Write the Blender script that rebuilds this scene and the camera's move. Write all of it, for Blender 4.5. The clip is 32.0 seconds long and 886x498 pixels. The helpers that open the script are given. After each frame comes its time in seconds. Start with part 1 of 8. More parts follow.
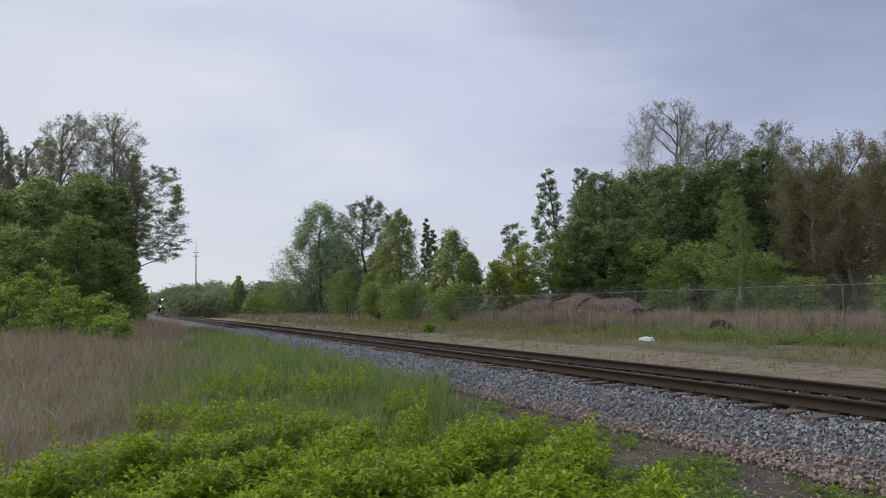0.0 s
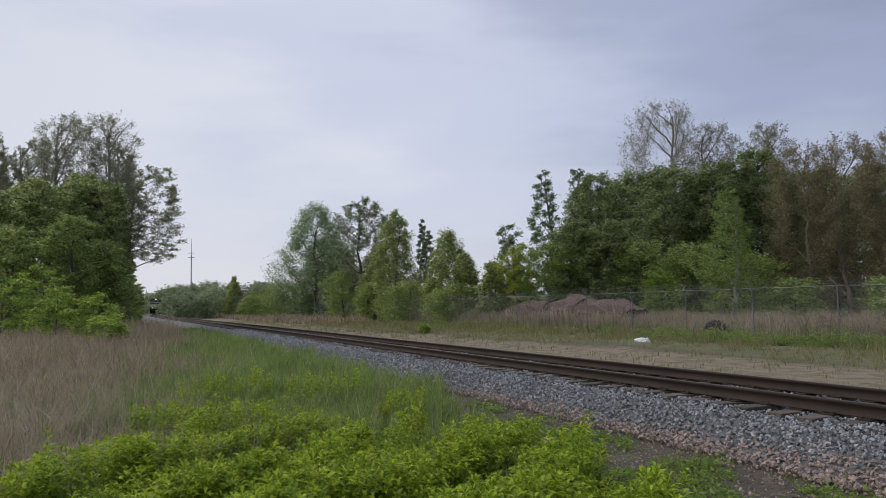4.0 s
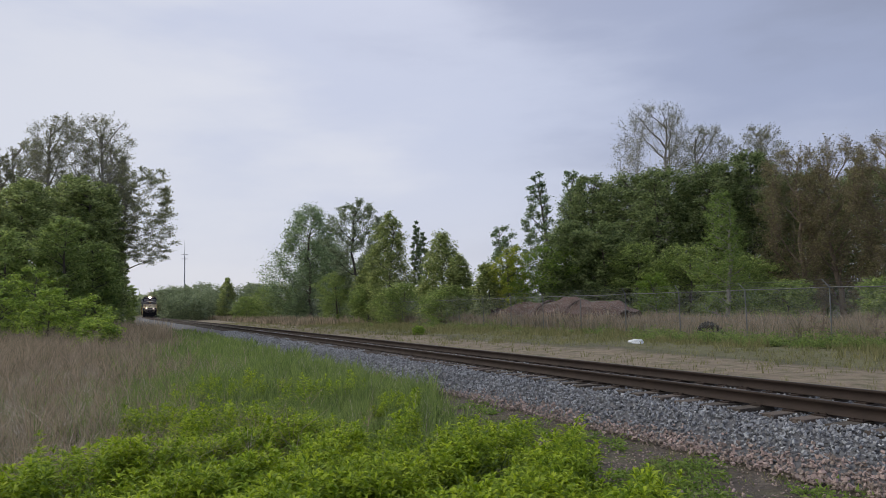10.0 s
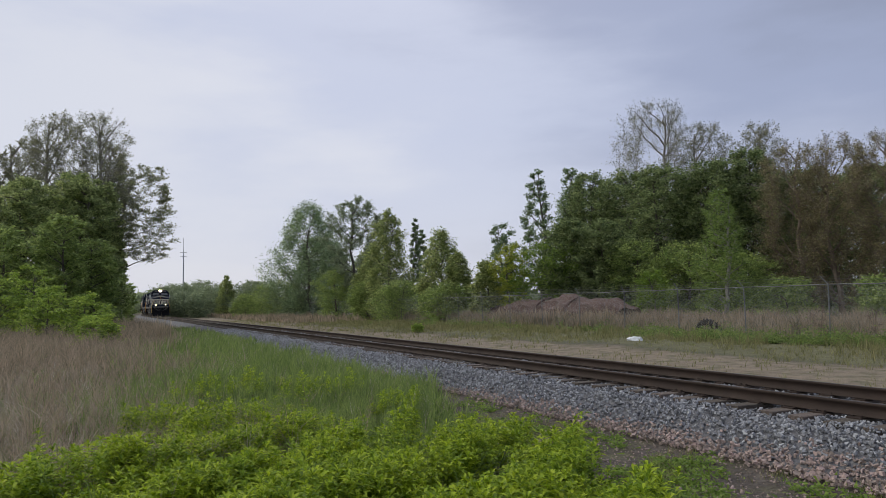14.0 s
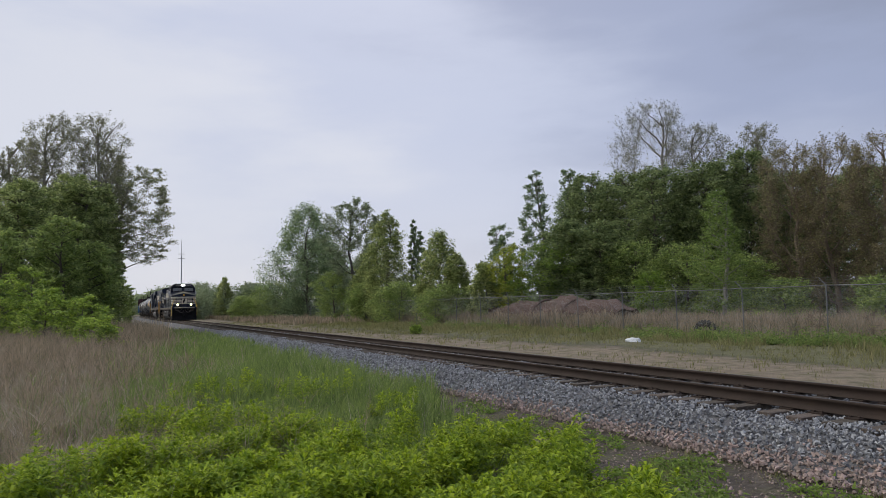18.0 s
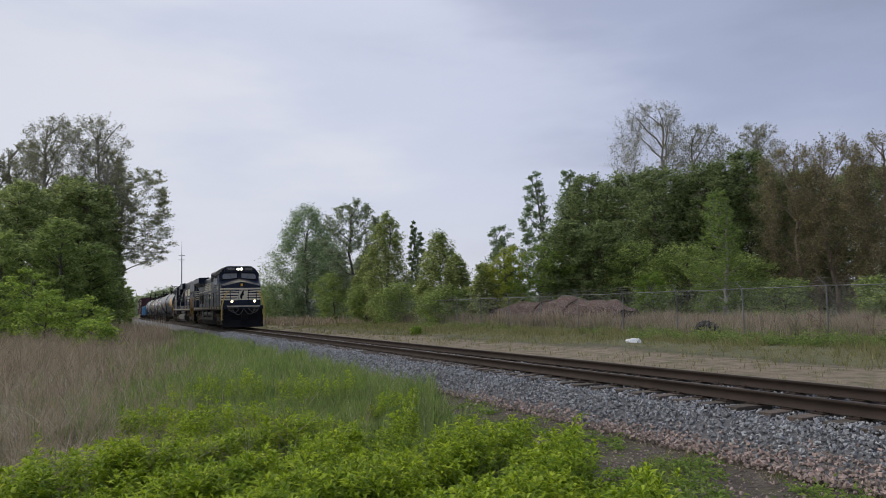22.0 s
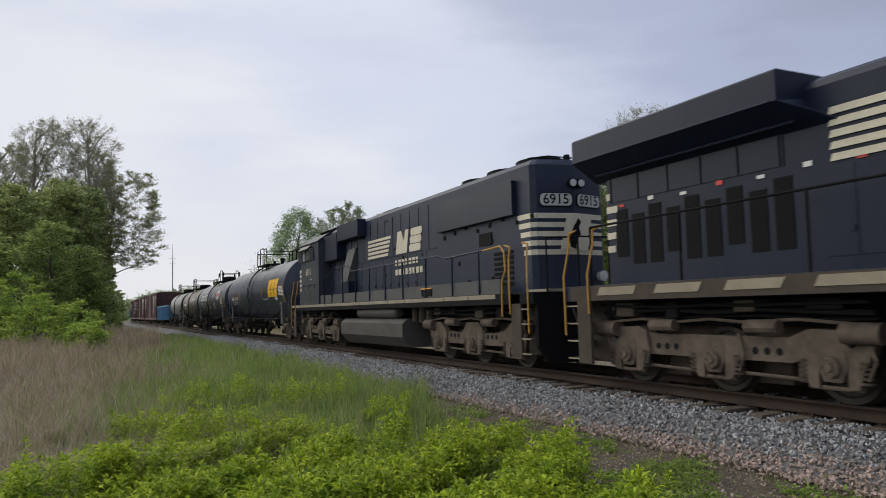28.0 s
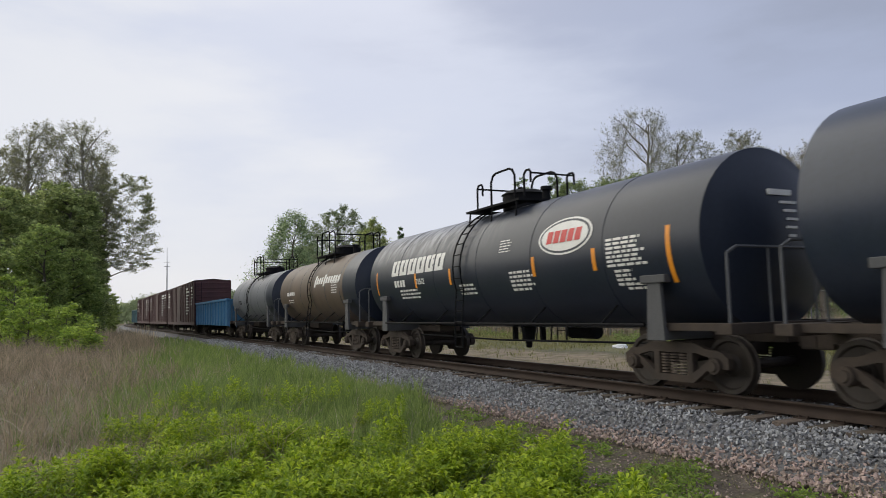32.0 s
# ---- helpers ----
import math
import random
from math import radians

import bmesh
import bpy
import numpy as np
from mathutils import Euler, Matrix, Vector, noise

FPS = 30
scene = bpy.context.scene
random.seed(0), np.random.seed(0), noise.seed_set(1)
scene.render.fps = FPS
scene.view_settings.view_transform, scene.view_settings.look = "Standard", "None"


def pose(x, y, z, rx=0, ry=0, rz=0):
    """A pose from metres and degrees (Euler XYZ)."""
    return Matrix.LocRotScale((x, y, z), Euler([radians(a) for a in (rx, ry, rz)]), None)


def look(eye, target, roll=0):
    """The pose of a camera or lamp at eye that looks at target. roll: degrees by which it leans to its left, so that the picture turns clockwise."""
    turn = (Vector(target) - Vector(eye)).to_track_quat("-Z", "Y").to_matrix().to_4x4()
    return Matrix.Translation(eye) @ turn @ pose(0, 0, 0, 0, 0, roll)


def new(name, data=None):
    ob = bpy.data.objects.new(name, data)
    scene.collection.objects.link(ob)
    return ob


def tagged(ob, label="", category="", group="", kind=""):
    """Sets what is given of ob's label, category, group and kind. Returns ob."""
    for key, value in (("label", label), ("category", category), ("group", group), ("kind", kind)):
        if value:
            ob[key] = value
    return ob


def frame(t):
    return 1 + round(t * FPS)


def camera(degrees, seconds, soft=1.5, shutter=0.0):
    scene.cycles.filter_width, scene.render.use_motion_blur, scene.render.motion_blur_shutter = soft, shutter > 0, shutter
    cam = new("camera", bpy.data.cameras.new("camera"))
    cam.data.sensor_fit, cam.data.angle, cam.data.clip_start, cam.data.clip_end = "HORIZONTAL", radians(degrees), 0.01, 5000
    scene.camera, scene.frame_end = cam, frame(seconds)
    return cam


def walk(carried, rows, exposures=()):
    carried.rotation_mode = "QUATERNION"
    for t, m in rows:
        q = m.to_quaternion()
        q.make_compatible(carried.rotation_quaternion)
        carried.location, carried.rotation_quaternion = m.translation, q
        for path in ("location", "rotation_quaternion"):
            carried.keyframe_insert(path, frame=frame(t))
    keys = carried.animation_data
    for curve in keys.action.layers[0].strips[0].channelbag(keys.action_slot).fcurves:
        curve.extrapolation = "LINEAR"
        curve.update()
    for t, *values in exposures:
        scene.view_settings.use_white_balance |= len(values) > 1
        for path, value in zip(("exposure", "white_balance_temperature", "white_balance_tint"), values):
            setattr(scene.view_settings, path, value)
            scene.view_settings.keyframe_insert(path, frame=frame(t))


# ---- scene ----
cam = camera(63.38, 32.0, soft=0.6, shutter=0.15)
EYE = (0.0, 0.0, 1.356)


def view(yaw, pitch, roll):
    """The camera's pose: yaw from west (-x) towards north (+y), pitch upwards."""
    return Matrix.Translation(EYE) @ pose(0, 0, 0, 0, 0, 90 - yaw) @ pose(0, 0, 0, 90 + pitch) @ pose(0, 0, 0, 0, 0, roll)


# seconds, yaw, pitch, roll: a phone held by hand in one spot
HELD = [
    (0, 24.31, 4.35, -1.05), (0.5, 24.43, 4.37, -1.05), (1, 24.55, 4.42, -1.04), (1.5, 24.57, 4.47, -1.04), (2, 24.61, 4.44, -1.03),
    (2.5, 24.70, 4.38, -1.03), (3, 24.74, 4.45, -1.02), (3.5, 24.63, 4.39, -1.02), (5.5, 24.74, 4.54, -1.00), (6, 24.79, 4.51, -1.00),
    (6.5, 24.80, 4.54, -1.00), (7, 24.80, 4.63, -1.01), (7.5, 24.79, 4.65, -1.01), (8, 24.87, 4.58, -1.02), (8.5, 24.91, 4.58, -1.02),
    (9, 25.01, 4.60, -1.03), (9.5, 25.07, 4.66, -1.03), (10, 25.12, 4.53, -1.03), (10.5, 25.15, 4.42, -1.04), (11, 25.16, 4.35, -1.04),
    (11.5, 25.21, 4.35, -1.05), (12, 25.27, 4.32, -1.05), (12.5, 25.27, 4.33, -1.06), (13, 25.27, 4.33, -1.06), (13.5, 25.27, 4.33, -1.07),
    (14, 25.20, 4.33, -1.08), (14.5, 25.27, 4.29, -1.08), (16.5, 25.39, 4.34, -1.11), (17, 25.36, 4.41, -1.12), (17.5, 25.34, 4.43, -1.14),
    (18, 25.34, 4.44, -1.15), (18.5, 25.39, 4.46, -1.17), (19, 25.39, 4.53, -1.18), (19.5, 25.39, 4.57, -1.20), (20, 25.37, 4.57, -1.21),
    (20.5, 25.36, 4.51, -1.23), (21, 25.40, 4.52, -1.24), (21.5, 25.33, 4.52, -1.26), (22, 25.33, 4.52, -1.27), (22.5, 25.35, 4.48, -1.29),
    (23, 25.37, 4.47, -1.30), (23.5, 25.44, 4.52, -1.32), (24, 25.38, 4.52, -1.33), (24.5, 25.45, 4.61, -1.34), (25, 25.51, 4.58, -1.34),
    (25.5, 25.53, 4.59, -1.35), (27.5, 25.86, 4.68, -1.37), (28, 25.98, 4.74, -1.38), (28.5, 26.15, 4.72, -1.38), (29, 26.17, 4.75, -1.39),
    (29.5, 26.17, 4.75, -1.39), (30, 26.15, 4.83, -1.40), (30.5, 26.27, 4.90, -1.40), (31, 26.29, 4.88, -1.41), (31.5, 26.26, 4.92, -1.41),
    (32, 26.37, 4.99, -1.42),
]
walk(cam, [(t, view(a, b, c)) for t, a, b, c in HELD], [(0, 0.08, 6680, 6), (24.5, 0.1, 6750, 6), (27.5, 0.24, 6950, 4), (32, 0.28, 7050, 4)])

# ---------------------------------------------------------------- light
world = bpy.data.worlds.new("overcast")
scene.world = world
world.use_nodes = True


def build_sky():
    nt = world.node_tree
    nt.nodes.clear()
    N, L = nt.nodes.new, nt.links.new
    out, bg = N("ShaderNodeOutputWorld"), N("ShaderNodeBackground")
    sky = N("ShaderNodeTexSky")
    sky.sky_type, sky.sun_disc = "NISHITA", False
    sky.sun_elevation, sky.sun_rotation = radians(38), radians(-70)
    sky.air_density, sky.dust_density, sky.ozone_density = 1.0, 2.0, 2.0
    co, sep = N("ShaderNodeTexCoord"), N("ShaderNodeSeparateXYZ")
    L(co.outputs["Generated"], sep.inputs[0])
    # cloud deck: bright in the west, a darker bank in the north-east, soft streaks
    mp = N("ShaderNodeMapping")
    mp.inputs["Scale"].default_value = (1.3, 1.3, 4.5)
    mp.inputs["Rotation"].default_value = (0.0, 0.35, 0.0)
    L(co.outputs["Generated"], mp.inputs[0])
    n1 = N("ShaderNodeTexNoise")
    n1.inputs["Scale"].default_value, n1.inputs["Detail"].default_value, n1.inputs["Roughness"].default_value = 1.7, 7, 0.52
    L(mp.outputs[0], n1.inputs["Vector"])
    dot = N("ShaderNodeVectorMath")
    dot.operation = "DOT_PRODUCT"
    dot.inputs[1].default_value = (0.35, 0.85, 0.25)
    L(co.outputs["Generated"], dot.inputs[0])
    add = N("ShaderNodeMath")
    add.operation = "MULTIPLY_ADD"
    add.inputs[1].default_value, add.inputs[2].default_value = 0.95, -0.475
    L(n1.outputs["Fac"], add.inputs[0])
    fall = N("ShaderNodeMath")
    fall.operation, fall.inputs[1].default_value, fall.inputs[2].default_value = "MULTIPLY_ADD", 0.82, 0.31
    L(dot.outputs["Value"], fall.inputs[0])
    tot = N("ShaderNodeMath")
    L(fall.outputs[0], tot.inputs[0])
    L(add.outputs[0], tot.inputs[1])
    ramp = N("ShaderNodeValToRGB")
    ramp.color_ramp.interpolation = "EASE"
    e = ramp.color_ramp.elements
    e[0].position, e[0].color = 0.0, (0.645, 0.665, 0.79, 1)
    e[1].position, e[1].color = 1.0, (0.27, 0.305, 0.45, 1)
    m = ramp.color_ramp.elements.new(0.36)
    m.color = (0.50, 0.545, 0.735, 1)
    m = ramp.color_ramp.elements.new(0.72)
    m.color = (0.33, 0.375, 0.56, 1)
    L(tot.outputs[0], ramp.inputs[0])
    # paler towards the horizon
    low = N("ShaderNodeMapRange")
    low.inputs["From Min"].default_value, low.inputs["From Max"].default_value = 0.02, 0.24
    low.inputs["To Min"].default_value, low.inputs["To Max"].default_value = 0.6, 0.0
    L(sep.outputs["Z"], low.inputs[0])
    pale = N("ShaderNodeMix")
    pale.data_type = "RGBA"
    pale.inputs["B"].default_value = (0.64, 0.655, 0.77, 1)
    L(low.outputs[0], pale.inputs["Factor"])
    L(ramp.outputs[0], pale.inputs["A"])
    mix = N("ShaderNodeMix")
    mix.data_type = "RGBA"
    mix.inputs["Factor"].default_value = 0.93
    gain = N("ShaderNodeVectorMath")
    gain.operation = "SCALE"
    gain.inputs["Scale"].default_value = 0.09
    L(sky.outputs[0], gain.inputs[0])
    L(gain.outputs[0], mix.inputs["A"])
    L(pale.outputs["Result"], mix.inputs["B"])
    L(mix.outputs["Result"], bg.inputs[0])
    bg.inputs[1].default_value = 1.0
    L(bg.outputs[0], out.inputs[0])


build_sky()
sun = new("sun", bpy.data.lights.new("sun", "SUN"))
sun.data.energy, sun.data.angle, sun.data.color = 1.5, radians(75), (1.0, 0.93, 0.82)
sun.matrix_world = look((-40, -30, 45), (0, 0, 0))

# ---------------------------------------------------------------- materials
MATS = {}


def material(name, base, rough=0.8, second=None, scale=6.0, amount=0.5, fine=None, bump=0.0, bump_scale=40.0, metal=0.0, island=0.0, obrand=0.0, coat=0.0, streak=None, spec=0.5):
    """A surface in two tones mixed by large noise, with fine grain, relief, and variation by piece."""
    mt = bpy.data.materials.new(name)
    mt.use_nodes = True
    nt = mt.node_tree
    N, L = nt.nodes.new, nt.links.new
    bs = nt.nodes["Principled BSDF"]
    bs.inputs["Metallic"].default_value = metal
    bs.inputs["Coat Weight"].default_value = coat
    bs.inputs["Specular IOR Level"].default_value = spec
    co = N("ShaderNodeTexCoord")
    vec = co.outputs["Object"]
    if streak:
        mp = N("ShaderNodeMapping")
        mp.inputs["Scale"].default_value = streak
        L(vec, mp.inputs[0])
        svec = mp.outputs[0]
    else:
        svec = vec
    big = N("ShaderNodeTexNoise")
    big.inputs["Scale"].default_value, big.inputs["Detail"].default_value, big.inputs["Roughness"].default_value = scale, 6, 0.62
    L(svec, big.inputs["Vector"])
    rp = N("ShaderNodeValToRGB")
    rp.color_ramp.elements[0].position, rp.color_ramp.elements[1].position = 0.5 - 0.25, 0.5 + 0.25
    L(big.outputs["Fac"], rp.inputs[0])
    mx = N("ShaderNodeMix")
    mx.data_type = "RGBA"
    mx.inputs["A"].default_value = (*base, 1)
    mx.inputs["B"].default_value = (*(second or [c * 0.7 for c in base]), 1)
    k = N("ShaderNodeMath")
    k.operation, k.inputs[1].default_value = "MULTIPLY", amount
    L(rp.outputs[0], k.inputs[0])
    L(k.outputs[0], mx.inputs["Factor"])
    col = mx.outputs["Result"]
    sm = N("ShaderNodeTexNoise")
    sm.inputs["Scale"].default_value, sm.inputs["Detail"].default_value = fine or bump_scale, 3
    L(vec, sm.inputs["Vector"])
    hs = N("ShaderNodeHueSaturation")
    mr = N("ShaderNodeMapRange")
    mr.inputs["To Min"].default_value, mr.inputs["To Max"].default_value = 0.8, 1.2
    L(sm.outputs["Fac"], mr.inputs[0])
    L(mr.outputs[0], hs.inputs["Value"])
    L(col, hs.inputs["Color"])
    col = hs.outputs[0]
    if island or obrand:
        if island:
            src = N("ShaderNodeNewGeometry").outputs["Random Per Island"]
        else:
            src = N("ShaderNodeObjectInfo").outputs["Random"]
        h2, m2, m3 = N("ShaderNodeHueSaturation"), N("ShaderNodeMapRange"), N("ShaderNodeMapRange")
        w = island or obrand
        m2.inputs["To Min"].default_value, m2.inputs["To Max"].default_value = 1 - w, 1 + w
        m3.inputs["To Min"].default_value, m3.inputs["To Max"].default_value = 0.5 + 0.03 * w, 0.5 - 0.05 * w
        L(src, m2.inputs[0])
        L(src, m3.inputs[0])
        L(m2.outputs[0], h2.inputs["Value"])
        L(m3.outputs[0], h2.inputs["Hue"])
        L(col, h2.inputs["Color"])
        col = h2.outputs[0]
    L(col, bs.inputs["Base Color"])
    ro = N("ShaderNodeMapRange")
    ro.inputs["To Min"].default_value, ro.inputs["To Max"].default_value = max(0.05, rough - 0.1), min(1, rough + 0.1)
    L(big.outputs["Fac"], ro.inputs[0])
    L(ro.outputs[0], bs.inputs["Roughness"])
    if bump:
        b = N("ShaderNodeBump")
        b.inputs["Strength"].default_value, b.inputs["Distance"].default_value = min(1.0, bump * 4), bump * 0.1
        L(sm.outputs["Fac"], b.inputs["Height"])
        L(b.outputs[0], bs.inputs["Normal"])
    MATS[name] = mt
    return mt


def leaf_material(name, base, second, vary=0.35, through_light=0.45, scale=0.5):
    """Leaves and blades: two greens by noise, each piece a little different, some light passing through."""
    mt = material(name, base, 0.6, second, scale=scale, amount=0.9, fine=3.0, island=vary, spec=0.3)
    nt = mt.node_tree
    bs = nt.nodes["Principled BSDF"]
    out = [n for n in nt.nodes if n.type == "OUTPUT_MATERIAL"][0]
    tr, ms = nt.nodes.new("ShaderNodeBsdfTranslucent"), nt.nodes.new("ShaderNodeMixShader")
    ms.inputs[0].default_value = through_light
    nt.links.new(bs.inputs["Base Color"].links[0].from_socket, tr.inputs[0])
    nt.links.new(bs.outputs[0], ms.inputs[1])
    nt.links.new(tr.outputs[0], ms.inputs[2])
    nt.links.new(ms.outputs[0], out.inputs[0])
    return mt


def glow_material(name, color, strength):
    mt = bpy.data.materials.new(name)
    mt.use_nodes = True
    bs = mt.node_tree.nodes["Principled BSDF"]
    bs.inputs["Base Color"].default_value = (*color, 1)
    bs.inputs["Emission Color"].default_value = (*color, 1)
    bs.inputs["Emission Strength"].default_value = strength
    return mt


BARK = material("bark", (0.14, 0.12, 0.1), 0.9, (0.08, 0.07, 0.06), 3, 0.7, bump=0.3, bump_scale=20)
BARK_DARK = material("dark_bark", (0.075, 0.068, 0.062), 0.9, (0.12, 0.11, 0.1), 3, 0.7, bump=0.3, bump_scale=20)
BARK_BROWN = material("brown_bark", (0.24, 0.19, 0.145), 0.9, (0.16, 0.125, 0.095), 3, 0.7, bump=0.3, bump_scale=20)
BARK_LIGHT = material("light_grey_bark", (0.33, 0.31, 0.275), 0.9, (0.22, 0.2, 0.175), 3, 0.7, bump=0.2, bump_scale=20)
BARK_GREY = material("grey_bark", (0.17, 0.155, 0.14), 0.9, (0.1, 0.09, 0.08), 3, 0.7, bump=0.3, bump_scale=20)
LEAF = {
    "oak": leaf_material("leaf_mid_green", (0.162, 0.231, 0.0912), (0.268, 0.334, 0.145), 0.6, 0.5),
    "ash": leaf_material("leaf_grey_green", (0.26, 0.27, 0.16), (0.34, 0.35, 0.2), 0.4),
    "ash2": leaf_material("leaf_dark_ash", (0.25, 0.31, 0.18), (0.33, 0.39, 0.23), 0.4),
    "maple": leaf_material("leaf_maple", (0.215, 0.31, 0.16), (0.31, 0.4, 0.215), 0.6, 0.5),
    "birch": leaf_material("leaf_birch", (0.29, 0.36, 0.13), (0.39, 0.46, 0.18), 0.6, 0.5),
    "poplar": leaf_material("leaf_poplar", (0.18, 0.265, 0.14), (0.26, 0.345, 0.18), 0.6, 0.5),
    "gold": leaf_material("leaf_gold_green", (0.42, 0.46, 0.07), (0.3, 0.38, 0.07)),
    "overhang": leaf_material("leaf_olive_grey", (0.29, 0.32, 0.16), (0.38, 0.4, 0.22), 0.4),
    "slim": leaf_material("leaf_bright_green", (0.26, 0.36, 0.1), (0.19, 0.29, 0.08), 0.4),
    "lime": leaf_material("leaf_lime", (0.22, 0.33, 0.06), (0.17, 0.27, 0.055), 0.4),
    "bud": leaf_material("leaf_red_brown", (0.3, 0.25, 0.13), (0.29, 0.31, 0.14), 0.6, 0.5),
    "low": leaf_material("leaf_undergrowth", (0.23, 0.33, 0.1), (0.39, 0.48, 0.16), 0.45, 0.5),
    "shrub": leaf_material("leaf_shrub", (0.25, 0.38, 0.075), (0.36, 0.47, 0.09), 0.45),
    "elm": leaf_material("leaf_spring_green", (0.309, 0.392, 0.158), (0.468, 0.55, 0.234), 0.6, 0.55),
    "sapling": leaf_material("leaf_withered", (0.2, 0.15, 0.09), (0.15, 0.12, 0.07)),
    # distance haze is put into these paler, greyer greens
    "far": leaf_material("leaf_far_haze", (0.25, 0.31, 0.17), (0.31, 0.37, 0.22)),
}
GRASS = leaf_material("grass_green", (0.175, 0.265, 0.07), (0.29, 0.37, 0.125), 0.4, 0.5, 0.9)
GRASS_SHORT = leaf_material("grass_worn", (0.19, 0.21, 0.075), (0.33, 0.3, 0.15), 0.35, 0.4, 0.7)
GRASS_DRY = leaf_material("grass_dry", (0.42, 0.35, 0.25), (0.29, 0.245, 0.155), 0.5, 0.35, 0.8)
GRASS_STRAW = leaf_material("grass_straw", (0.6, 0.54, 0.45), (0.4, 0.35, 0.27), 0.4, 0.3, 0.8)
WEED = leaf_material("weed_leaf", (0.385, 0.505, 0.034), (0.18, 0.3, 0.03), 0.5, 0.4, 1.6)

# ---------------------------------------------------------------- building helpers
rnd = random.Random(7)
R = np.random.default_rng(11)


def mesh_object(name, bm, mt, smooth=False):
    me = bpy.data.meshes.new(name)
    bmesh.ops.recalc_face_normals(bm, faces=bm.faces)
    bm.to_mesh(me)
    bm.free()
    if mt:
        me.materials.append(mt)
    if smooth:
        me.polygons.foreach_set("use_smooth", [True] * len(me.polygons))
        me.set_sharp_from_angle(angle=radians(35))
    return new(name, me)


def part(name, bm, mt, parent, label="", smooth=False):
    """One mesh object under a thing or under a part."""
    ob = mesh_object(name, bm, mt, smooth)
    ob.parent = parent
    if label:
        ob["label"] = label
    return ob


def pieces(name, bm, mt, parent, label=""):
    """Every separate piece of bm as a part of its own."""
    bm.verts.index_update()
    seen, groups = set(), []
    for v in bm.verts:
        if v in seen:
            continue
        todo, own = [v], []
        seen.add(v)
        while todo:
            q = todo.pop()
            own.append(q)
            for e in q.link_edges:
                o = e.other_vert(q)
                if o not in seen:
                    seen.add(o)
                    todo.append(o)
        groups.append(own)
    for own in groups:
        b = bmesh.new()
        made = {v: b.verts.new(v.co) for v in own}
        for f in {f for v in own for f in v.link_faces}:
            b.faces.new([made[v] for v in f.verts])
        part(name, b, mt, parent, label)
    bm.free()


def array_mesh(name, verts, faces, mt):
    me = bpy.data.meshes.new(name)
    verts, faces = np.asarray(verts, np.float32), np.asarray(faces, np.int32)
    n = faces.shape[1]
    me.vertices.add(len(verts))
    me.vertices.foreach_set("co", verts.ravel())
    me.loops.add(faces.size)
    me.loops.foreach_set("vertex_index", faces.ravel())
    me.polygons.add(len(faces))
    me.polygons.foreach_set("loop_start", np.arange(0, faces.size, n, dtype=np.int32))
    me.update(calc_edges=True)
    me.materials.append(mt)
    return me


def box(bm, x0, x1, y0, y1, z0, z1, bevel=0.0):
    vs = [bm.verts.new((x, y, z)) for x in (x0, x1) for y in (y0, y1) for z in (z0, z1)]
    fs = [bm.faces.new([vs[i] for i in f]) for f in ((0, 1, 3, 2), (4, 6, 7, 5), (0, 4, 5, 1), (2, 3, 7, 6), (0, 2, 6, 4), (1, 5, 7, 3))]
    if bevel:
        bmesh.ops.bevel(bm, geom=list({e for f in fs for e in f.edges}), offset=bevel, segments=2, affect="EDGES", profile=0.6)
    return vs


def frustum(bm, a, b, ra, rb, n=12, caps=True):
    """A round bar from a to b."""
    a, b = Vector(a), Vector(b)
    d = (b - a).normalized()
    s = d.orthogonal().normalized()
    u = d.cross(s)
    rings = []
    for p, r in ((a, ra), (b, rb)):
        rings.append([bm.verts.new(p + (s * math.cos(2 * math.pi * i / n) + u * math.sin(2 * math.pi * i / n)) * r) for i in range(n)])
    for i in range(n):
        bm.faces.new((rings[0][i], rings[0][(i + 1) % n], rings[1][(i + 1) % n], rings[1][i]))
    if caps:
        bm.faces.new(rings[0][::-1])
        bm.faces.new(rings[1])


def pipe(bm, pts, r, n=6):
    for a, b in zip(pts[:-1], pts[1:]):
        frustum(bm, a, b, r, r, n)


def lathe_x(bm, prof, cy, cz, n=32):
    """A body turned about an axis along x through (cy, cz); prof: (x, radius)."""
    rings = []
    for x, r in prof:
        if r < 1e-6:
            rings.append([bm.verts.new((x, cy, cz))])
        else:
            rings.append([bm.verts.new((x, cy + r * math.cos(2 * math.pi * i / n), cz + r * math.sin(2 * math.pi * i / n))) for i in range(n)])
    for a, b in zip(rings[:-1], rings[1:]):
        for i in range(n):
            j = (i + 1) % n
            if len(a) == 1:
                bm.faces.new((a[0], b[i], b[j]))
            elif len(b) == 1:
                bm.faces.new((a[i], b[0], a[j]))
            else:
                bm.faces.new((a[i], b[i], b[j], a[j]))


def prism(bm, pts, axis, a, b):
    """A polygon in the plane across the axis ('x': points (y, z); 'y': (x, z); 'z': (x, y)), drawn out from a to b."""
    def place(p, c):
        return {"x": (c, p[0], p[1]), "y": (p[0], c, p[1]), "z": (p[0], p[1], c)}[axis]
    va = [bm.verts.new(place(p, a)) for p in pts]
    vb = [bm.verts.new(place(p, b)) for p in pts]
    n = len(pts)
    fs = [bm.faces.new(va[::-1]), bm.faces.new(vb)]
    for i in range(n):
        fs.append(bm.faces.new((va[i], va[(i + 1) % n], vb[(i + 1) % n], vb[i])))
    return fs


# ---------------------------------------------------------------- the line of the railway
GAUGE, HEAD = 1.505, 9.515
TRACK_X = np.arange(60.0, -620.0, -0.5)


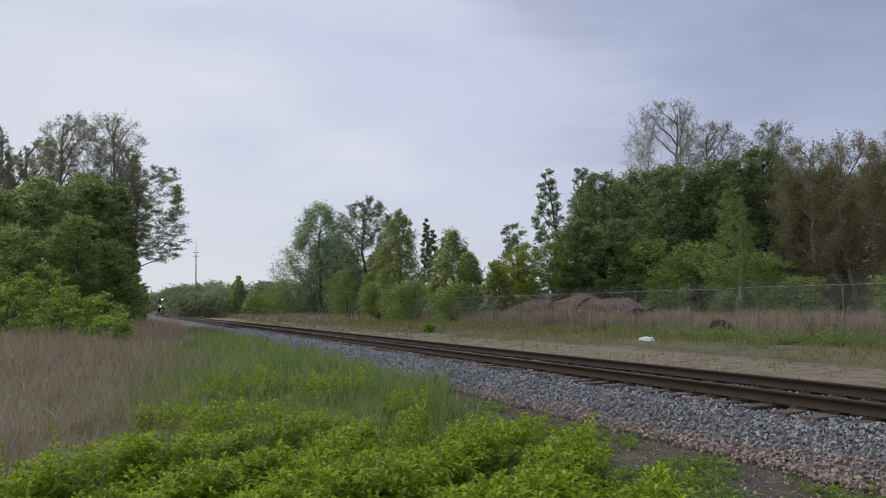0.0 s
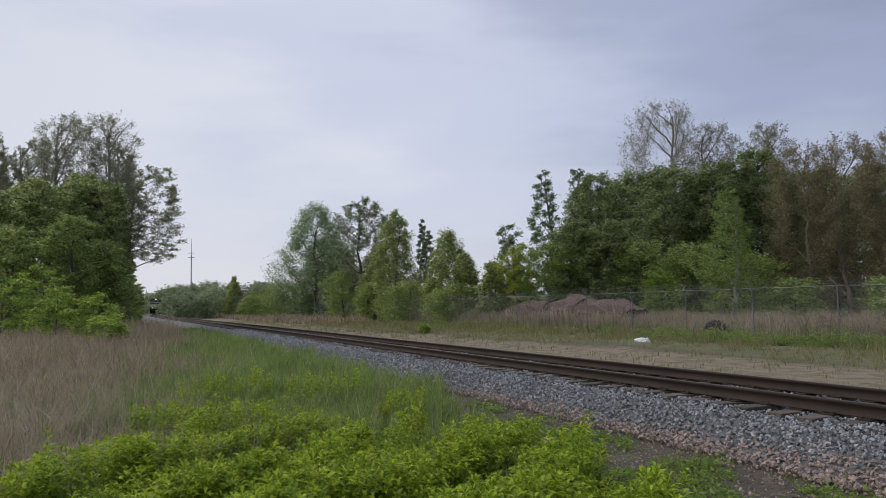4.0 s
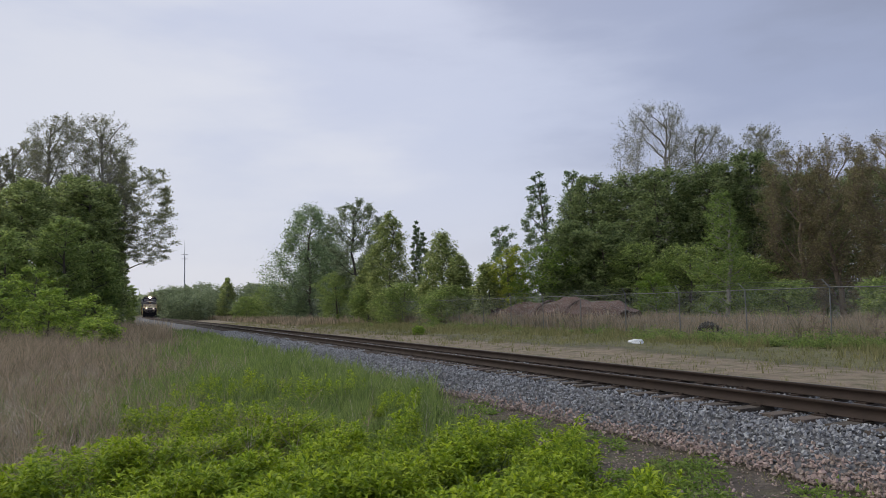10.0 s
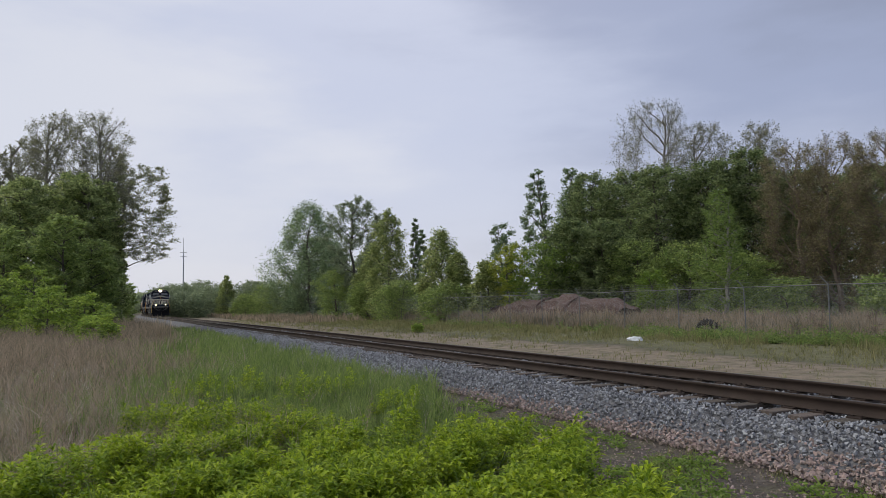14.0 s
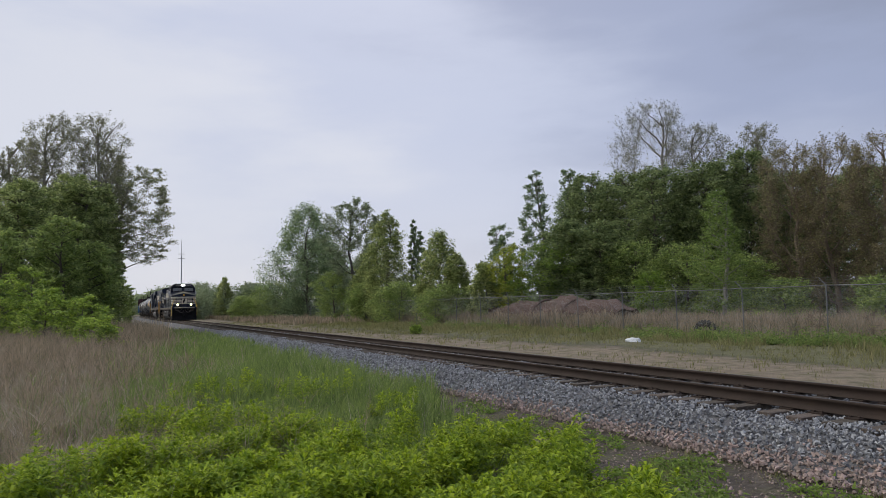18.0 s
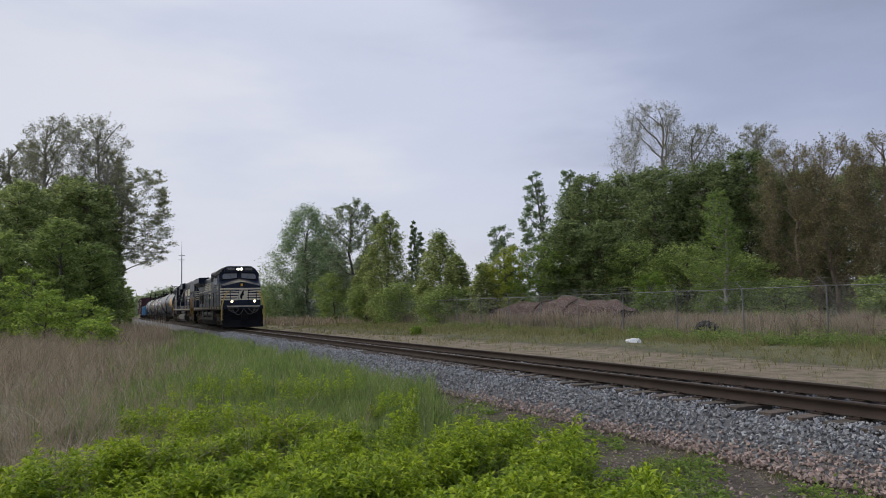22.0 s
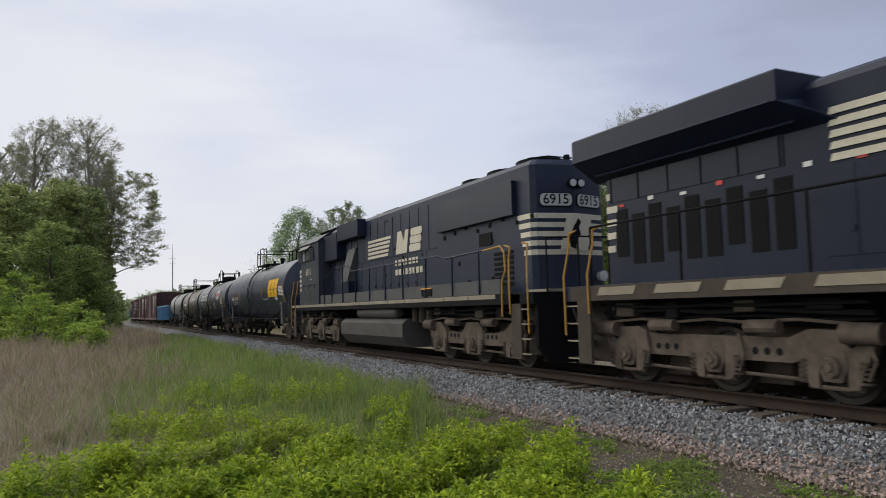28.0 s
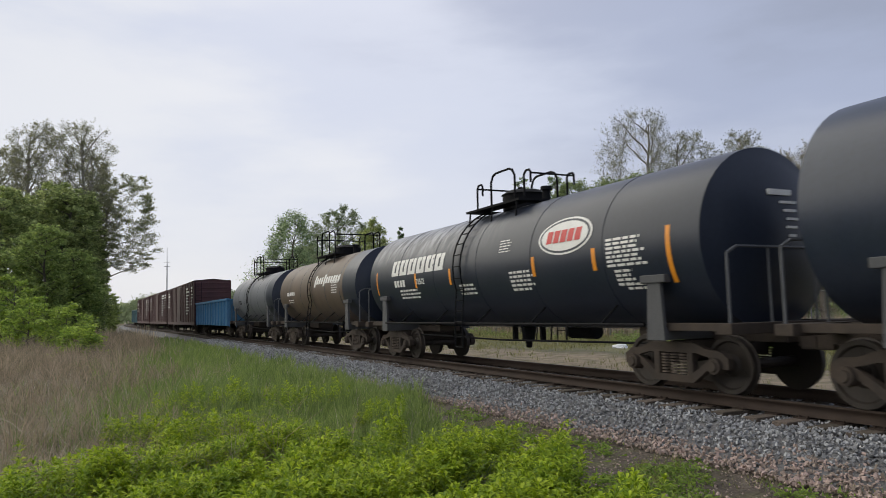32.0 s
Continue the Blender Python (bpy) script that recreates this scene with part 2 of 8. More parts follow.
def bend_of_track():
    k = np.interp(TRACK_X, [-301, -300, -200, -140, -90, -40, 60], [0, -0.00043, 0.00107, 0.00026, -0.00025, 0, 0])
    h = np.concatenate([[0], np.cumsum((k[1:] + k[:-1]) * 0.25)])
    y = np.concatenate([[0], np.cumsum((h[1:] + h[:-1]) * 0.25)])
    return HEAD + y, h


TRACK_Y, TRACK_H = bend_of_track()


def line_y(x):
    return np.interp(-np.asarray(x, float), -TRACK_X, TRACK_Y)


def line_pose(x):
    h = float(np.interp(-x, -TRACK_X, TRACK_H))
    return pose(x, float(line_y(x)), 0, 0, 0, math.degrees(-h))


NEAR_GROUND, FAR_GROUND = -0.55, -0.6


def ground_z(x, y):
    """Height of the ground, gently uneven."""
    x, y = np.asarray(x, float), np.asarray(y, float)
    d = y - line_y(np.clip(x, -600, 50))
    z = np.where(d < 0, NEAR_GROUND, FAR_GROUND)
    w = np.clip((np.abs(d) - 3.0) / 6.0, 0, 1)
    return z + w * (0.07 * np.sin(x * 0.37 + 1.3) * np.sin(y * 0.53) + 0.05 * np.sin(x * 0.11 + y * 0.23)) - 0.1 * np.exp(-((d + 3.4) / 0.8) ** 2)


def build_ground():
    def axis(lo, hi, step, far):
        a = list(np.arange(lo, hi + 1e-6, step))
        s = step
        while a[-1] < far:
            s *= 1.35
            a.append(a[-1] + s)
        s = step
        while a[0] > -far:
            s *= 1.35
            a.insert(0, a[0] - s)
        return np.array(a)
    xs, ys = axis(-70, 12, 0.5, 2600), axis(-8, 45, 0.4, 2600)
    X, Y = np.meshgrid(xs, ys, indexing="ij")
    Z = ground_z(X, Y)
    nx, ny = X.shape
    i = np.arange(nx * ny).reshape(nx, ny)
    f = np.stack([i[:-1, :-1], i[1:, :-1], i[1:, 1:], i[:-1, 1:]], -1).reshape(-1, 4)
    mt = material("ground_earth", (0.075, 0.066, 0.04), 0.95, (0.055, 0.07, 0.025), 0.5, 0.9, fine=14, bump=0.8, bump_scale=14)
    nt = mt.node_tree
    N, L = nt.nodes.new, nt.links.new
    bs = nt.nodes["Principled BSDF"]
    base = bs.inputs["Base Color"].links[0].from_socket
    co, sep = N("ShaderNodeTexCoord"), N("ShaderNodeSeparateXYZ")
    L(co.outputs["Object"], sep.inputs[0])
    nz = N("ShaderNodeTexNoise")
    nz.inputs["Scale"].default_value, nz.inputs["Detail"].default_value = 0.45, 8
    L(co.outputs["Object"], nz.inputs["Vector"])
    wob = N("ShaderNodeMath")
    wob.operation, wob.inputs[1].default_value, wob.inputs[2].default_value = "MULTIPLY_ADD", 4.5, -2.25
    L(nz.outputs["Fac"], wob.inputs[0])
    yy = N("ShaderNodeMath")
    L(sep.outputs["Y"], yy.inputs[0])
    L(wob.outputs[0], yy.inputs[1])

    nz2 = N("ShaderNodeTexNoise")
    nz2.inputs["Scale"].default_value, nz2.inputs["Detail"].default_value = 1.6, 9
    L(co.outputs["Object"], nz2.inputs["Vector"])

    def band(src, lo, hi, soft):
        a, b, c = N("ShaderNodeMapRange"), N("ShaderNodeMapRange"), N("ShaderNodeMath")
        a.inputs["From Min"].default_value, a.inputs["From Max"].default_value = lo, lo + soft
        b.inputs["From Min"].default_value, b.inputs["From Max"].default_value = hi, hi - soft
        c.operation = "MULTIPLY"
        for q in (a, b):
            L(src, q.inputs[0])
        L(a.outputs[0], c.inputs[0])
        L(b.outputs[0], c.inputs[1])
        return c.outputs[0]

    def over(under, color, fac, grain):
        g, mx, h, m = N("ShaderNodeTexNoise"), N("ShaderNodeMix"), N("ShaderNodeHueSaturation"), N("ShaderNodeMapRange")
        g.inputs["Scale"].default_value, g.inputs["Detail"].default_value = grain, 6
        L(co.outputs["Object"], g.inputs["Vector"])
        m.inputs["To Min"].default_value, m.inputs["To Max"].default_value = 0.45, 1.55
        L(g.outputs["Fac"], m.inputs[0])
        h.inputs["Color"].default_value = (*color, 1)
        L(m.outputs[0], h.inputs["Value"])
        mx.data_type = "RGBA"
        L(fac, mx.inputs["Factor"])
        L(under, mx.inputs["A"])
        L(h.outputs[0], mx.inputs["B"])
        return mx.outputs["Result"]

    c = over(base, (0.075, 0.06, 0.046), band(yy.outputs[0], 3.6, 8.6, 0.8), 6.0)
    c = over(c, (0.11, 0.09, 0.072), band(nz2.outputs["Fac"], 0.5, 0.98, 0.22), 11.0)
    c = over(c, (0.25, 0.2, 0.14), band(yy.outputs[0], 10.5, 19.6, 1.6), 3.0)
    c = over(c, (0.15, 0.145, 0.07), band(yy.outputs[0], 19.0, 29.5, 1.6), 3.0)
    c = over(c, (0.12, 0.115, 0.055), band(nz2.outputs["Fac"], 0.05, 0.52, 0.22), 9.0)
    L(c, bs.inputs["Base Color"])
    me = array_mesh("ground", np.stack([X, Y, Z], -1).reshape(-1, 3), f, mt)
    ob = new("ground", me)
    me.polygons.foreach_set("use_smooth", [True] * len(me.polygons))
    tagged(ob, "earth ground with worn dirt strips beside the railway", "ground", kind="structure")


build_ground()


# ---------------------------------------------------------------- track
def sweep(name, prof, xs, side, mt, parent, label=""):
    """A profile (offset across, height) swept along the line of the railway at a sideways offset."""
    xs = np.asarray(xs, float)
    ys, hs = line_y(xs), np.interp(-xs, -TRACK_X, TRACK_H)
    n, m = len(xs), len(prof)
    P = np.array(prof)
    V = np.zeros((n, m, 3))
    V[:, :, 0] = xs[:, None] + (P[None, :, 0] + side) * np.sin(hs)[:, None]
    V[:, :, 1] = ys[:, None] + (P[None, :, 0] + side) * np.cos(hs)[:, None]
    V[:, :, 2] = P[None, :, 1]
    i = np.arange(n * m).reshape(n, m)
    f = np.stack([i[:-1], i[1:], np.roll(i, -1, 1)[1:], np.roll(i, -1, 1)[:-1]], -1).reshape(-1, 4)
    ob = new(name, array_mesh(name, V.reshape(-1, 3), f, mt))
    ob.parent = parent
    if label:
        ob["label"] = label
    return ob


RAIL_RUST = material("rail_steel", (0.05, 0.034, 0.026), 0.75, (0.03, 0.023, 0.02), 2.5, 0.8, fine=60, bump=0.06, bump_scale=60, metal=0.05, spec=0.2)
RAIL_TOP = material("rail_head_steel", (0.085, 0.075, 0.07), 0.45, (0.05, 0.042, 0.036), 1.5, 0.8, streak=(0.3, 6, 1), metal=0.7)
TIE = material("tie_wood", (0.085, 0.066, 0.052), 0.92, (0.15, 0.125, 0.1), 3, 0.7, streak=(6, 0.7, 3), bump=0.3, bump_scale=30, obrand=0.25)
STONE = material("ballast_stone", (0.33, 0.335, 0.345), 0.9, (0.165, 0.167, 0.175), 0.9, 0.8, fine=25, bump=0.1, bump_scale=30, island=0.6)
STONE_TAN = material("ballast_stone_tan", (0.37, 0.29, 0.245), 0.9, (0.28, 0.225, 0.195), 0.8, 0.6, fine=25, bump=0.1, bump_scale=30, island=0.4)
STONE_BED = material("ballast_bed", (0.19, 0.188, 0.192), 0.95, (0.07, 0.069, 0.07), 9, 0.9, fine=16, bump=0.8, bump_scale=16)
track = tagged(new("railway_track"), "single railway track with rusty rails on wooden ties", "railway track", kind="structure")
XS_TRACK = np.concatenate([np.arange(45, -70, -1.0), np.arange(-70, -600, -4.0)])
RAIL = [(-0.075, -0.175), (0.075, -0.175), (0.075, -0.163), (0.012, -0.14), (0.009, -0.05), (0.036, -0.036), (0.037, -0.006), (0.03, 0.0), (-0.03, 0.0), (-0.037, -0.006), (-0.036, -0.036), (-0.009, -0.05), (-0.012, -0.14), (-0.075, -0.163)]
for side in (-GAUGE / 2, GAUGE / 2):
    rail = sweep("rail", RAIL, XS_TRACK, side, RAIL_RUST, track)
    sweep("rail_head", [(-0.03, 0.0), (0.03, 0.0), (0.029, 0.0025), (-0.029, 0.0025)], XS_TRACK, side, RAIL_TOP, rail, "worn steel running surface")
bed = [(-3.0, -0.85), (3.0, -0.85), (2.55, -0.58), (1.75, -0.27), (-1.75, -0.27), (-2.45, -0.52)]
ballast = sweep("ballast", bed, XS_TRACK, 0.0, STONE_BED, None)
tagged(ballast, "bed of loose grey crushed stone with a tan toe", "ballast", kind="structure")


def build_ties():
    bm = bmesh.new()
    box(bm, -0.115, 0.115, -1.34, 1.34, -0.36, -0.188, 0.012)
    first = mesh_object("tie", bm, TIE)
    me = first.data
    bpy.data.objects.remove(first)
    bm = bmesh.new()
    box(bm, -0.1, 0.1, -0.17, 0.17, -0.187, -0.17)
    for sx in (-0.06, 0.06):
        for sy in (-0.095, 0.095):
            box(bm, sx - 0.012, sx + 0.012, sy - 0.014, sy + 0.014, -0.172, -0.15)
    plate = mesh_object("tie_plate", bm, RAIL_RUST)
    pm = plate.data
    bpy.data.objects.remove(plate)
    x = 5.0
    while x > -75:
        ob = new("tie", me)
        ob.parent = track
        ob.matrix_basis = line_pose(x + rnd.uniform(-0.04, 0.04)) @ pose(0, rnd.uniform(-0.05, 0.05), rnd.uniform(-0.012, 0.0), 0, 0, rnd.uniform(-1.5, 1.5))
        if x > -32:
            for side in (-GAUGE / 2, GAUGE / 2):
                p = new("tie_plate", pm)
                p.parent = ob
                p.matrix_basis = Matrix.Translation((0, side, 0))
        x -= 0.53
    bm = bmesh.new()
    while x > -300:
        m = line_pose(x)
        vs = box(bm, -0.115, 0.115, -1.3, 1.3, -0.36, -0.188)
        bmesh.ops.transform(bm, matrix=m, verts=vs)
        x -= 0.53
    ob = part("far_ties", bm, TIE, track)
    ob["kind"] = "stuff"


def rotations(n, g):
    """n random turns as matrices."""
    q = g.normal(size=(n, 4))
    q /= np.linalg.norm(q, axis=1)[:, None]
    w, x, y, z = q.T
    return np.stack([1 - 2 * (y * y + z * z), 2 * (x * y - z * w), 2 * (x * z + y * w), 2 * (x * y + z * w), 1 - 2 * (x * x + z * z), 2 * (y * z - x * w), 2 * (x * z - y * w), 2 * (y * z + x * w), 1 - 2 * (x * x + y * y)], -1).reshape(-1, 3, 3)


def stones(P, S, g):
    """Angular stones at the places P with the sizes S."""
    v = 0.68 * np.array([(-1, -1, -1), (1, -1, -1), (1, 1, -1), (-1, 1, -1), (-1, -1, 1), (1, -1, 1), (1, 1, 1), (-1, 1, 1)], float)
    f = np.array([(0, 3, 2, 1), (4, 5, 6, 7), (0, 1, 5, 4), (1, 2, 6, 5), (2, 3, 7, 6), (3, 0, 4, 7)])
    n, q = len(P), len(v)
    V = v[None] + g.uniform(-0.34, 0.34, (n, q, 3))
    V = V * np.stack([g.uniform(0.9, 1.4, n), g.uniform(0.7, 1.1, n), g.uniform(0.4, 0.75, n)], -1)[:, None, :]
    V = np.einsum("nij,nkj->nki", rotations(n, g), V) * S[:, None, None] + P[:, None, :]
    F = f[None] + q * np.arange(n)[:, None, None]
    return V.reshape(-1, 3), F.reshape(-1, f.shape[1])


def build_stones():
    prof_d, prof_z = [-3.0, -2.45, -1.75, 1.75, 2.55], [-0.62, -0.52, -0.27, -0.27, -0.58]
    g = np.random.default_rng(3)
    n = 105000
    r = 6 + (62 - 6) * g.random(n) ** 2.1
    x = -r + 7.5
    d = g.uniform(-2.75, 1.9, n)
    keep = ~((np.abs(d) < 1.3) & (((x - 5.0) % 0.53 < 0.13) | ((x - 5.0) % 0.53 > 0.40)))
    keep &= np.minimum(np.abs(d - 0.75), np.abs(d + 0.75)) > 0.1
    x, d = x[keep], d[keep]
    z = np.interp(d, prof_d, prof_z) + g.uniform(-0.01, 0.035, len(x))
    z += np.where(np.abs(d) < 1.45, 0.022 + 0.022 * np.sin(x * 2.3 + 3 * d) * np.sin(x * 0.7), 0.005)
    size = g.uniform(0.014, 0.031, len(x)) * (1 + np.clip(-x - 12, 0, 50) * 0.02)
    P = np.stack([x, line_y(x) + d, z], -1)
    wob = 0.35 * np.sin(x * 0.9) + 0.25 * np.sin(x * 2.3 + 1)
    tan = (d + g.normal(0, 0.12, len(x)) < -2.28 + 0.2 * wob - np.clip((-x - 8) / 30, 0, 1)) & (x > -28)
    near = np.flatnonzero((x > -9) & (x < -4) & (d < -1.3))[:300]
    single = np.zeros(len(x), bool)
    single[near] = True
    close = x > -13
    for name, mask, mt in (("grey_stones", ~tan & ~single & close, STONE), ("tan_stones", tan & ~single & close, STONE_TAN), ("grey_stones", ~tan & ~single & ~close, STONE), ("tan_stones", tan & ~single & ~close, STONE_TAN)):
        V, F = stones(P[mask], size[mask], g)
        ob = new(name, array_mesh(name, V, F, mt))
        ob.data.shade_flat()
        ob.parent = ballast
        ob["kind"] = "stuff"
    shapes = []
    for k in range(10):
        V, F = stones(np.zeros((1, 3)), np.ones(1), g)
        shapes.append((array_mesh("stone", V, F, STONE), array_mesh("stone", V, F, STONE_TAN)))
        for me in shapes[-1]:
            me.shade_flat()
    for i in near:
        ob = new("stone", shapes[i % 10][1 if tan[i] else 0])
        ob.parent = ballast
        ob.matrix_basis = Matrix.Translation(P[i]) @ pose(0, 0, 0, 0, 0, (i * 37) % 360) @ Matrix.Diagonal((size[i],) * 3 + (1,))


# ---------------------------------------------------------------- grass and weeds
def blades(P, H, Wd, lean, g, seg=2):
    """Grass blades at P: each a narrow bent strip that tapers to its tip."""
    n = len(P)
    a = g.uniform(0, 2 * math.pi, n)
    b = a + g.uniform(-1.2, 1.2, n)
    across = np.stack([-np.sin(a), np.cos(a), np.zeros(n)], -1)
    out = np.stack([np.cos(b), np.sin(b), np.zeros(n)], -1)
    V = np.zeros((n, 2 * seg + 1, 3))
    k = g.uniform(0.2, 1.0, n) * lean
    for j in range(seg + 1):
        t = j / seg
        c = P + np.array([0, 0, 1.0]) * (H * (t - 0.25 * k * t * t))[:, None] + out * (H * k * t * t)[:, None]
        w = (Wd * (1 - t) ** 0.7)[:, None]
        if j < seg:
            V[:, 2 * j] = c - across * w
            V[:, 2 * j + 1] = c + across * w
        else:
            V[:, 2 * seg] = c
    F = []
    o = (2 * seg + 1) * np.arange(n)
    for j in range(seg - 1):
        F += [np.stack([o + 2 * j, o + 2 * j + 1, o + 2 * j + 3], -1), np.stack([o + 2 * j, o + 2 * j + 3, o + 2 * j + 2], -1)]
    F.append(np.stack([o + 2 * seg - 2, o + 2 * seg - 1, o + 2 * seg], -1))
    return V.reshape(-1, 3), np.concatenate(F)


def scatter(n, x0, x1, y0, y1, g, near=1.5):
    """Places over a field, denser towards the viewer."""
    r0, r1 = max(3.5, -x1), -x0
    u = g.random(n)
    x = -(r0 * (r1 / r0) ** (u ** (1 / near)))
    return x, g.uniform(y0, y1, n)


def patchy(x, y, s, ph):
    return 0.5 + 0.25 * (np.sin(x * s + ph) * np.sin(y * s * 1.3 + 2 * ph) + np.sin(x * s * 2.7 + y * s * 1.9 + ph))


def field(name, label, mt, x, y, h0, h1, w, lean, g, seg=2, tuft=7, spread=0.07, rise=0.0):
    """Grass in tufts: blades that spread from common roots, shorter or taller from tuft to tuft."""
    n = len(x)
    m = max(1, n // tuft)
    own = np.repeat(np.arange(m), tuft)
    pick = g.permutation(n)[:m]
    dist = np.hypot(x[pick], y[pick])
    a = g.uniform(0, 2 * math.pi, m * tuft)
    q = np.abs(g.normal(0, 1, m * tuft)) * spread * np.clip(dist[own] / 12, 0.8, 3)
    X, Y = x[pick][own] + q * np.cos(a), y[pick][own] + q * np.sin(a)
    P = np.stack([X, Y, ground_z(X, Y) - 0.02], -1)
    tall = g.uniform(h0, h1, m) * (0.7 + 0.6 * patchy(x[pick], y[pick], 0.9, 1.0))
    H = tall[own] * g.uniform(0.6, 1.1, m * tuft) * (1 + rise * np.clip((dist[own] - 14) / 14, 0, 1))
    Wd = w * g.uniform(0.6, 1.3, m * tuft) * np.clip(dist[own] / 14, 0.8, 4)
    V, F = blades(P, H, Wd, lean, g, seg)
    ob = new(name, array_mesh(name, V, F, mt))
    tagged(ob, label, "grass", kind="stuff")
    return ob


def dry_edge(x):
    """Where the dry grass gives way to green, across the field."""
    return 0.9 + 0.6 * np.sin(x * 0.5) + 0.03 * np.clip(-x - 20, 0, 40)


def build_fields():
    g = np.random.default_rng(5)
    # tall green grass beside the ballast
    x, y = scatter(90000, -62, -6.0, -2.5, 7.2, g, 1.2)
    e = dry_edge(x)
    edge = 6.5 + 0.3 * np.sin(x * 1.1) + 0.25 * np.sin(x * 2.9) - np.clip((x + 14.0) / 4.0, 0, 1) * (1.2 + 0.16 * (x + 14.0))
    keep = (g.random(len(x)) < np.clip((y - e + 2.0) / 3.8, 0.1, 1)) & (y < edge)
    x, y = x[keep], y[keep]
    field("tall_grass", "tall fresh green grass in a meadow strip", GRASS, x, y, 0.3, 0.72, 0.0115, 0.75, g, 2, tuft=11, spread=0.06)
    # pale seed stalks among it
    k = g.random(len(x)) < 0.05
    field("grass_stalks", "pale dry grass stalks among green grass", GRASS_STRAW, x[k] + 0.05, y[k], 0.4, 0.8, 0.004, 0.35, g)
    # dry brown grass
    x, y = scatter(85000, -70, -6.5, -9.5, 3.6, g, 1.1)
    keep = g.random(len(x)) < np.clip((dry_edge(x) + 1.6 - y) / 3.6, 0.05, 1)
    keep &= (y > 0.12 * x - 1.5) & (np.hypot(x, y) > 7.6)
    x, y = x[keep], y[keep]
    field("dry_grass", "tall dry brown grass left from last year", GRASS_DRY, x, y, 0.4, 0.88, 0.0085, 0.85, g, 2, tuft=11, spread=0.055, rise=0.5)
    k = (g.random(len(x)) < 0.75) & (x > -24) & (y < 0.75 + 0.05 * (x + 8)) & (patchy(x, y, 1.4, 0.8) > 0.38)
    field("straw_grass", "bleached bent straw stems", GRASS_STRAW, x[k] + 0.04, y[k], 0.35, 0.85, 0.006, 1.9, g, 3, tuft=5, spread=0.14)
    k = (g.random(len(x)) < np.where(x > -16, 0.85, 0.4)) & (patchy(x, y, 0.8, 2.0) > 0.42)
    field("green_shoots", "fresh green shoots among dry grass", GRASS, x[k] - 0.04, y[k], 0.25, 0.5, 0.009, 0.8, g, 3)
    # dry stand where the train comes into sight
    x, y = g.uniform(-62, -34, 6000), g.uniform(-1.0, 5.0, 6000)
    k = y < 3.6 - 0.06 * (x + 62)
    field("dry_reeds", "brown dry reeds beside the track", GRASS_DRY, x[k], y[k], 0.5, 1.15, 0.009, 0.35, g)
    x, y = g.uniform(-50, -37, 3600), g.uniform(-0.6, 3.0, 3600)
    field("dry_reeds", "tall brown dry reeds beside the track", GRASS_DRY, x, y, 0.9, 1.5, 0.008, 0.35, g)
    # shorter grass where the viewer stands and beyond
    x, y = g.uniform(-9, 14, 15000), g.uniform(-12, 5.2, 15000)
    k = patchy(x, y, 0.7, 1.1) + 0.3 * patchy(x, y, 2.9, 0.5) > 0.45
    k &= np.hypot(x, y) > 0.8
    field("short_grass", "short green grass on the near verge", GRASS, x[k], y[k], 0.1, 0.3, 0.007, 0.8, g)
    # sparse tufts on the dirt path
    x, y = scatter(60000, -18, -4.0, 2.6, 7.1, g, 1.0)
    q = patchy(x, y, 1.7, 0.4) + 0.35 * patchy(x, y, 5.1, 1.9) + g.normal(0, 0.1, len(x))
    k = q > 0.7 + 0.22 * np.clip(y - 5.0, 0, 1)
    field("path_tufts", "sparse worn grass tufts on a dirt path", GRASS_SHORT, x[k], y[k], 0.04, 0.15, 0.006, 0.9, g)
    k = q > 0.9 + 0.2 * np.clip(y - 5.0, 0, 1)
    field("path_green", "green grass tufts on a dirt path", GRASS, x[k] + 0.03, y[k], 0.06, 0.2, 0.006, 0.9, g)
    # small leafy weeds and grit on the path
    cx, cy = scatter(420, -13, -4.0, 2.8, 6.6, g, 1.0)
    k = patchy(cx, cy, 1.3, 2.9) > 0.42
    cx, cy = cx[k], cy[k]
    m = 60
    own = np.repeat(np.arange(len(cx)), m)
    big = g.uniform(0.05, 0.17, len(cx))[own]
    X, Y = cx[own] + g.normal(0, 1, len(own)) * big, cy[own] + g.normal(0, 1, len(own)) * big
    Z = ground_z(X, Y) + np.abs(g.normal(0, 0.55, len(own))) * big + 0.01
    V, F = leaf_tips(np.stack([X, Y, Z], -1), g.uniform(0.014, 0.04, len(own)), g, 0.3, 2.4)
    tagged(new("path_weeds", array_mesh("path_weeds", V, F, LEAF["lime"])), "small leafy weeds on a worn dirt path", "weeds", kind="stuff")
    x, y = scatter(4500, -13, -4.0, 2.8, 7.0, g, 1.0)
    S = g.uniform(0.006, 0.02, len(x)) * np.where(g.random(len(x)) < 0.06, 1.9, 1.0)
    V, F = stones(np.stack([x, y, ground_z(x, y) + 0.003], -1), S, g)
    tagged(new("path_grit", array_mesh("path_grit", V, F, STONE_TAN)), "grit and pebbles on a worn dirt path", "gravel", kind="stuff")
    # far side: short worn grass, then weeds along the fence
    x, y = g.uniform(-110, -4, 70000), g.uniform(12.4, 29.5, 70000)
    k = g.random(len(x)) < np.clip((y - 17.0 + 2.2 * np.sin(x * 0.33) + 1.2 * np.sin(x * 1.1 + y)) / 5, 0.28, 1)
    field("verge_grass", "short pale grass on the verge before a fence", GRASS_SHORT, x[k], y[k], 0.08, 0.32, 0.006, 0.9, g)
    x, y = g.uniform(-110, -4, 26000), g.normal(26.2, 2.2, 26000)
    k = (patchy(x, y, 0.5, 2.2) > 0.40) & (y > 20)
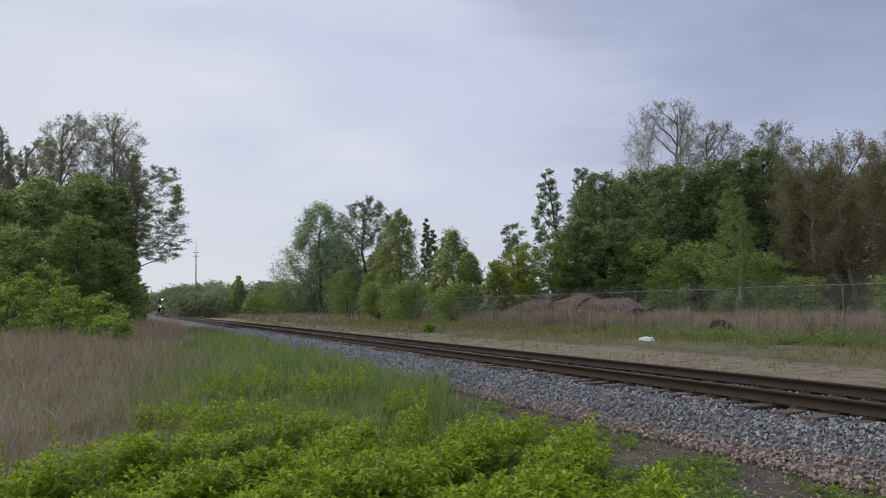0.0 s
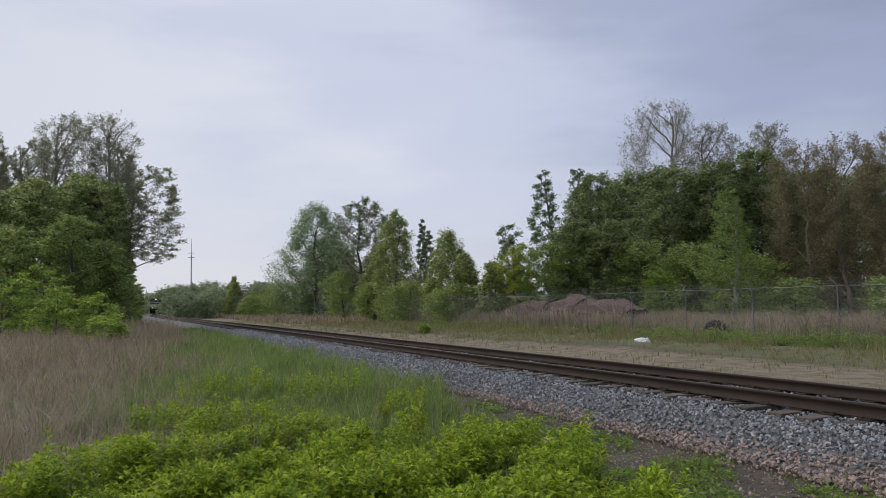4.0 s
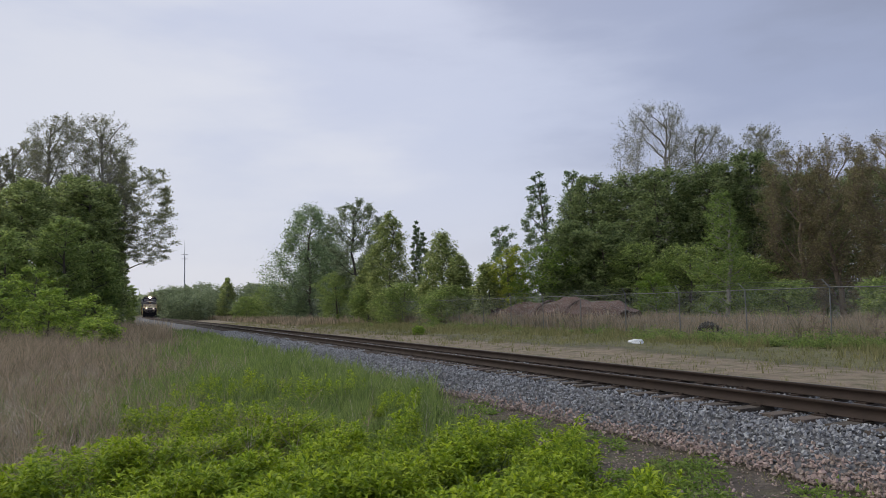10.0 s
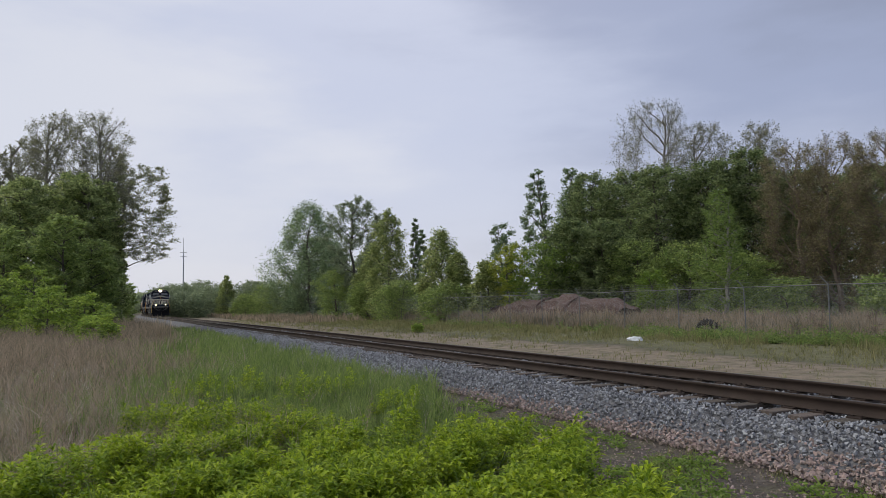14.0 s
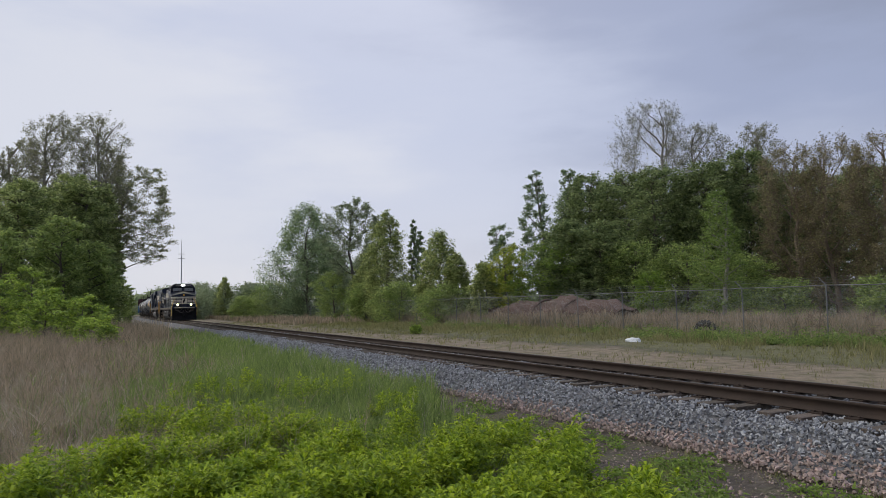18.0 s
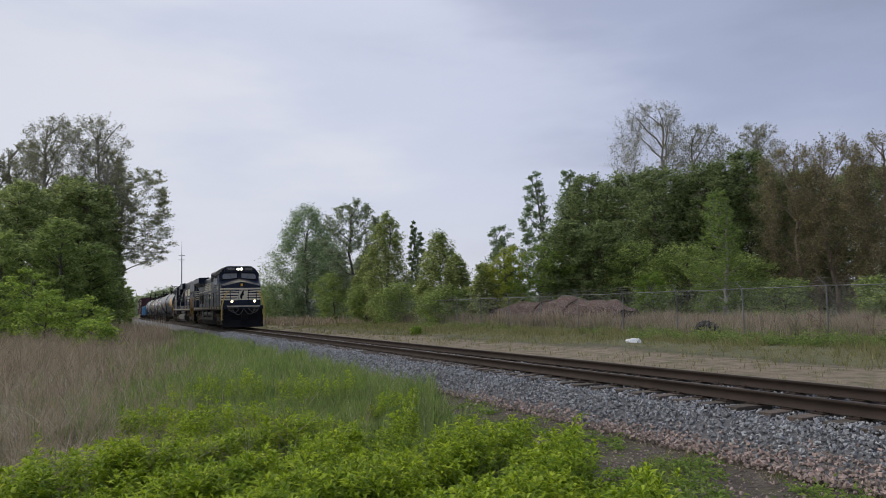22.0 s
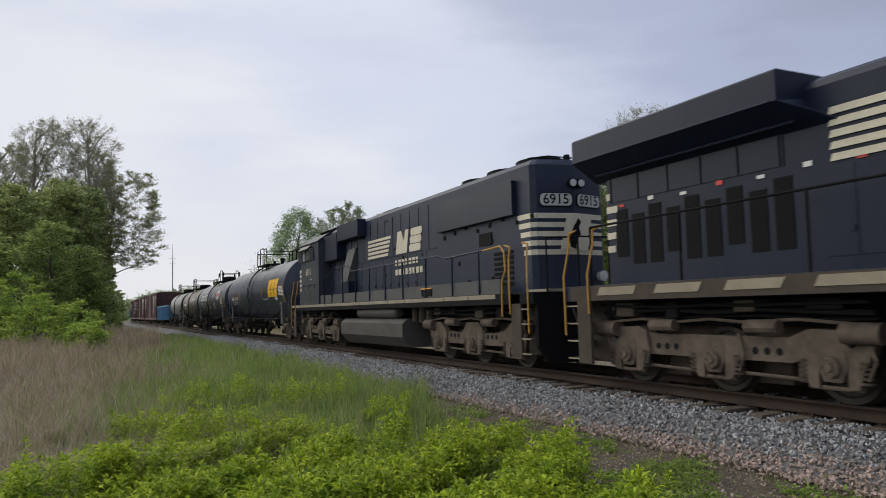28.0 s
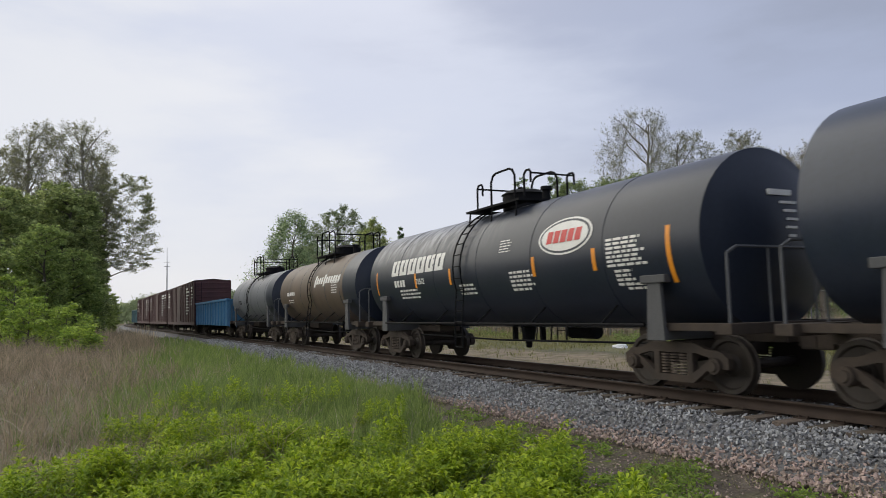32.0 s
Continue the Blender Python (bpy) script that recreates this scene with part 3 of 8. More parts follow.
    field("verge_weeds", "green weeds along the foot of a fence", GRASS_SHORT, x[k], y[k], 0.2, 0.65, 0.009, 0.9, g)
    x, y = g.uniform(-31, -4, 9000), g.normal(27.4, 0.9, 9000)
    k = patchy(x, y, 0.8, 0.7) > 0.7
    field("verge_broadleaf", "green broad-leaved weeds by the fence", GRASS, x[k], y[k], 0.25, 0.6, 0.014, 1.0, g)
    cx, cy = np.concatenate([g.uniform(-31, -12, 80), g.uniform(-75, -34, 30)]), g.normal(27.2, 1.1, 110)
    own = np.repeat(np.arange(110), 150)
    big = g.uniform(0.14, 0.38, 110)[own]
    X, Y = cx[own] + g.normal(0, 1, len(own)) * big, cy[own] + g.normal(0, 1, len(own)) * big
    Z = ground_z(X, Y) + np.abs(g.normal(0, 0.9, len(own))) * big + 0.05
    V, F = leaf_tips(np.stack([X, Y, Z], -1), g.uniform(0.05, 0.1, len(own)), g, 0.4, 1.8)
    tagged(new("fence_weeds", array_mesh("fence_weeds", V, F, GRASS)), "bushy light green weeds along a wire fence", "weeds", kind="stuff")
    # brown grass behind the fence
    x, y = g.uniform(-100, -8, 34000), g.uniform(29.4, 41, 34000)
    back_x, back_y = x, y
    x, y = g.uniform(-75, -8, 52000), g.uniform(29.3, 36.5, 52000)
    k = ~((x > -35) & (x < -25) & (y < 32))
    field("rank_dry_grass", "tall brown grass close behind the fence", GRASS_DRY, x[k], y[k], 0.8, 1.5, 0.011, 0.5, g, tuft=9)
    field("verge_dry_grass", "brown dry grass on the bank beside the bend", GRASS_DRY, g.uniform(-170, -78, 9000), g.uniform(19, 27.5, 9000), 0.5, 1.1, 0.02, 0.5, g, tuft=9, spread=0.15)
    x, y = back_x, back_y
    k = ~((x < -42) & (x > -64) & (y > 29.2) & (y < 34) & (g.random(len(x)) < 0.6))
    field("rank_dry_grass", "tall brown grass behind the fence", GRASS_DRY, x[k], y[k], 0.6, 1.35, 0.011, 0.5, g)


def leaf_tips(C, size, g, flat=0.0, long=1.7):
    """Small pointed leaves (a triangle each) at the places C."""
    n = len(C)
    M = rotations(n, g)
    a, b = M[:, :, 0], M[:, :, 1]
    if flat:
        a = a * np.array([1, 1, 1 - flat])
        b = b * np.array([1, 1, 1 - flat])
    s = size[:, None]
    V = np.stack([C - a * s * long * 0.4 - b * s * 0.5, C - a * s * long * 0.4 + b * s * 0.5, C + a * s * long * 0.6], 1)
    return V.reshape(-1, 3), np.arange(3 * n).reshape(n, 3)


def build_weeds():
    """Leafy bright weeds in the foreground: upright stems in mounds, each with whorls of lance-shaped leaves and a rosette at its tip."""
    g = np.random.default_rng(9)
    n = 15000
    az = np.radians(g.uniform(-16, 41, n))
    r = 3.9 + 15.0 * g.random(n) ** 1.8
    x, y = -r * np.cos(az), r * np.sin(az)
    deg = np.degrees(az)
    edge = np.interp(deg, (-16, -8, -2, 3, 7, 14, 19, 21, 24, 27, 33, 37, 40), (8.0, 8.4, 8.8, 9.8, 11.2, 11.6, 9.4, 8.0, 8.4, 9.6, 9.2, 7.6, 5.6)) + 0.45 * np.sin(deg * 1.3) + 0.3 * np.sin(deg * 3.1)
    mound = patchy(x, y, 1.5, 0.9) + 0.35 * patchy(x, y, 4.3, 0.2)
    keep = (r < edge) & (g.random(n) < np.clip((edge - r) / 1.6, 0.15, 1)) & (mound > 0.45)
    keep |= (r >= edge) & (r < 16) & (deg < 23) & (deg > 1) & (patchy(x, y, 0.9, 2.3) > 0.66) & (g.random(n) < 0.7)
    x, y, mound = x[keep], y[keep], mound[keep]
    zg = ground_z(x, y)
    h = g.uniform(0.34, 0.54, len(x)) * (0.35 + 0.95 * mound)
    lean = g.normal(0, 0.06, (len(x), 2))
    m = 30
    own = np.repeat(np.arange(len(x)), m)
    k = np.tile(np.arange(m), len(x))
    # a rosette of ten leaves at the tip, the rest in loose whorls down the stem
    t = np.where(k < 10, g.uniform(0.93, 1.0, len(own)), 1.0 - 0.62 * (k - 9) / m - g.uniform(0, 0.06, len(own)))
    a = k * 2.39996 + g.normal(0, 0.3, len(own)) + own
    L = np.where(k < 10, g.uniform(0.05, 0.085, len(own)), g.uniform(0.075, 0.125, len(own)))
    wd = L * g.uniform(0.13, 0.19, len(own))
    up = np.where(k < 10, g.uniform(0.5, 1.8, len(own)), g.uniform(0.05, 0.75, len(own)))
    base = np.stack([x[own] + lean[own, 0] * t, y[own] + lean[own, 1] * t, zg[own] + h[own] * t], -1)
    d = np.stack([np.cos(a), np.sin(a), up], -1)
    d /= np.linalg.norm(d, axis=1)[:, None]
    s = np.stack([-np.sin(a), np.cos(a), np.zeros(len(own))], -1)
    low = np.array([0, 0, 1.0])
    mid = base + d * (L * 0.5)[:, None]
    tip = base + d * L[:, None] - low * (L * g.uniform(0.1, 0.4, len(own)))[:, None]
    fold = low * (wd * 0.5)[:, None]
    V = np.stack([base, mid - s * wd[:, None] + fold, mid, mid + s * wd[:, None] + fold, tip], 1).reshape(-1, 3)
    o = 5 * np.arange(len(own))
    F = np.concatenate([np.stack([o + p, o + q, o + w], -1) for p, q, w in ((0, 1, 2), (1, 4, 2), (0, 2, 3), (2, 4, 3))])
    ob = new("leafy_weeds", array_mesh("leafy_weeds", V, F, WEED))
    tagged(ob, "bright yellow-green leafy weeds in a dense stand", "weeds", kind="stuff")
    P = np.stack([x, y, zg], -1)
    Vs, Fs = blades(P, h, np.full(len(P), 0.0045), 0.12, g)
    ob = new("weed_stems", array_mesh("weed_stems", Vs, Fs, GRASS))
    tagged(ob, "thin green stems of leafy weeds", "weeds", kind="stuff")


# ---------------------------------------------------------------- trees
ROUND = ((0.0, 0.6), (0.2, 0.9), (0.5, 1.0), (0.75, 0.93), (0.9, 0.72), (1.0, 0.35))
VASE = ((0.0, 0.35), (0.25, 0.72), (0.55, 1.0), (0.78, 0.92), (0.92, 0.68), (1.0, 0.3))
CONE = ((0.0, 0.8), (0.2, 1.0), (0.5, 0.93), (0.75, 0.7), (0.92, 0.42), (1.0, 0.15))
SPIRE = ((0.0, 0.5), (0.2, 0.9), (0.5, 1.0), (0.8, 0.75), (1.0, 0.3))
KINDS = {
    # crown base, outline, boughs, bough size, twigs a bough, leaves a twig, leaf size, flatness of a bough, how far limbs climb, bark
    "ash": dict(base=0.26, form=VASE, boughs=120, size=0.17, twigs=11, leaves=10, leaf=0.085, flat=0.85, climb=1.7, bark="l", fan=3, twig=0.6, near=0.4),
    "overhang": dict(base=0.43, form=ROUND, boughs=120, size=0.17, twigs=11, leaves=13, leaf=0.085, flat=0.5, climb=0.45, bark="l", fan=3, twig=0.5, near=0.4),
    "ash2": dict(base=0.2, form=VASE, boughs=54, size=0.17, twigs=12, leaves=16, leaf=0.16, flat=0.8, climb=1.3, bark="d", fan=2, near=0.6),
    "oak": dict(base=0.05, form=ROUND, boughs=120, size=0.22, twigs=12, leaves=13, leaf=0.15, flat=0.5, climb=0.7, bark="b", fan=1),
    "elm": dict(base=0.03, form=ROUND, boughs=170, size=0.19, twigs=12, leaves=13, leaf=0.125, flat=0.36, climb=0.5, bark="b", fan=1),
    "maple": dict(base=0.02, form=CONE, boughs=120, size=0.2, twigs=12, leaves=12, leaf=0.2, flat=0.8, climb=1.0, bark="b", fan=1),
    "birch": dict(base=0.02, form=CONE, boughs=100, size=0.22, twigs=12, leaves=12, leaf=0.15, flat=0.9, climb=1.1, bark="b", fan=1),
    "poplar": dict(base=0.2, form=SPIRE, boughs=42, size=0.22, twigs=9, leaves=14, leaf=0.15, flat=0.8, climb=1.2, bark="g", fan=1),
    "gold": dict(base=0.12, form=ROUND, boughs=60, size=0.22, twigs=10, leaves=13, leaf=0.12, flat=0.6, climb=0.8, bark="b", fan=1),
    "lime": dict(base=0.1, form=ROUND, boughs=70, size=0.22, twigs=10, leaves=12, leaf=0.12, flat=0.6, climb=0.9, bark="g", fan=1),
    "slim": dict(base=0.1, form=CONE, boughs=60, size=0.24, twigs=11, leaves=11, leaf=0.11, flat=0.6, climb=0.9, bark="l", fan=1),
    "bud": dict(base=0.08, form=ROUND, boughs=120, size=0.18, twigs=13, leaves=8, leaf=0.08, flat=0.9, climb=1.8, bark="r", fan=3, twig=0.7, near=0.5),
    "low": dict(base=0.0, form=ROUND, boughs=80, size=0.26, twigs=11, leaves=12, leaf=0.14, flat=0.5, climb=0.6, bark="b", fan=1),
    "shrub": dict(base=0.0, form=ROUND, boughs=46, size=0.26, twigs=10, leaves=12, leaf=0.1, flat=0.4, climb=0.8, bark="b", fan=1),
    "sapling": dict(base=0.1, form=VASE, boughs=14, size=0.3, twigs=5, leaves=1, leaf=0.035, flat=1.0, climb=2.0, bark="r", fan=2),
    "far": dict(base=0.0, form=ROUND, boughs=60, size=0.24, twigs=9, leaves=11, leaf=0.3, flat=0.7, climb=0.6, bark="b", fan=1),
}


def limb_tubes(a, b, ra, rb, n=5):
    """Tapered tubes from a to b."""
    d = b - a
    d = d / (np.linalg.norm(d, axis=1)[:, None] + 1e-9)
    ref = np.where(np.abs(d[:, 2:3]) > 0.9, np.array([[1.0, 0, 0]]), np.array([[0, 0, 1.0]]))
    s = np.cross(d, ref)
    s /= np.linalg.norm(s, axis=1)[:, None] + 1e-9
    u = np.cross(d, s)
    m = len(a)
    V = np.zeros((m, 2 * n, 3))
    for i in range(n):
        c, k = math.cos(2 * math.pi * i / n), math.sin(2 * math.pi * i / n)
        V[:, i] = a + (s * c + u * k) * ra[:, None]
        V[:, n + i] = b + (s * c + u * k) * rb[:, None]
    o = 2 * n * np.arange(m)
    F = [np.stack([o + i, o + (i + 1) % n, o + n + (i + 1) % n, o + n + i], -1) for i in range(n)]
    return V.reshape(-1, 3), np.concatenate(F)


def ball(n, g):
    """n places spread through a unit ball, more of them near its skin."""
    d = g.normal(size=(n, 3))
    return d / (np.linalg.norm(d, axis=1)[:, None] + 1e-9) * (g.uniform(0.25, 1.0, n) ** 0.6)[:, None]


def tree(kind, x, y, h, w, seed, label, category="tree", group=""):
    """A tree or shrub: tapered trunk, limbs that climb to boughs spread over the crown's outline, twigs and leaves on each bough."""
    K, g = KINDS[kind], np.random.default_rng(seed)
    form = np.array(K["form"])
    R, z0 = w / 2, K["base"] * h
    n = int(K["boughs"] * min(1.7, max(0.55, (h - z0) / 11 + w / 14)))
    # boughs over the crown, with bulges and hollows
    grid = np.linspace(0.02, 0.985, 200)
    weight = np.cumsum(np.interp(grid, form[:, 0], form[:, 1]) + 0.12)
    v = np.interp((np.arange(n) + g.random(n)) / n * weight[-1], weight, grid)
    an = np.arange(n) * 2.3999 + g.normal(0, 0.35, n)
    ph = g.uniform(0, 6.28, 3)
    lump = 1 + 0.14 * np.sin(2 * an + 5 * v + ph[0]) + 0.12 * np.sin(3 * an - 9 * v + ph[1]) + g.normal(0, 0.07, n)
    b = K["size"] * R * g.uniform(0.75, 1.3, n) * np.clip(0.65 + 0.6 * np.interp(v, form[:, 0], form[:, 1]), 0.5, 1.2) + 0.06
    reach = np.maximum(0.0, R * np.interp(v, form[:, 0], form[:, 1]) * lump - 0.55 * b) * g.uniform(0.3, 1.0, n) ** 0.45
    C = np.stack([reach * np.cos(an), reach * np.sin(an), np.minimum(z0 + v * (h - z0), h - 0.5 * b * K["flat"])], -1)
    # trunk
    thick = min(0.015 * h + 0.03, 0.02 * h)
    bits = 10
    tz = np.linspace(-0.15, 0.94 * h, bits + 1)
    sway = np.cumsum(g.normal(0, 0.012 * h, (bits + 1, 2)), 0)
    sway -= sway[0]
    shift = np.array([0.0, 0.0])
    if kind == "overhang":
        shift = np.array([-0.2 * w, -0.42 * w])
    T = np.concatenate([sway + shift * (1 - tz / h)[:, None] ** 0.5, tz[:, None]], 1)
    tr = thick * (1 - 0.9 * np.linspace(0, 1, bits + 1)) ** 0.8
    A, B, RA, RB = [T[:-1]], [T[1:]], [tr[:-1]], [tr[1:]]
    # limbs: each bough is joined to the nearest wood below it, so that limbs fork
    steps = 4
    nodes, depth = [T[k] * (1 - f) + T[k + 1] * f for k in range(1, bits) for f in (0.0, 0.5)], [0] * (2 * (bits - 1))
    S, mid, lr = np.zeros((n, 3)), np.zeros((n, 3)), np.zeros(n)
    near_first = np.argsort(np.hypot(C[:, 0], C[:, 1]) + g.uniform(0, 0.5 * R, n))
    for i in near_first:
        N, dp = np.array(nodes), np.array(depth)
        d = C[i] - N
        flat_d = np.hypot(d[:, 0], d[:, 1])
        cost = np.linalg.norm(d, axis=1) + 3.0 * np.maximum(0, K["climb"] * flat_d * 0.7 - d[:, 2]) + 0.12 * R * dp
        k = int(np.argmin(cost))
        S[i] = N[k]
        length = np.linalg.norm(C[i] - S[i])
        mid[i] = S[i] + (C[i] - S[i]) * np.array([0.58, 0.58, 0.42]) + g.normal(0, 0.05, 3) * length
        lr[i] = np.clip((0.3 * thick if dp[k] == 0 else 0.11 * thick) * min(1.0, 0.35 + length / (1.2 * R)), 0.009, 0.5 * thick)
        for f in (0.4, 0.7, 1.0):
            nodes.append(S[i] * (1 - f) ** 2 + mid[i] * 2 * f * (1 - f) + C[i] * f * f)
            depth.append(dp[k] + 1)
    prev = S
    for i in range(1, steps + 1):
        f = i / steps
        p = S * (1 - f) ** 2 + mid * 2 * f * (1 - f) + C * f * f + (g.normal(0, 0.02 * R, (n, 3)) if i < steps else 0)
        A.append(prev), B.append(p)
        RA.append(lr * (1 - 0.7 * (i - 1) / steps)), RB.append(lr * (1 - 0.7 * f))
        prev = p
    thick_v, thick_f = limb_tubes(np.concatenate(A), np.concatenate(B), np.concatenate(RA), np.concatenate(RB), 5)
    fine = K.get("twig", 1.0)
    # twigs that spread from each limb's end through its bough, then smaller ones
    own = np.repeat(np.arange(n), K["twigs"])
    f = g.uniform(0.62, 1.0, len(own))[:, None]
    P0 = S[own] * (1 - f) ** 2 + mid[own] * 2 * f * (1 - f) + C[own] * f * f
    out = C - np.array([0, 0, z0 + 0.3 * (h - z0)])
    out = out / (np.linalg.norm(out, axis=1)[:, None] + 1e-9)
    P1 = C[own] + ball(len(own), g) * b[own][:, None] * np.array([1, 1, K["flat"]]) + out[own] * (0.3 * b[own])[:, None]
    A, B, RA = [P0], [P1], [np.full(len(P0), 0.011 * fine)]
    ends, roots = [P1], [P0]
    for k in range(K["fan"] - 1):
        q = P0 + (P1 - P0) * g.uniform(0.35, 0.8, len(P0))[:, None]
        e = P1 + g.normal(0, 0.32, P1.shape) * b[own][:, None] * np.array([1, 1, K["flat"]])
        A.append(q), B.append(e), RA.append(np.full(len(q), 0.008 * fine))
        ends.append(e), roots.append(q)
    A, B, RA = np.concatenate(A), np.concatenate(B), np.concatenate(RA)
    if K["fan"] == 1:
        A, B, RA = A[::4], B[::4], RA[::4]
    thin_v, thin_f = limb_tubes(A, B, RA, RA * 0.6, 3)
    # leaves towards the ends of the twigs
    ends, roots = np.concatenate(ends), np.concatenate(roots)
    many = max(1, round(K["leaves"] * (1.0 if K["fan"] == 1 else 1.0 / K["fan"])))
    f = g.uniform(0.4, 1.1, (len(ends) * many, 1))
    own = np.repeat(own if K["fan"] == 1 else np.tile(own, K["fan"]), many)
    P = np.repeat(roots, many, 0) * (1 - f) + np.repeat(ends, many, 0) * f
    P = P + np.clip(g.normal(0, 1, P.shape), -1.7, 1.7) * (0.2 * b[own] + 0.05)[:, None] * K.get("near", 1.0) * np.array([1, 1, K["flat"]])
    P = P[P[:, 2] > 0.06]
    V, F = leaf_tips(P, K["leaf"] * g.uniform(0.6, 1.35, len(P)), g, 0.35)
    top = tagged(new("tree" if category == "tree" else "shrub"), label, category, group)
    top.matrix_basis = pose(x, y, float(ground_z(x, y)))
    bark = {"g": BARK_GREY, "d": BARK_DARK, "b": BARK, "r": BARK_BROWN, "l": BARK_LIGHT}[K["bark"]]
    trunk = new("trunk", array_mesh("trunk", np.concatenate([thick_v, thin_v]), np.concatenate([thick_f, thin_f + len(thick_v)]), bark))
    crown = new("crown", array_mesh("crown", V, F, LEAF[kind]))
    trunk.parent = crown.parent = top
    return top


LABELS = {
    "ash": "tall thin tree with bare grey branches and sparse young leaves",
    "ash2": "round-headed tree with dark trunk and fine dark foliage",
    "oak": "dense broad-leaved tree in mid green foliage",
    "elm": "leafy spring green tree in a dense roadside thicket",
    "maple": "bushy tree with full fresh green foliage",
    "birch": "slender cone-shaped tree with light olive green leaves",
    "poplar": "upright open tree with dark green leaf clusters",
    "gold": "small tree with golden yellow-green leaves",
    "lime": "young tree with bright lime green leaves",
    "overhang": "leaning tree whose sparse branches hang towards the track",
    "slim": "slim young tree with grey trunk and bright green leaves",
    "bud": "spreading tree with reddish brown budding twigs",
    "low": "low green undergrowth bush below taller trees",
    "shrub": "leafy light green shrub in dry grass",
    "far": "distant green tree beyond the bend of the track",
}
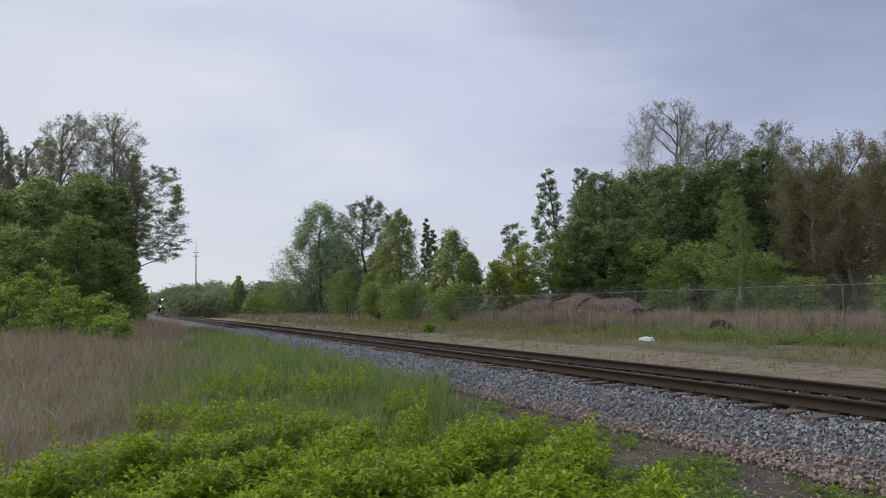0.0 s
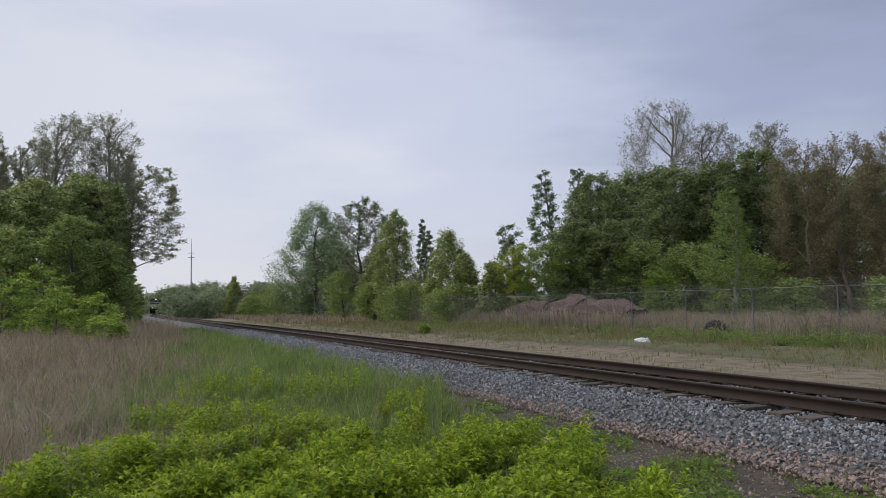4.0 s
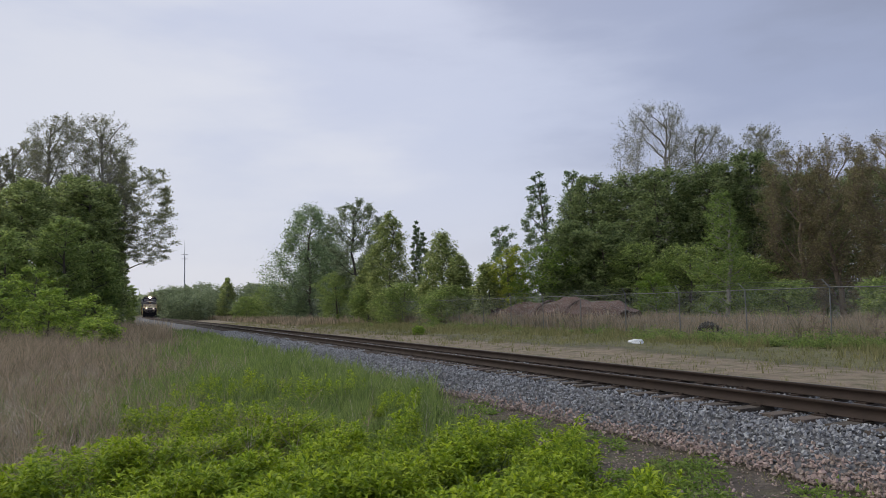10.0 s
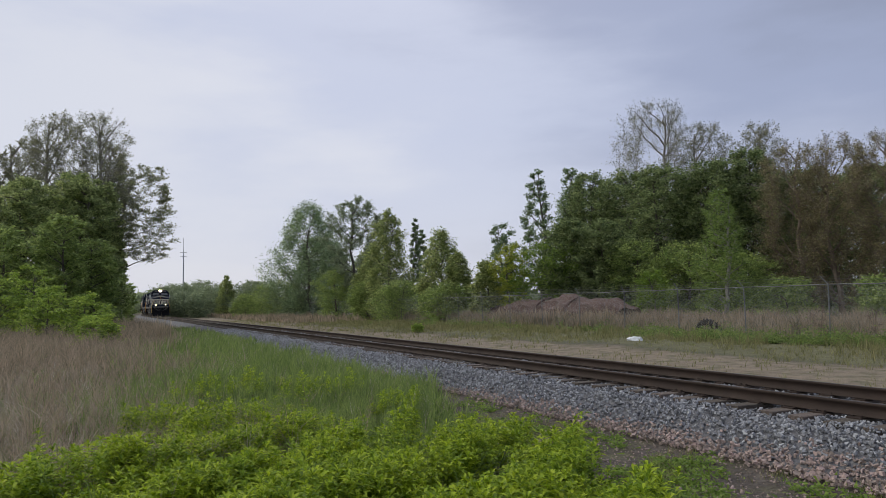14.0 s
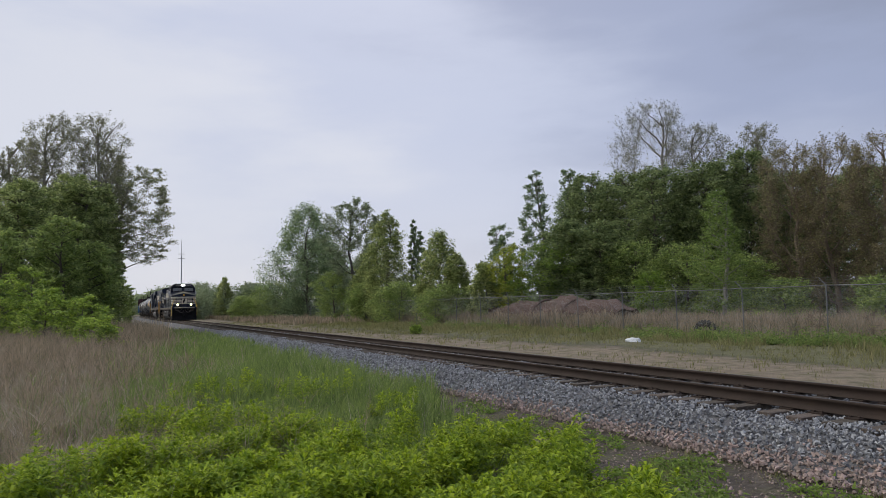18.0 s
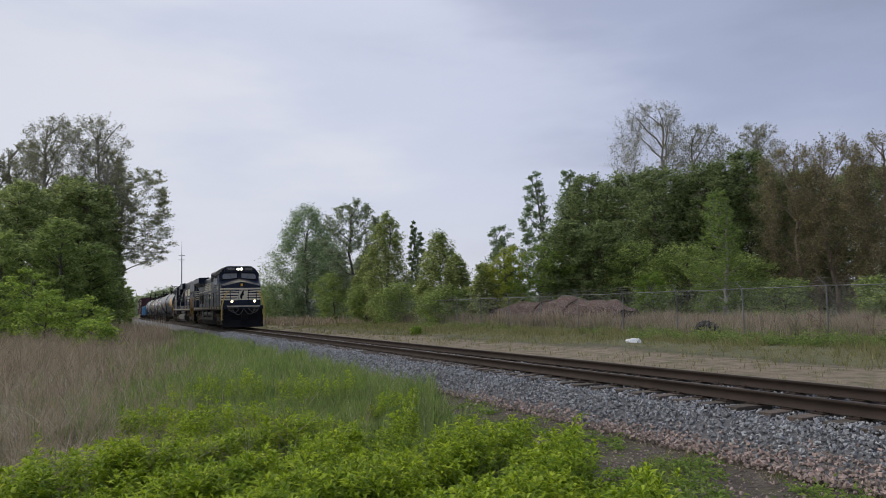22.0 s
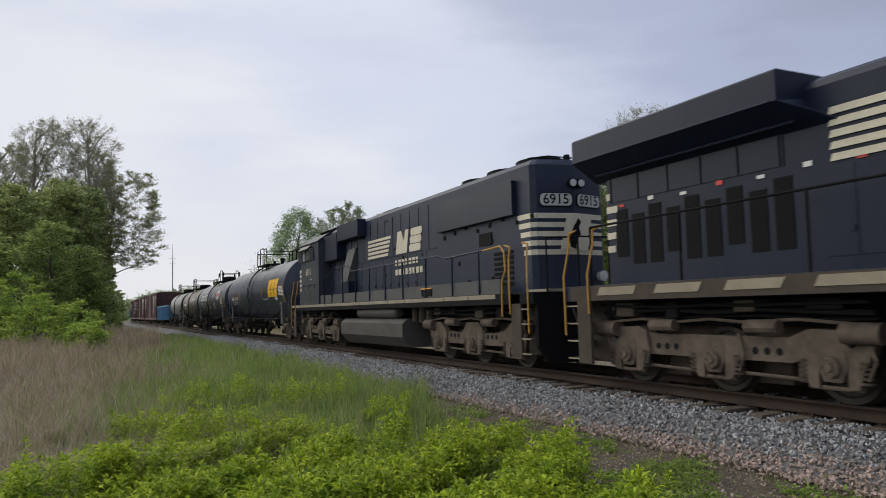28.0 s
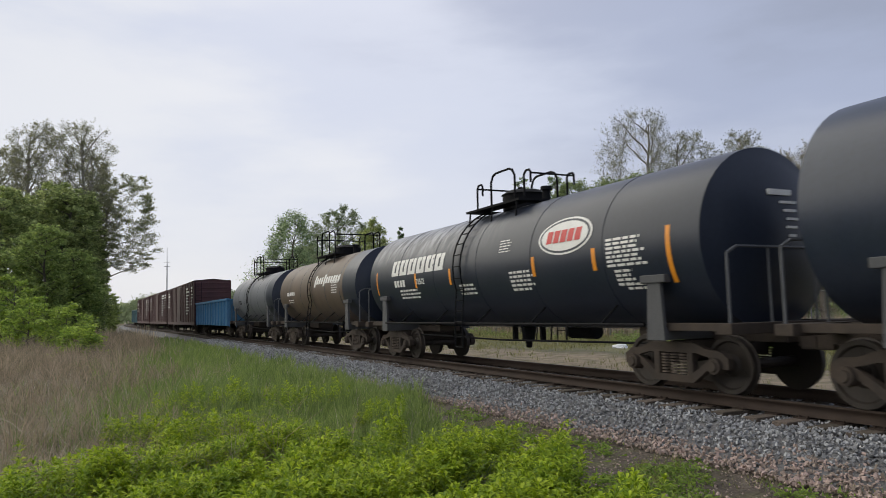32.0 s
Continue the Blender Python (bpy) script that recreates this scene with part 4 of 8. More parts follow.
WOODS = [
    # kind, x, y, height, width
    ("ash", -68.9, -4.0, 18.9, 5.4),
    ("ash", -67.0, -0.9, 18.7, 6.2),
    ("ash", -72.0, 0.5, 17.2, 4.0),
    ("ash", -73.7, -6.6, 17.6, 3.7),
    ("ash", -66.4, -9.3, 16.9, 3.2),
    ("ash", -71.5, -8.5, 15.8, 3.4),
    ("overhang", -65.9, 3.0, 14.1, 5.0),
    ("elm", -74.8, -5.2, 12.7, 6.9),
    ("elm", -78.0, -1.3, 13.6, 5.5),
    ("elm", -75.2, -10.9, 14.8, 5.9),
    ("elm", -59.8, -5.3, 11.6, 5.4),
    ("elm", -62.0, -2.3, 12.6, 5.2),
    ("elm", -64.0, -0.8, 12.4, 4.7),
    ("elm", -57.4, -8.3, 10.6, 5.3),
    ("elm", -66.0, 0.2, 9.0, 2.6),
    ("low", -51.6, -6.0, 7.1, 3.9),
    ("low", -54.9, -2.9, 8.3, 4.1),
    ("low", -58.0, -0.8, 6.9, 3.8),
    ("low", -63.0, 0.1, 6.0, 2.4),
    ("low", -80.0, 1.0, 5.6, 2.6),
    ("low", -118.0, 3.2, 5.7, 2.2),
    ("shrub", -44.7, -5.4, 3.6, 3.0),
    ("shrub", -45.8, -3.9, 4.4, 2.6),
    ("shrub", -40.9, -2.6, 3.0, 2.6),
    ("shrub", -40.0, -1.0, 2.6, 3.0),
    ("shrub", -35.0, -0.3, 1.6, 2.1),
    ("maple", -116.1, 30.2, 18.7, 13.0),
    ("low", -122.2, 26.2, 6.2, 8.4),
    ("maple", -123.3, 34.4, 14.0, 12.9),
    ("birch", -99.8, 35.6, 11.1, 6.7),
    ("ash2", -95.0, 31.3, 16.8, 8.3),
    ("birch", -80.4, 30.5, 13.2, 5.8),
    ("poplar", -82.9, 35.1, 12.8, 1.5),
    ("poplar", -84.3, 36.8, 11.6, 1.8),
    ("birch", -87.0, 29.8, 7.0, 3.6),
    ("birch", -68.0, 31.7, 9.6, 5.5),
    ("birch", -64.5, 32.0, 7.0, 3.5),
    ("birch", -59.7, 32.5, 5.7, 3.2),
    ("low", -96.8, 28.8, 6.7, 5.6),
    ("low", -85.0, 29.5, 4.7, 5.5),
    ("low", -74.3, 29.7, 4.4, 6.5),
    ("low", -64.1, 30.5, 3.7, 5.8),
    ("poplar", -62.5, 35.8, 9.8, 3.6),
    ("gold", -57.8, 34.0, 7.3, 3.8),
    ("lime", -55.0, 36.5, 7.2, 7.1),
    ("lime", -60.1, 35.9, 5.5, 4.2),
    ("poplar", -63.9, 41.1, 15.8, 3.8),
    ("poplar", -64.3, 45.8, 16.7, 4.0),
    ("oak", -60.7, 45.7, 15.2, 7.3),
    ("oak", -56.0, 46.8, 14.6, 7.4),
    ("oak", -53.9, 38.1, 9.2, 5.6),
    ("oak", -50.5, 39.3, 8.7, 5.3),
    ("ash", -59.5, 53.5, 23.3, 10.2),
    ("ash", -57.3, 58.7, 21.0, 6.3),
    ("ash", -52.1, 60.7, 19.9, 5.8),
    ("oak", -50.1, 46.0, 14.2, 7.0),
    ("oak", -47.4, 48.7, 14.2, 6.7),
    ("oak", -45.6, 51.8, 15.2, 6.2),
    ("low", -48.2, 40.6, 6.9, 5.7),
    ("low", -44.7, 43.0, 6.4, 6.2),
    ("low", -40.4, 44.4, 5.3, 5.4),
    ("lime", -42.7, 37.8, 4.2, 2.9),
    ("slim", -38.6, 40.5, 10.0, 4.2),
    ("oak", -72.1, 53.9, 15.7, 10.6),
    ("oak", -69.6, 60.2, 16.8, 11.4),
    ("oak", -64.9, 65.2, 16.7, 11.6),
    ("oak", -58.6, 68.3, 16.6, 10.7),
    ("oak", -50.1, 69.9, 14.6, 12.0),
    ("bud", -39.4, 49.2, 14.1, 5.7),
    ("bud", -35.7, 49.5, 13.8, 5.7),
    ("bud", -31.9, 49.6, 13.3, 5.8),
    ("bud", -29.3, 50.1, 12.5, 5.6),
    ("oak", -43.0, 55.3, 13.0, 6.2),
    ("oak", -39.2, 58.0, 13.0, 6.8),
    ("low", -35.5, 43.3, 3.3, 4.1),
    ("low", -29.6, 45.2, 3.1, 4.3),
    ("far", -229.2, 19.4, 8.9, 11.6),
    ("far", -258.2, 30.5, 10.7, 14.0),
    ("birch", -148.4, 21.8, 8.1, 3.9),
    ("low", -126.1, 21.7, 4.0, 4.8),
    ("far", -184.5, 14.2, 6.9, 9.0),
    ("far", -188.5, 24.1, 6.6, 12.0),
    ("far", -147.5, 27.0, 6.2, 10.0),
    ("far", -149.3, 14.1, 4.8, 10.6),
    ("far", -167.2, 30.9, 7.6, 6.9),
    ("far", -299.4, 18.9, 9.5, 10.3),
]


def build_trees():
    for i, (kind, x, y, h, w) in enumerate(WOODS):
        bush = kind in ("low", "shrub")
        tree(kind, x, y, h, w, 100 + i, LABELS[kind], "shrub" if bush else "tree", "shrubs along the railway" if bush else "trees along the railway")
    # far treeline on the horizon
    g = np.random.default_rng(77)
    n = 16000
    a = np.radians(g.uniform(-30, 75, n))
    r = g.uniform(300, 420, n)
    top = 7.5 + 3.0 * np.sin(a * 23) + 2.0 * np.sin(a * 61 + 1) + 1.5 * np.sin(a * 140)
    z = -1 + top * g.random(n) ** 0.7 + g.normal(0, 0.5, n)
    V, F = leaf_tips(np.stack([-r * np.cos(a), r * np.sin(a), z], -1), g.uniform(1.2, 3.0, n), g)
    ob = new("far_woods", array_mesh("far_woods", V, F, LEAF["far"]))
    tagged(ob, "hazy far line of green woods on the horizon", "woods", kind="stuff")


# ---------------------------------------------------------------- train: materials and shared pieces
NS_BLACK = material("locomotive_black", (0.0105, 0.016, 0.034), 0.36, (0.022, 0.03, 0.052), 0.9, 0.55, fine=18, bump=0.02, bump_scale=9, streak=(1.6, 1.6, 0.35), spec=0.16)
HOOD_BLACK = material("weathered_black", (0.02, 0.0275, 0.051), 0.45, (0.04, 0.049, 0.073), 1.2, 0.6, fine=22, streak=(2.0, 2.0, 0.4), spec=0.16)
# near-black of sooty parts, also painted where truck openings lie in shade
SOOT = material("soot_and_shade_black", (0.0065, 0.007, 0.009), 0.75, (0.014, 0.0135, 0.014), 2.0, 0.5, spec=0.12)
DUST = material("dusty_steel", (0.165, 0.13, 0.105), 0.85, (0.04, 0.034, 0.029), 3.2, 0.85, fine=30, bump=0.1, bump_scale=30, spec=0.25)
DARK_DUST = material("grimy_steel", (0.045, 0.038, 0.033), 0.8, (0.12, 0.095, 0.075), 2.0, 0.6, fine=30, bump=0.1, bump_scale=30, spec=0.2)
TANK_GREY = material("fuel_tank_grey", (0.085, 0.08, 0.078), 0.6, (0.05, 0.047, 0.046), 1.3, 0.8, streak=(0.6, 1, 2), spec=0.25)
FUEL_DARK = material("fuel_tank_dark", (0.05, 0.048, 0.05), 0.6, (0.025, 0.024, 0.025), 1.3, 0.8, streak=(0.6, 1, 2), spec=0.25)
WHEEL_STEEL = material("wheel_steel", (0.028, 0.023, 0.02), 0.6, (0.06, 0.046, 0.037), 4, 0.6, metal=0.3)
CREAM = material("cream_paint", (0.66, 0.62, 0.5), 0.6, (0.42, 0.37, 0.28), 2.4, 0.55, fine=30, streak=(1.5, 1.5, 0.5))
WHITE = material("white_marking", (0.78, 0.78, 0.75), 0.6, (0.55, 0.53, 0.5), 3, 0.4)
SILL = material("pale_sill_paint", (0.32, 0.28, 0.21), 0.7, (0.17, 0.145, 0.11), 2.0, 0.7)
YELLOW = material("yellow_rail_paint", (0.5, 0.27, 0.04), 0.6, (0.3, 0.15, 0.03), 5, 0.6)
STAIR_YELLOW = material("stair_rail_yellow", (0.62, 0.45, 0.12), 0.6, (0.4, 0.27, 0.08), 5, 0.6)
LOGO_YELLOW = material("logo_yellow", (0.8, 0.43, 0.015), 0.5, (0.62, 0.32, 0.012), 4, 0.4)
ORANGE = material("reflector_orange", (0.8, 0.3, 0.02), 0.45, (0.6, 0.2, 0.015), 6, 0.4)
RED = material("logo_red", (0.55, 0.03, 0.03), 0.5, (0.4, 0.025, 0.025), 5, 0.4)
TANK_BLACK = material("tank_black", (0.0145, 0.0205, 0.036), 0.36, (0.031, 0.038, 0.054), 0.7, 0.6, fine=14, bump=0.012, bump_scale=3, streak=(1.4, 1.4, 0.3), spec=0.34)
TANK_BLACK2 = material("tank_dull_black", (0.019, 0.028, 0.05), 0.34, (0.04, 0.05, 0.07), 0.8, 0.65, fine=14, bump=0.015, bump_scale=3, streak=(2.2, 2.2, 0.22), spec=0.42)
TANK_BROWN = material("tank_brown", (0.13, 0.092, 0.062), 0.5, (0.075, 0.057, 0.046), 0.8, 0.7, streak=(1.4, 1.4, 0.3))
TANK_PALE = material("tank_pale_grey", (0.17, 0.18, 0.2), 0.45, (0.115, 0.12, 0.13), 0.8, 0.7, streak=(1.4, 1.4, 0.3))


def streaked_tank():
    """Black paint whose upper rear has weathered to pale grey runs."""
    mt = material("tank_streaked_black", (0.0145, 0.0205, 0.036), 0.36, (0.031, 0.038, 0.054), 0.7, 0.6, fine=14, bump=0.012, bump_scale=3, streak=(1.4, 1.4, 0.3), spec=0.34)
    nt = mt.node_tree
    N, L = nt.nodes.new, nt.links.new
    bs = nt.nodes["Principled BSDF"]
    base = bs.inputs["Base Color"].links[0].from_socket
    co, sep, mp, nz = N("ShaderNodeTexCoord"), N("ShaderNodeSeparateXYZ"), N("ShaderNodeMapping"), N("ShaderNodeTexNoise")
    mp.inputs["Scale"].default_value = (3.2, 1.0, 0.9)
    nz.inputs["Scale"].default_value, nz.inputs["Detail"].default_value, nz.inputs["Roughness"].default_value = 1.6, 7, 0.65
    L(co.outputs["Object"], sep.inputs[0])
    L(co.outputs["Object"], mp.inputs[0])
    L(mp.outputs[0], nz.inputs["Vector"])
    fac = None
    for src, lo, hi, to in ((nz.outputs["Fac"], 0.42, 0.6, 0.95), (sep.outputs["Z"], 2.75, 3.5, 1.0), (sep.outputs["X"], 1.5, -3.0, 1.0)):
        mr = N("ShaderNodeMapRange")
        mr.inputs["From Min"].default_value, mr.inputs["From Max"].default_value, mr.inputs["To Max"].default_value = lo, hi, to
        L(src, mr.inputs[0])
        if fac is None:
            fac = mr.outputs[0]
        else:
            k = N("ShaderNodeMath")
            k.operation = "MULTIPLY"
            L(fac, k.inputs[0])
            L(mr.outputs[0], k.inputs[1])
            fac = k.outputs[0]
    mx = N("ShaderNodeMix")
    mx.data_type = "RGBA"
    mx.inputs["B"].default_value = (0.3, 0.31, 0.34, 1)
    L(fac, mx.inputs["Factor"])
    L(base, mx.inputs["A"])
    L(mx.outputs["Result"], bs.inputs["Base Color"])
    return mt


TANK_STREAKED = streaked_tank()
MAROON = material("boxcar_maroon", (0.075, 0.024, 0.026), 0.65, (0.045, 0.02, 0.021), 0.8, 0.7, streak=(1.2, 1.2, 0.3))
GON_BLUE = material("gondola_blue", (0.035, 0.17, 0.33), 0.6, (0.05, 0.12, 0.2), 1.0, 0.7, streak=(1.2, 1.2, 0.3))
TEAL = material("gondola_teal", (0.05, 0.13, 0.15), 0.6, (0.04, 0.08, 0.09), 1.0, 0.7)
GLASS = material("cab_glass", (0.05, 0.06, 0.07), 0.1, (0.03, 0.035, 0.04), 2, 0.4, coat=0.6)
PALE_GLASS = material("cab_side_glass", (0.5, 0.53, 0.54), 0.12, (0.3, 0.32, 0.32), 2.5, 0.6, coat=0.6)
CAB_PANE = material("cab_clear_glass", (0.1, 0.112, 0.108), 0.1, (0.06, 0.066, 0.064), 2, 0.5, coat=0.5)
# the bluish grey base stands for sky reflected in the windshield
SHIELD = material("windshield_sky_glass", (0.17, 0.185, 0.21), 0.12, (0.1, 0.11, 0.125), 1.5, 0.6, coat=0.4)
# dusty black, raised above the hood's tone to carry the later brighter exposure
CAB_GREY = material("dusty_lifted_cab_black", (0.038, 0.045, 0.061), 0.45, (0.062, 0.067, 0.077), 1.1, 0.6, fine=20, streak=(1.5, 1.5, 0.4), spec=0.2)
RIM_GLOW = glow_material("lamp_reflector_glow", (1.0, 0.72, 0.36), 4.0)
HEAD_GLOW = glow_material("headlight_reflector_glow", (1.0, 0.86, 0.58), 6.0)
VISOR = material("visor_grey", (0.15, 0.155, 0.165), 0.5, (0.1, 0.1, 0.105), 3, 0.6)
RAIL_GREY = material("handrail_grey", (0.1, 0.105, 0.115), 0.5, (0.05, 0.05, 0.055), 3, 0.6)
RUBBER_GREY = material("hose_rubber", (0.06, 0.058, 0.056), 0.7, (0.12, 0.11, 0.1), 4, 0.6)
LAMP = glow_material("headlight_glow", (1.0, 0.88, 0.62), 700.0)
DITCH = glow_material("ditch_light_glow", (1.0, 0.8, 0.48), 420.0)
BOARD_PALE = material("pale_board", (0.5, 0.53, 0.5), 0.5, (0.36, 0.38, 0.36), 4, 0.5)
DIM_GREY = material("dim_grey_lettering", (0.3, 0.3, 0.29), 0.6, (0.2, 0.2, 0.19), 4, 0.5)
SILL_EDGE = material("worn_pale_steel", (0.4, 0.37, 0.32), 0.6, (0.2, 0.18, 0.15), 3, 0.7)
LOWER_GREY = material("dusty_lower_panel", (0.1, 0.102, 0.108), 0.6, (0.06, 0.06, 0.062), 1.4, 0.7, streak=(1.5, 1.5, 0.5), spec=0.25)
WHITE_PLATE = material("number_board", (0.02, 0.02, 0.02), 0.5)


def letters(text, size, mt, name, parent, m, bend=None):
    """Lettering as a flat mesh, 1 unit of size high, placed by m; bend(x, z) gives the depth of a curved side."""
    cu = bpy.data.curves.new("lettering", "FONT")
    cu.body, cu.size, cu.align_x, cu.align_y, cu.offset = text, size, "CENTER", "CENTER", 0.012 * size
    cu.resolution_u = 3
    ob = bpy.data.objects.new("lettering", cu)
    scene.collection.objects.link(ob)
    me = bpy.data.meshes.new_from_object(ob.evaluated_get(bpy.context.evaluated_depsgraph_get()))
    bpy.data.objects.remove(ob)
    me.transform(m)
    if bend:
        for v in me.vertices:
            v.co.y = bend(v.co.z)
    me.materials.clear()
    me.materials.append(mt)
    o = new(name, me)
    o.parent = parent
    return o


SIDE = Matrix(((1, 0, 0, 0), (0, 0, -1, 0), (0, 1, 0, 0), (0, 0, 0, 1)))    # lettering that faces -y
FRONT = Matrix(((0, 0, 1, 0), (1, 0, 0, 0), (0, 1, 0, 0), (0, 0, 0, 1)))    # lettering that faces +x


def at(x, y, z, turn):
    return Matrix.Translation((x, y, z)) @ turn


def wheelset_mesh(r, name="wheelset"):
    bm = bmesh.new()
    for s in (-1, 1):
        prof = [(s * 0.655, 0.0), (s * 0.655, r * 0.35), (s * 0.67, r * 0.8), (s * 0.675, r + 0.025), (s * 0.70, r + 0.025), (s * 0.715, r), (s * 0.80, r - 0.006), (s * 0.80, r * 0.84), (s * 0.765, r * 0.78), (s * 0.75, r * 0.4), (s * 0.80, r * 0.3), (s * 0.81, 0.0)]
        lathe_x(bm, prof, 0, 0, 28)
    frustum(bm, (-1.12, 0, 0), (1.12, 0, 0), 0.085, 0.085, 10)
    # paint dots and lift holes that show the turning
    for s in (-1, 1):
        for k in range(3):
            a = k * 2.094
            frustum(bm, (s * 0.75, r * 0.6 * math.cos(a), r * 0.6 * math.sin(a)), (s * 0.775, r * 0.6 * math.cos(a), r * 0.6 * math.sin(a)), 0.03, 0.03, 8)
    bmesh.ops.rotate(bm, verts=bm.verts, cent=(0, 0, 0), matrix=Matrix.Rotation(radians(90), 3, "Z"))
    ob = mesh_object(name, bm, WHEEL_STEEL, True)
    me = ob.data
    bpy.data.objects.remove(ob)
    return me


CAR_WHEEL, LOCO_WHEEL = wheelset_mesh(0.44), wheelset_mesh(0.5)
WHEELS = {"car": [], "loco": []}


def add_wheelset(kind, truck, x, z):
    ob = new("wheelset", CAR_WHEEL if kind == "car" else LOCO_WHEEL)
    ob.parent = truck
    ob.matrix_parent_inverse = Matrix.Translation((x, 0, z))
    ob.rotation_mode = "QUATERNION"
    WHEELS[kind].append(ob)


def freight_truck_mesh():
    bm = bmesh.new()
    for s in (-1, 1):
        y0, y1 = sorted((s * 0.96, s * 1.08))
        # top chord, pedestals and lower tension member, leaving windows between
        prism(bm, [(-1.12, 0.40), (-1.12, 0.56), (-0.98, 0.66), (-0.72, 0.68), (-0.45, 0.78), (0.45, 0.78), (0.72, 0.68), (0.98, 0.66), (1.12, 0.56), (1.12, 0.40), (0.98, 0.40), (0.94, 0.52), (0.5, 0.62), (-0.5, 0.62), (-0.94, 0.52), (-0.98, 0.40)], "y", y0, y1)
        prism(bm, [(-0.98, 0.56), (-0.42, 0.16), (0.42, 0.16), (0.98, 0.56), (0.80, 0.56), (0.36, 0.27), (-0.36, 0.27), (-0.80, 0.56)], "y", y0 + 0.004, y1 - 0.004)
        for sx in (-1, 1):
            box(bm, sx * 0.36 - 0.06, sx * 0.36 + 0.06, y0 + 0.002, y1 - 0.002, 0.2, 0.7, 0.01)
            frustum(bm, (sx * 0.889, s * 0.98, 0.44), (sx * 0.889, s * 1.15, 0.44), 0.135, 0.12, 16)
            frustum(bm, (sx * 0.889, s * 1.15, 0.44), (sx * 0.889, s * 1.18, 0.44), 0.085, 0.075, 16)
    box(bm, -0.17, 0.17, -0.95, 0.95, 0.5, 0.8, 0.02)
    return bm


def spring_mesh():
    bm = bmesh.new()
    for s in (-1, 1):
        for sx in (-0.19, 0.0, 0.19):
            for k in range(7):
                z = 0.29 + 0.047 * k
                frustum(bm, (sx, s * 1.02, z), (sx, s * 1.02, z + 0.026), 0.078, 0.078, 10)
    return bm


def make_shared(bm, name, mt):
    ob = mesh_object(name, bm, mt, True)
    me = ob.data
    bpy.data.objects.remove(ob)
    return me


TRUCK_GRIME = material("truck_grime", (0.04, 0.034, 0.03), 0.8, (0.1, 0.075, 0.058), 3.0, 0.6, fine=30, bump=0.1, bump_scale=30, spec=0.2)
FREIGHT_TRUCK = make_shared(freight_truck_mesh(), "truck", TRUCK_GRIME)
FREIGHT_SPRING = make_shared(spring_mesh(), "spring_nest", DUST)


def freight_truck(car, x):
    tr = new("truck", FREIGHT_TRUCK)
    tr.parent = car
    tr.matrix_basis = Matrix.Translation((x, 0, 0))
    sp = new("spring_nest", FREIGHT_SPRING)
    sp.parent = tr
    sp["kind"] = "stuff"
    for dx in (-0.889, 0.889):
        add_wheelset("car", tr, dx, 0.44)


def coupler(bm, x, s):
    """Knuckle coupler that sticks out towards s (1: forward)."""
    box(bm, min(x, x + s * 0.45), max(x, x + s * 0.45), -0.1, 0.1, 0.72, 0.96, 0.02)
    box(bm, min(x + s * 0.35, x + s * 0.62), max(x + s * 0.35, x + s * 0.62), -0.17, 0.13, 0.68, 1.0, 0.04)


def start_car(name, label, category, u0, u1, group="train"):
    """A car that reaches from u0 to u1 metres behind the front of the train."""
    car = tagged(new(name), label, category, group)
    return car, (u0 + u1) / 2


# ---------------------------------------------------------------- tank cars
def wrap(bm, x0, x1, z0, z1, r, cz, slant=0.0, steps=6, lift=0.006):
    """A patch that lies on the near side of a round tank."""
    rows = []
    for i in range(steps + 1):
        z = z0 + (z1 - z0) * i / steps
        y = -math.sqrt(max(1e-4, (r + lift) ** 2 - (z - cz) ** 2))
        o = slant * (z - z0)
        rows.append((bm.verts.new((x0 + o, y, z)), bm.verts.new((x1 + o, y, z))))
    for a, b in zip(rows[:-1], rows[1:]):
        bm.faces.new((a[0], a[1], b[1], b[0]))


def stencil(bm, x0, z0, rows, widths, r, cz, h=0.05, gap=0.045, seed=1):
    """Rows of small unreadable stencil as bars."""
    g = random.Random(seed)
    for i in range(rows):
        x, end = x0, x0 + widths * g.uniform(0.75, 1.0)
        while x < end:
            w = g.uniform(0.08, 0.22)
            wrap(bm, x, min(end, x + w), z0 - i * (h + gap), z0 - i * (h + gap) + h, r, cz, 0, 1)
            x += w + 0.04


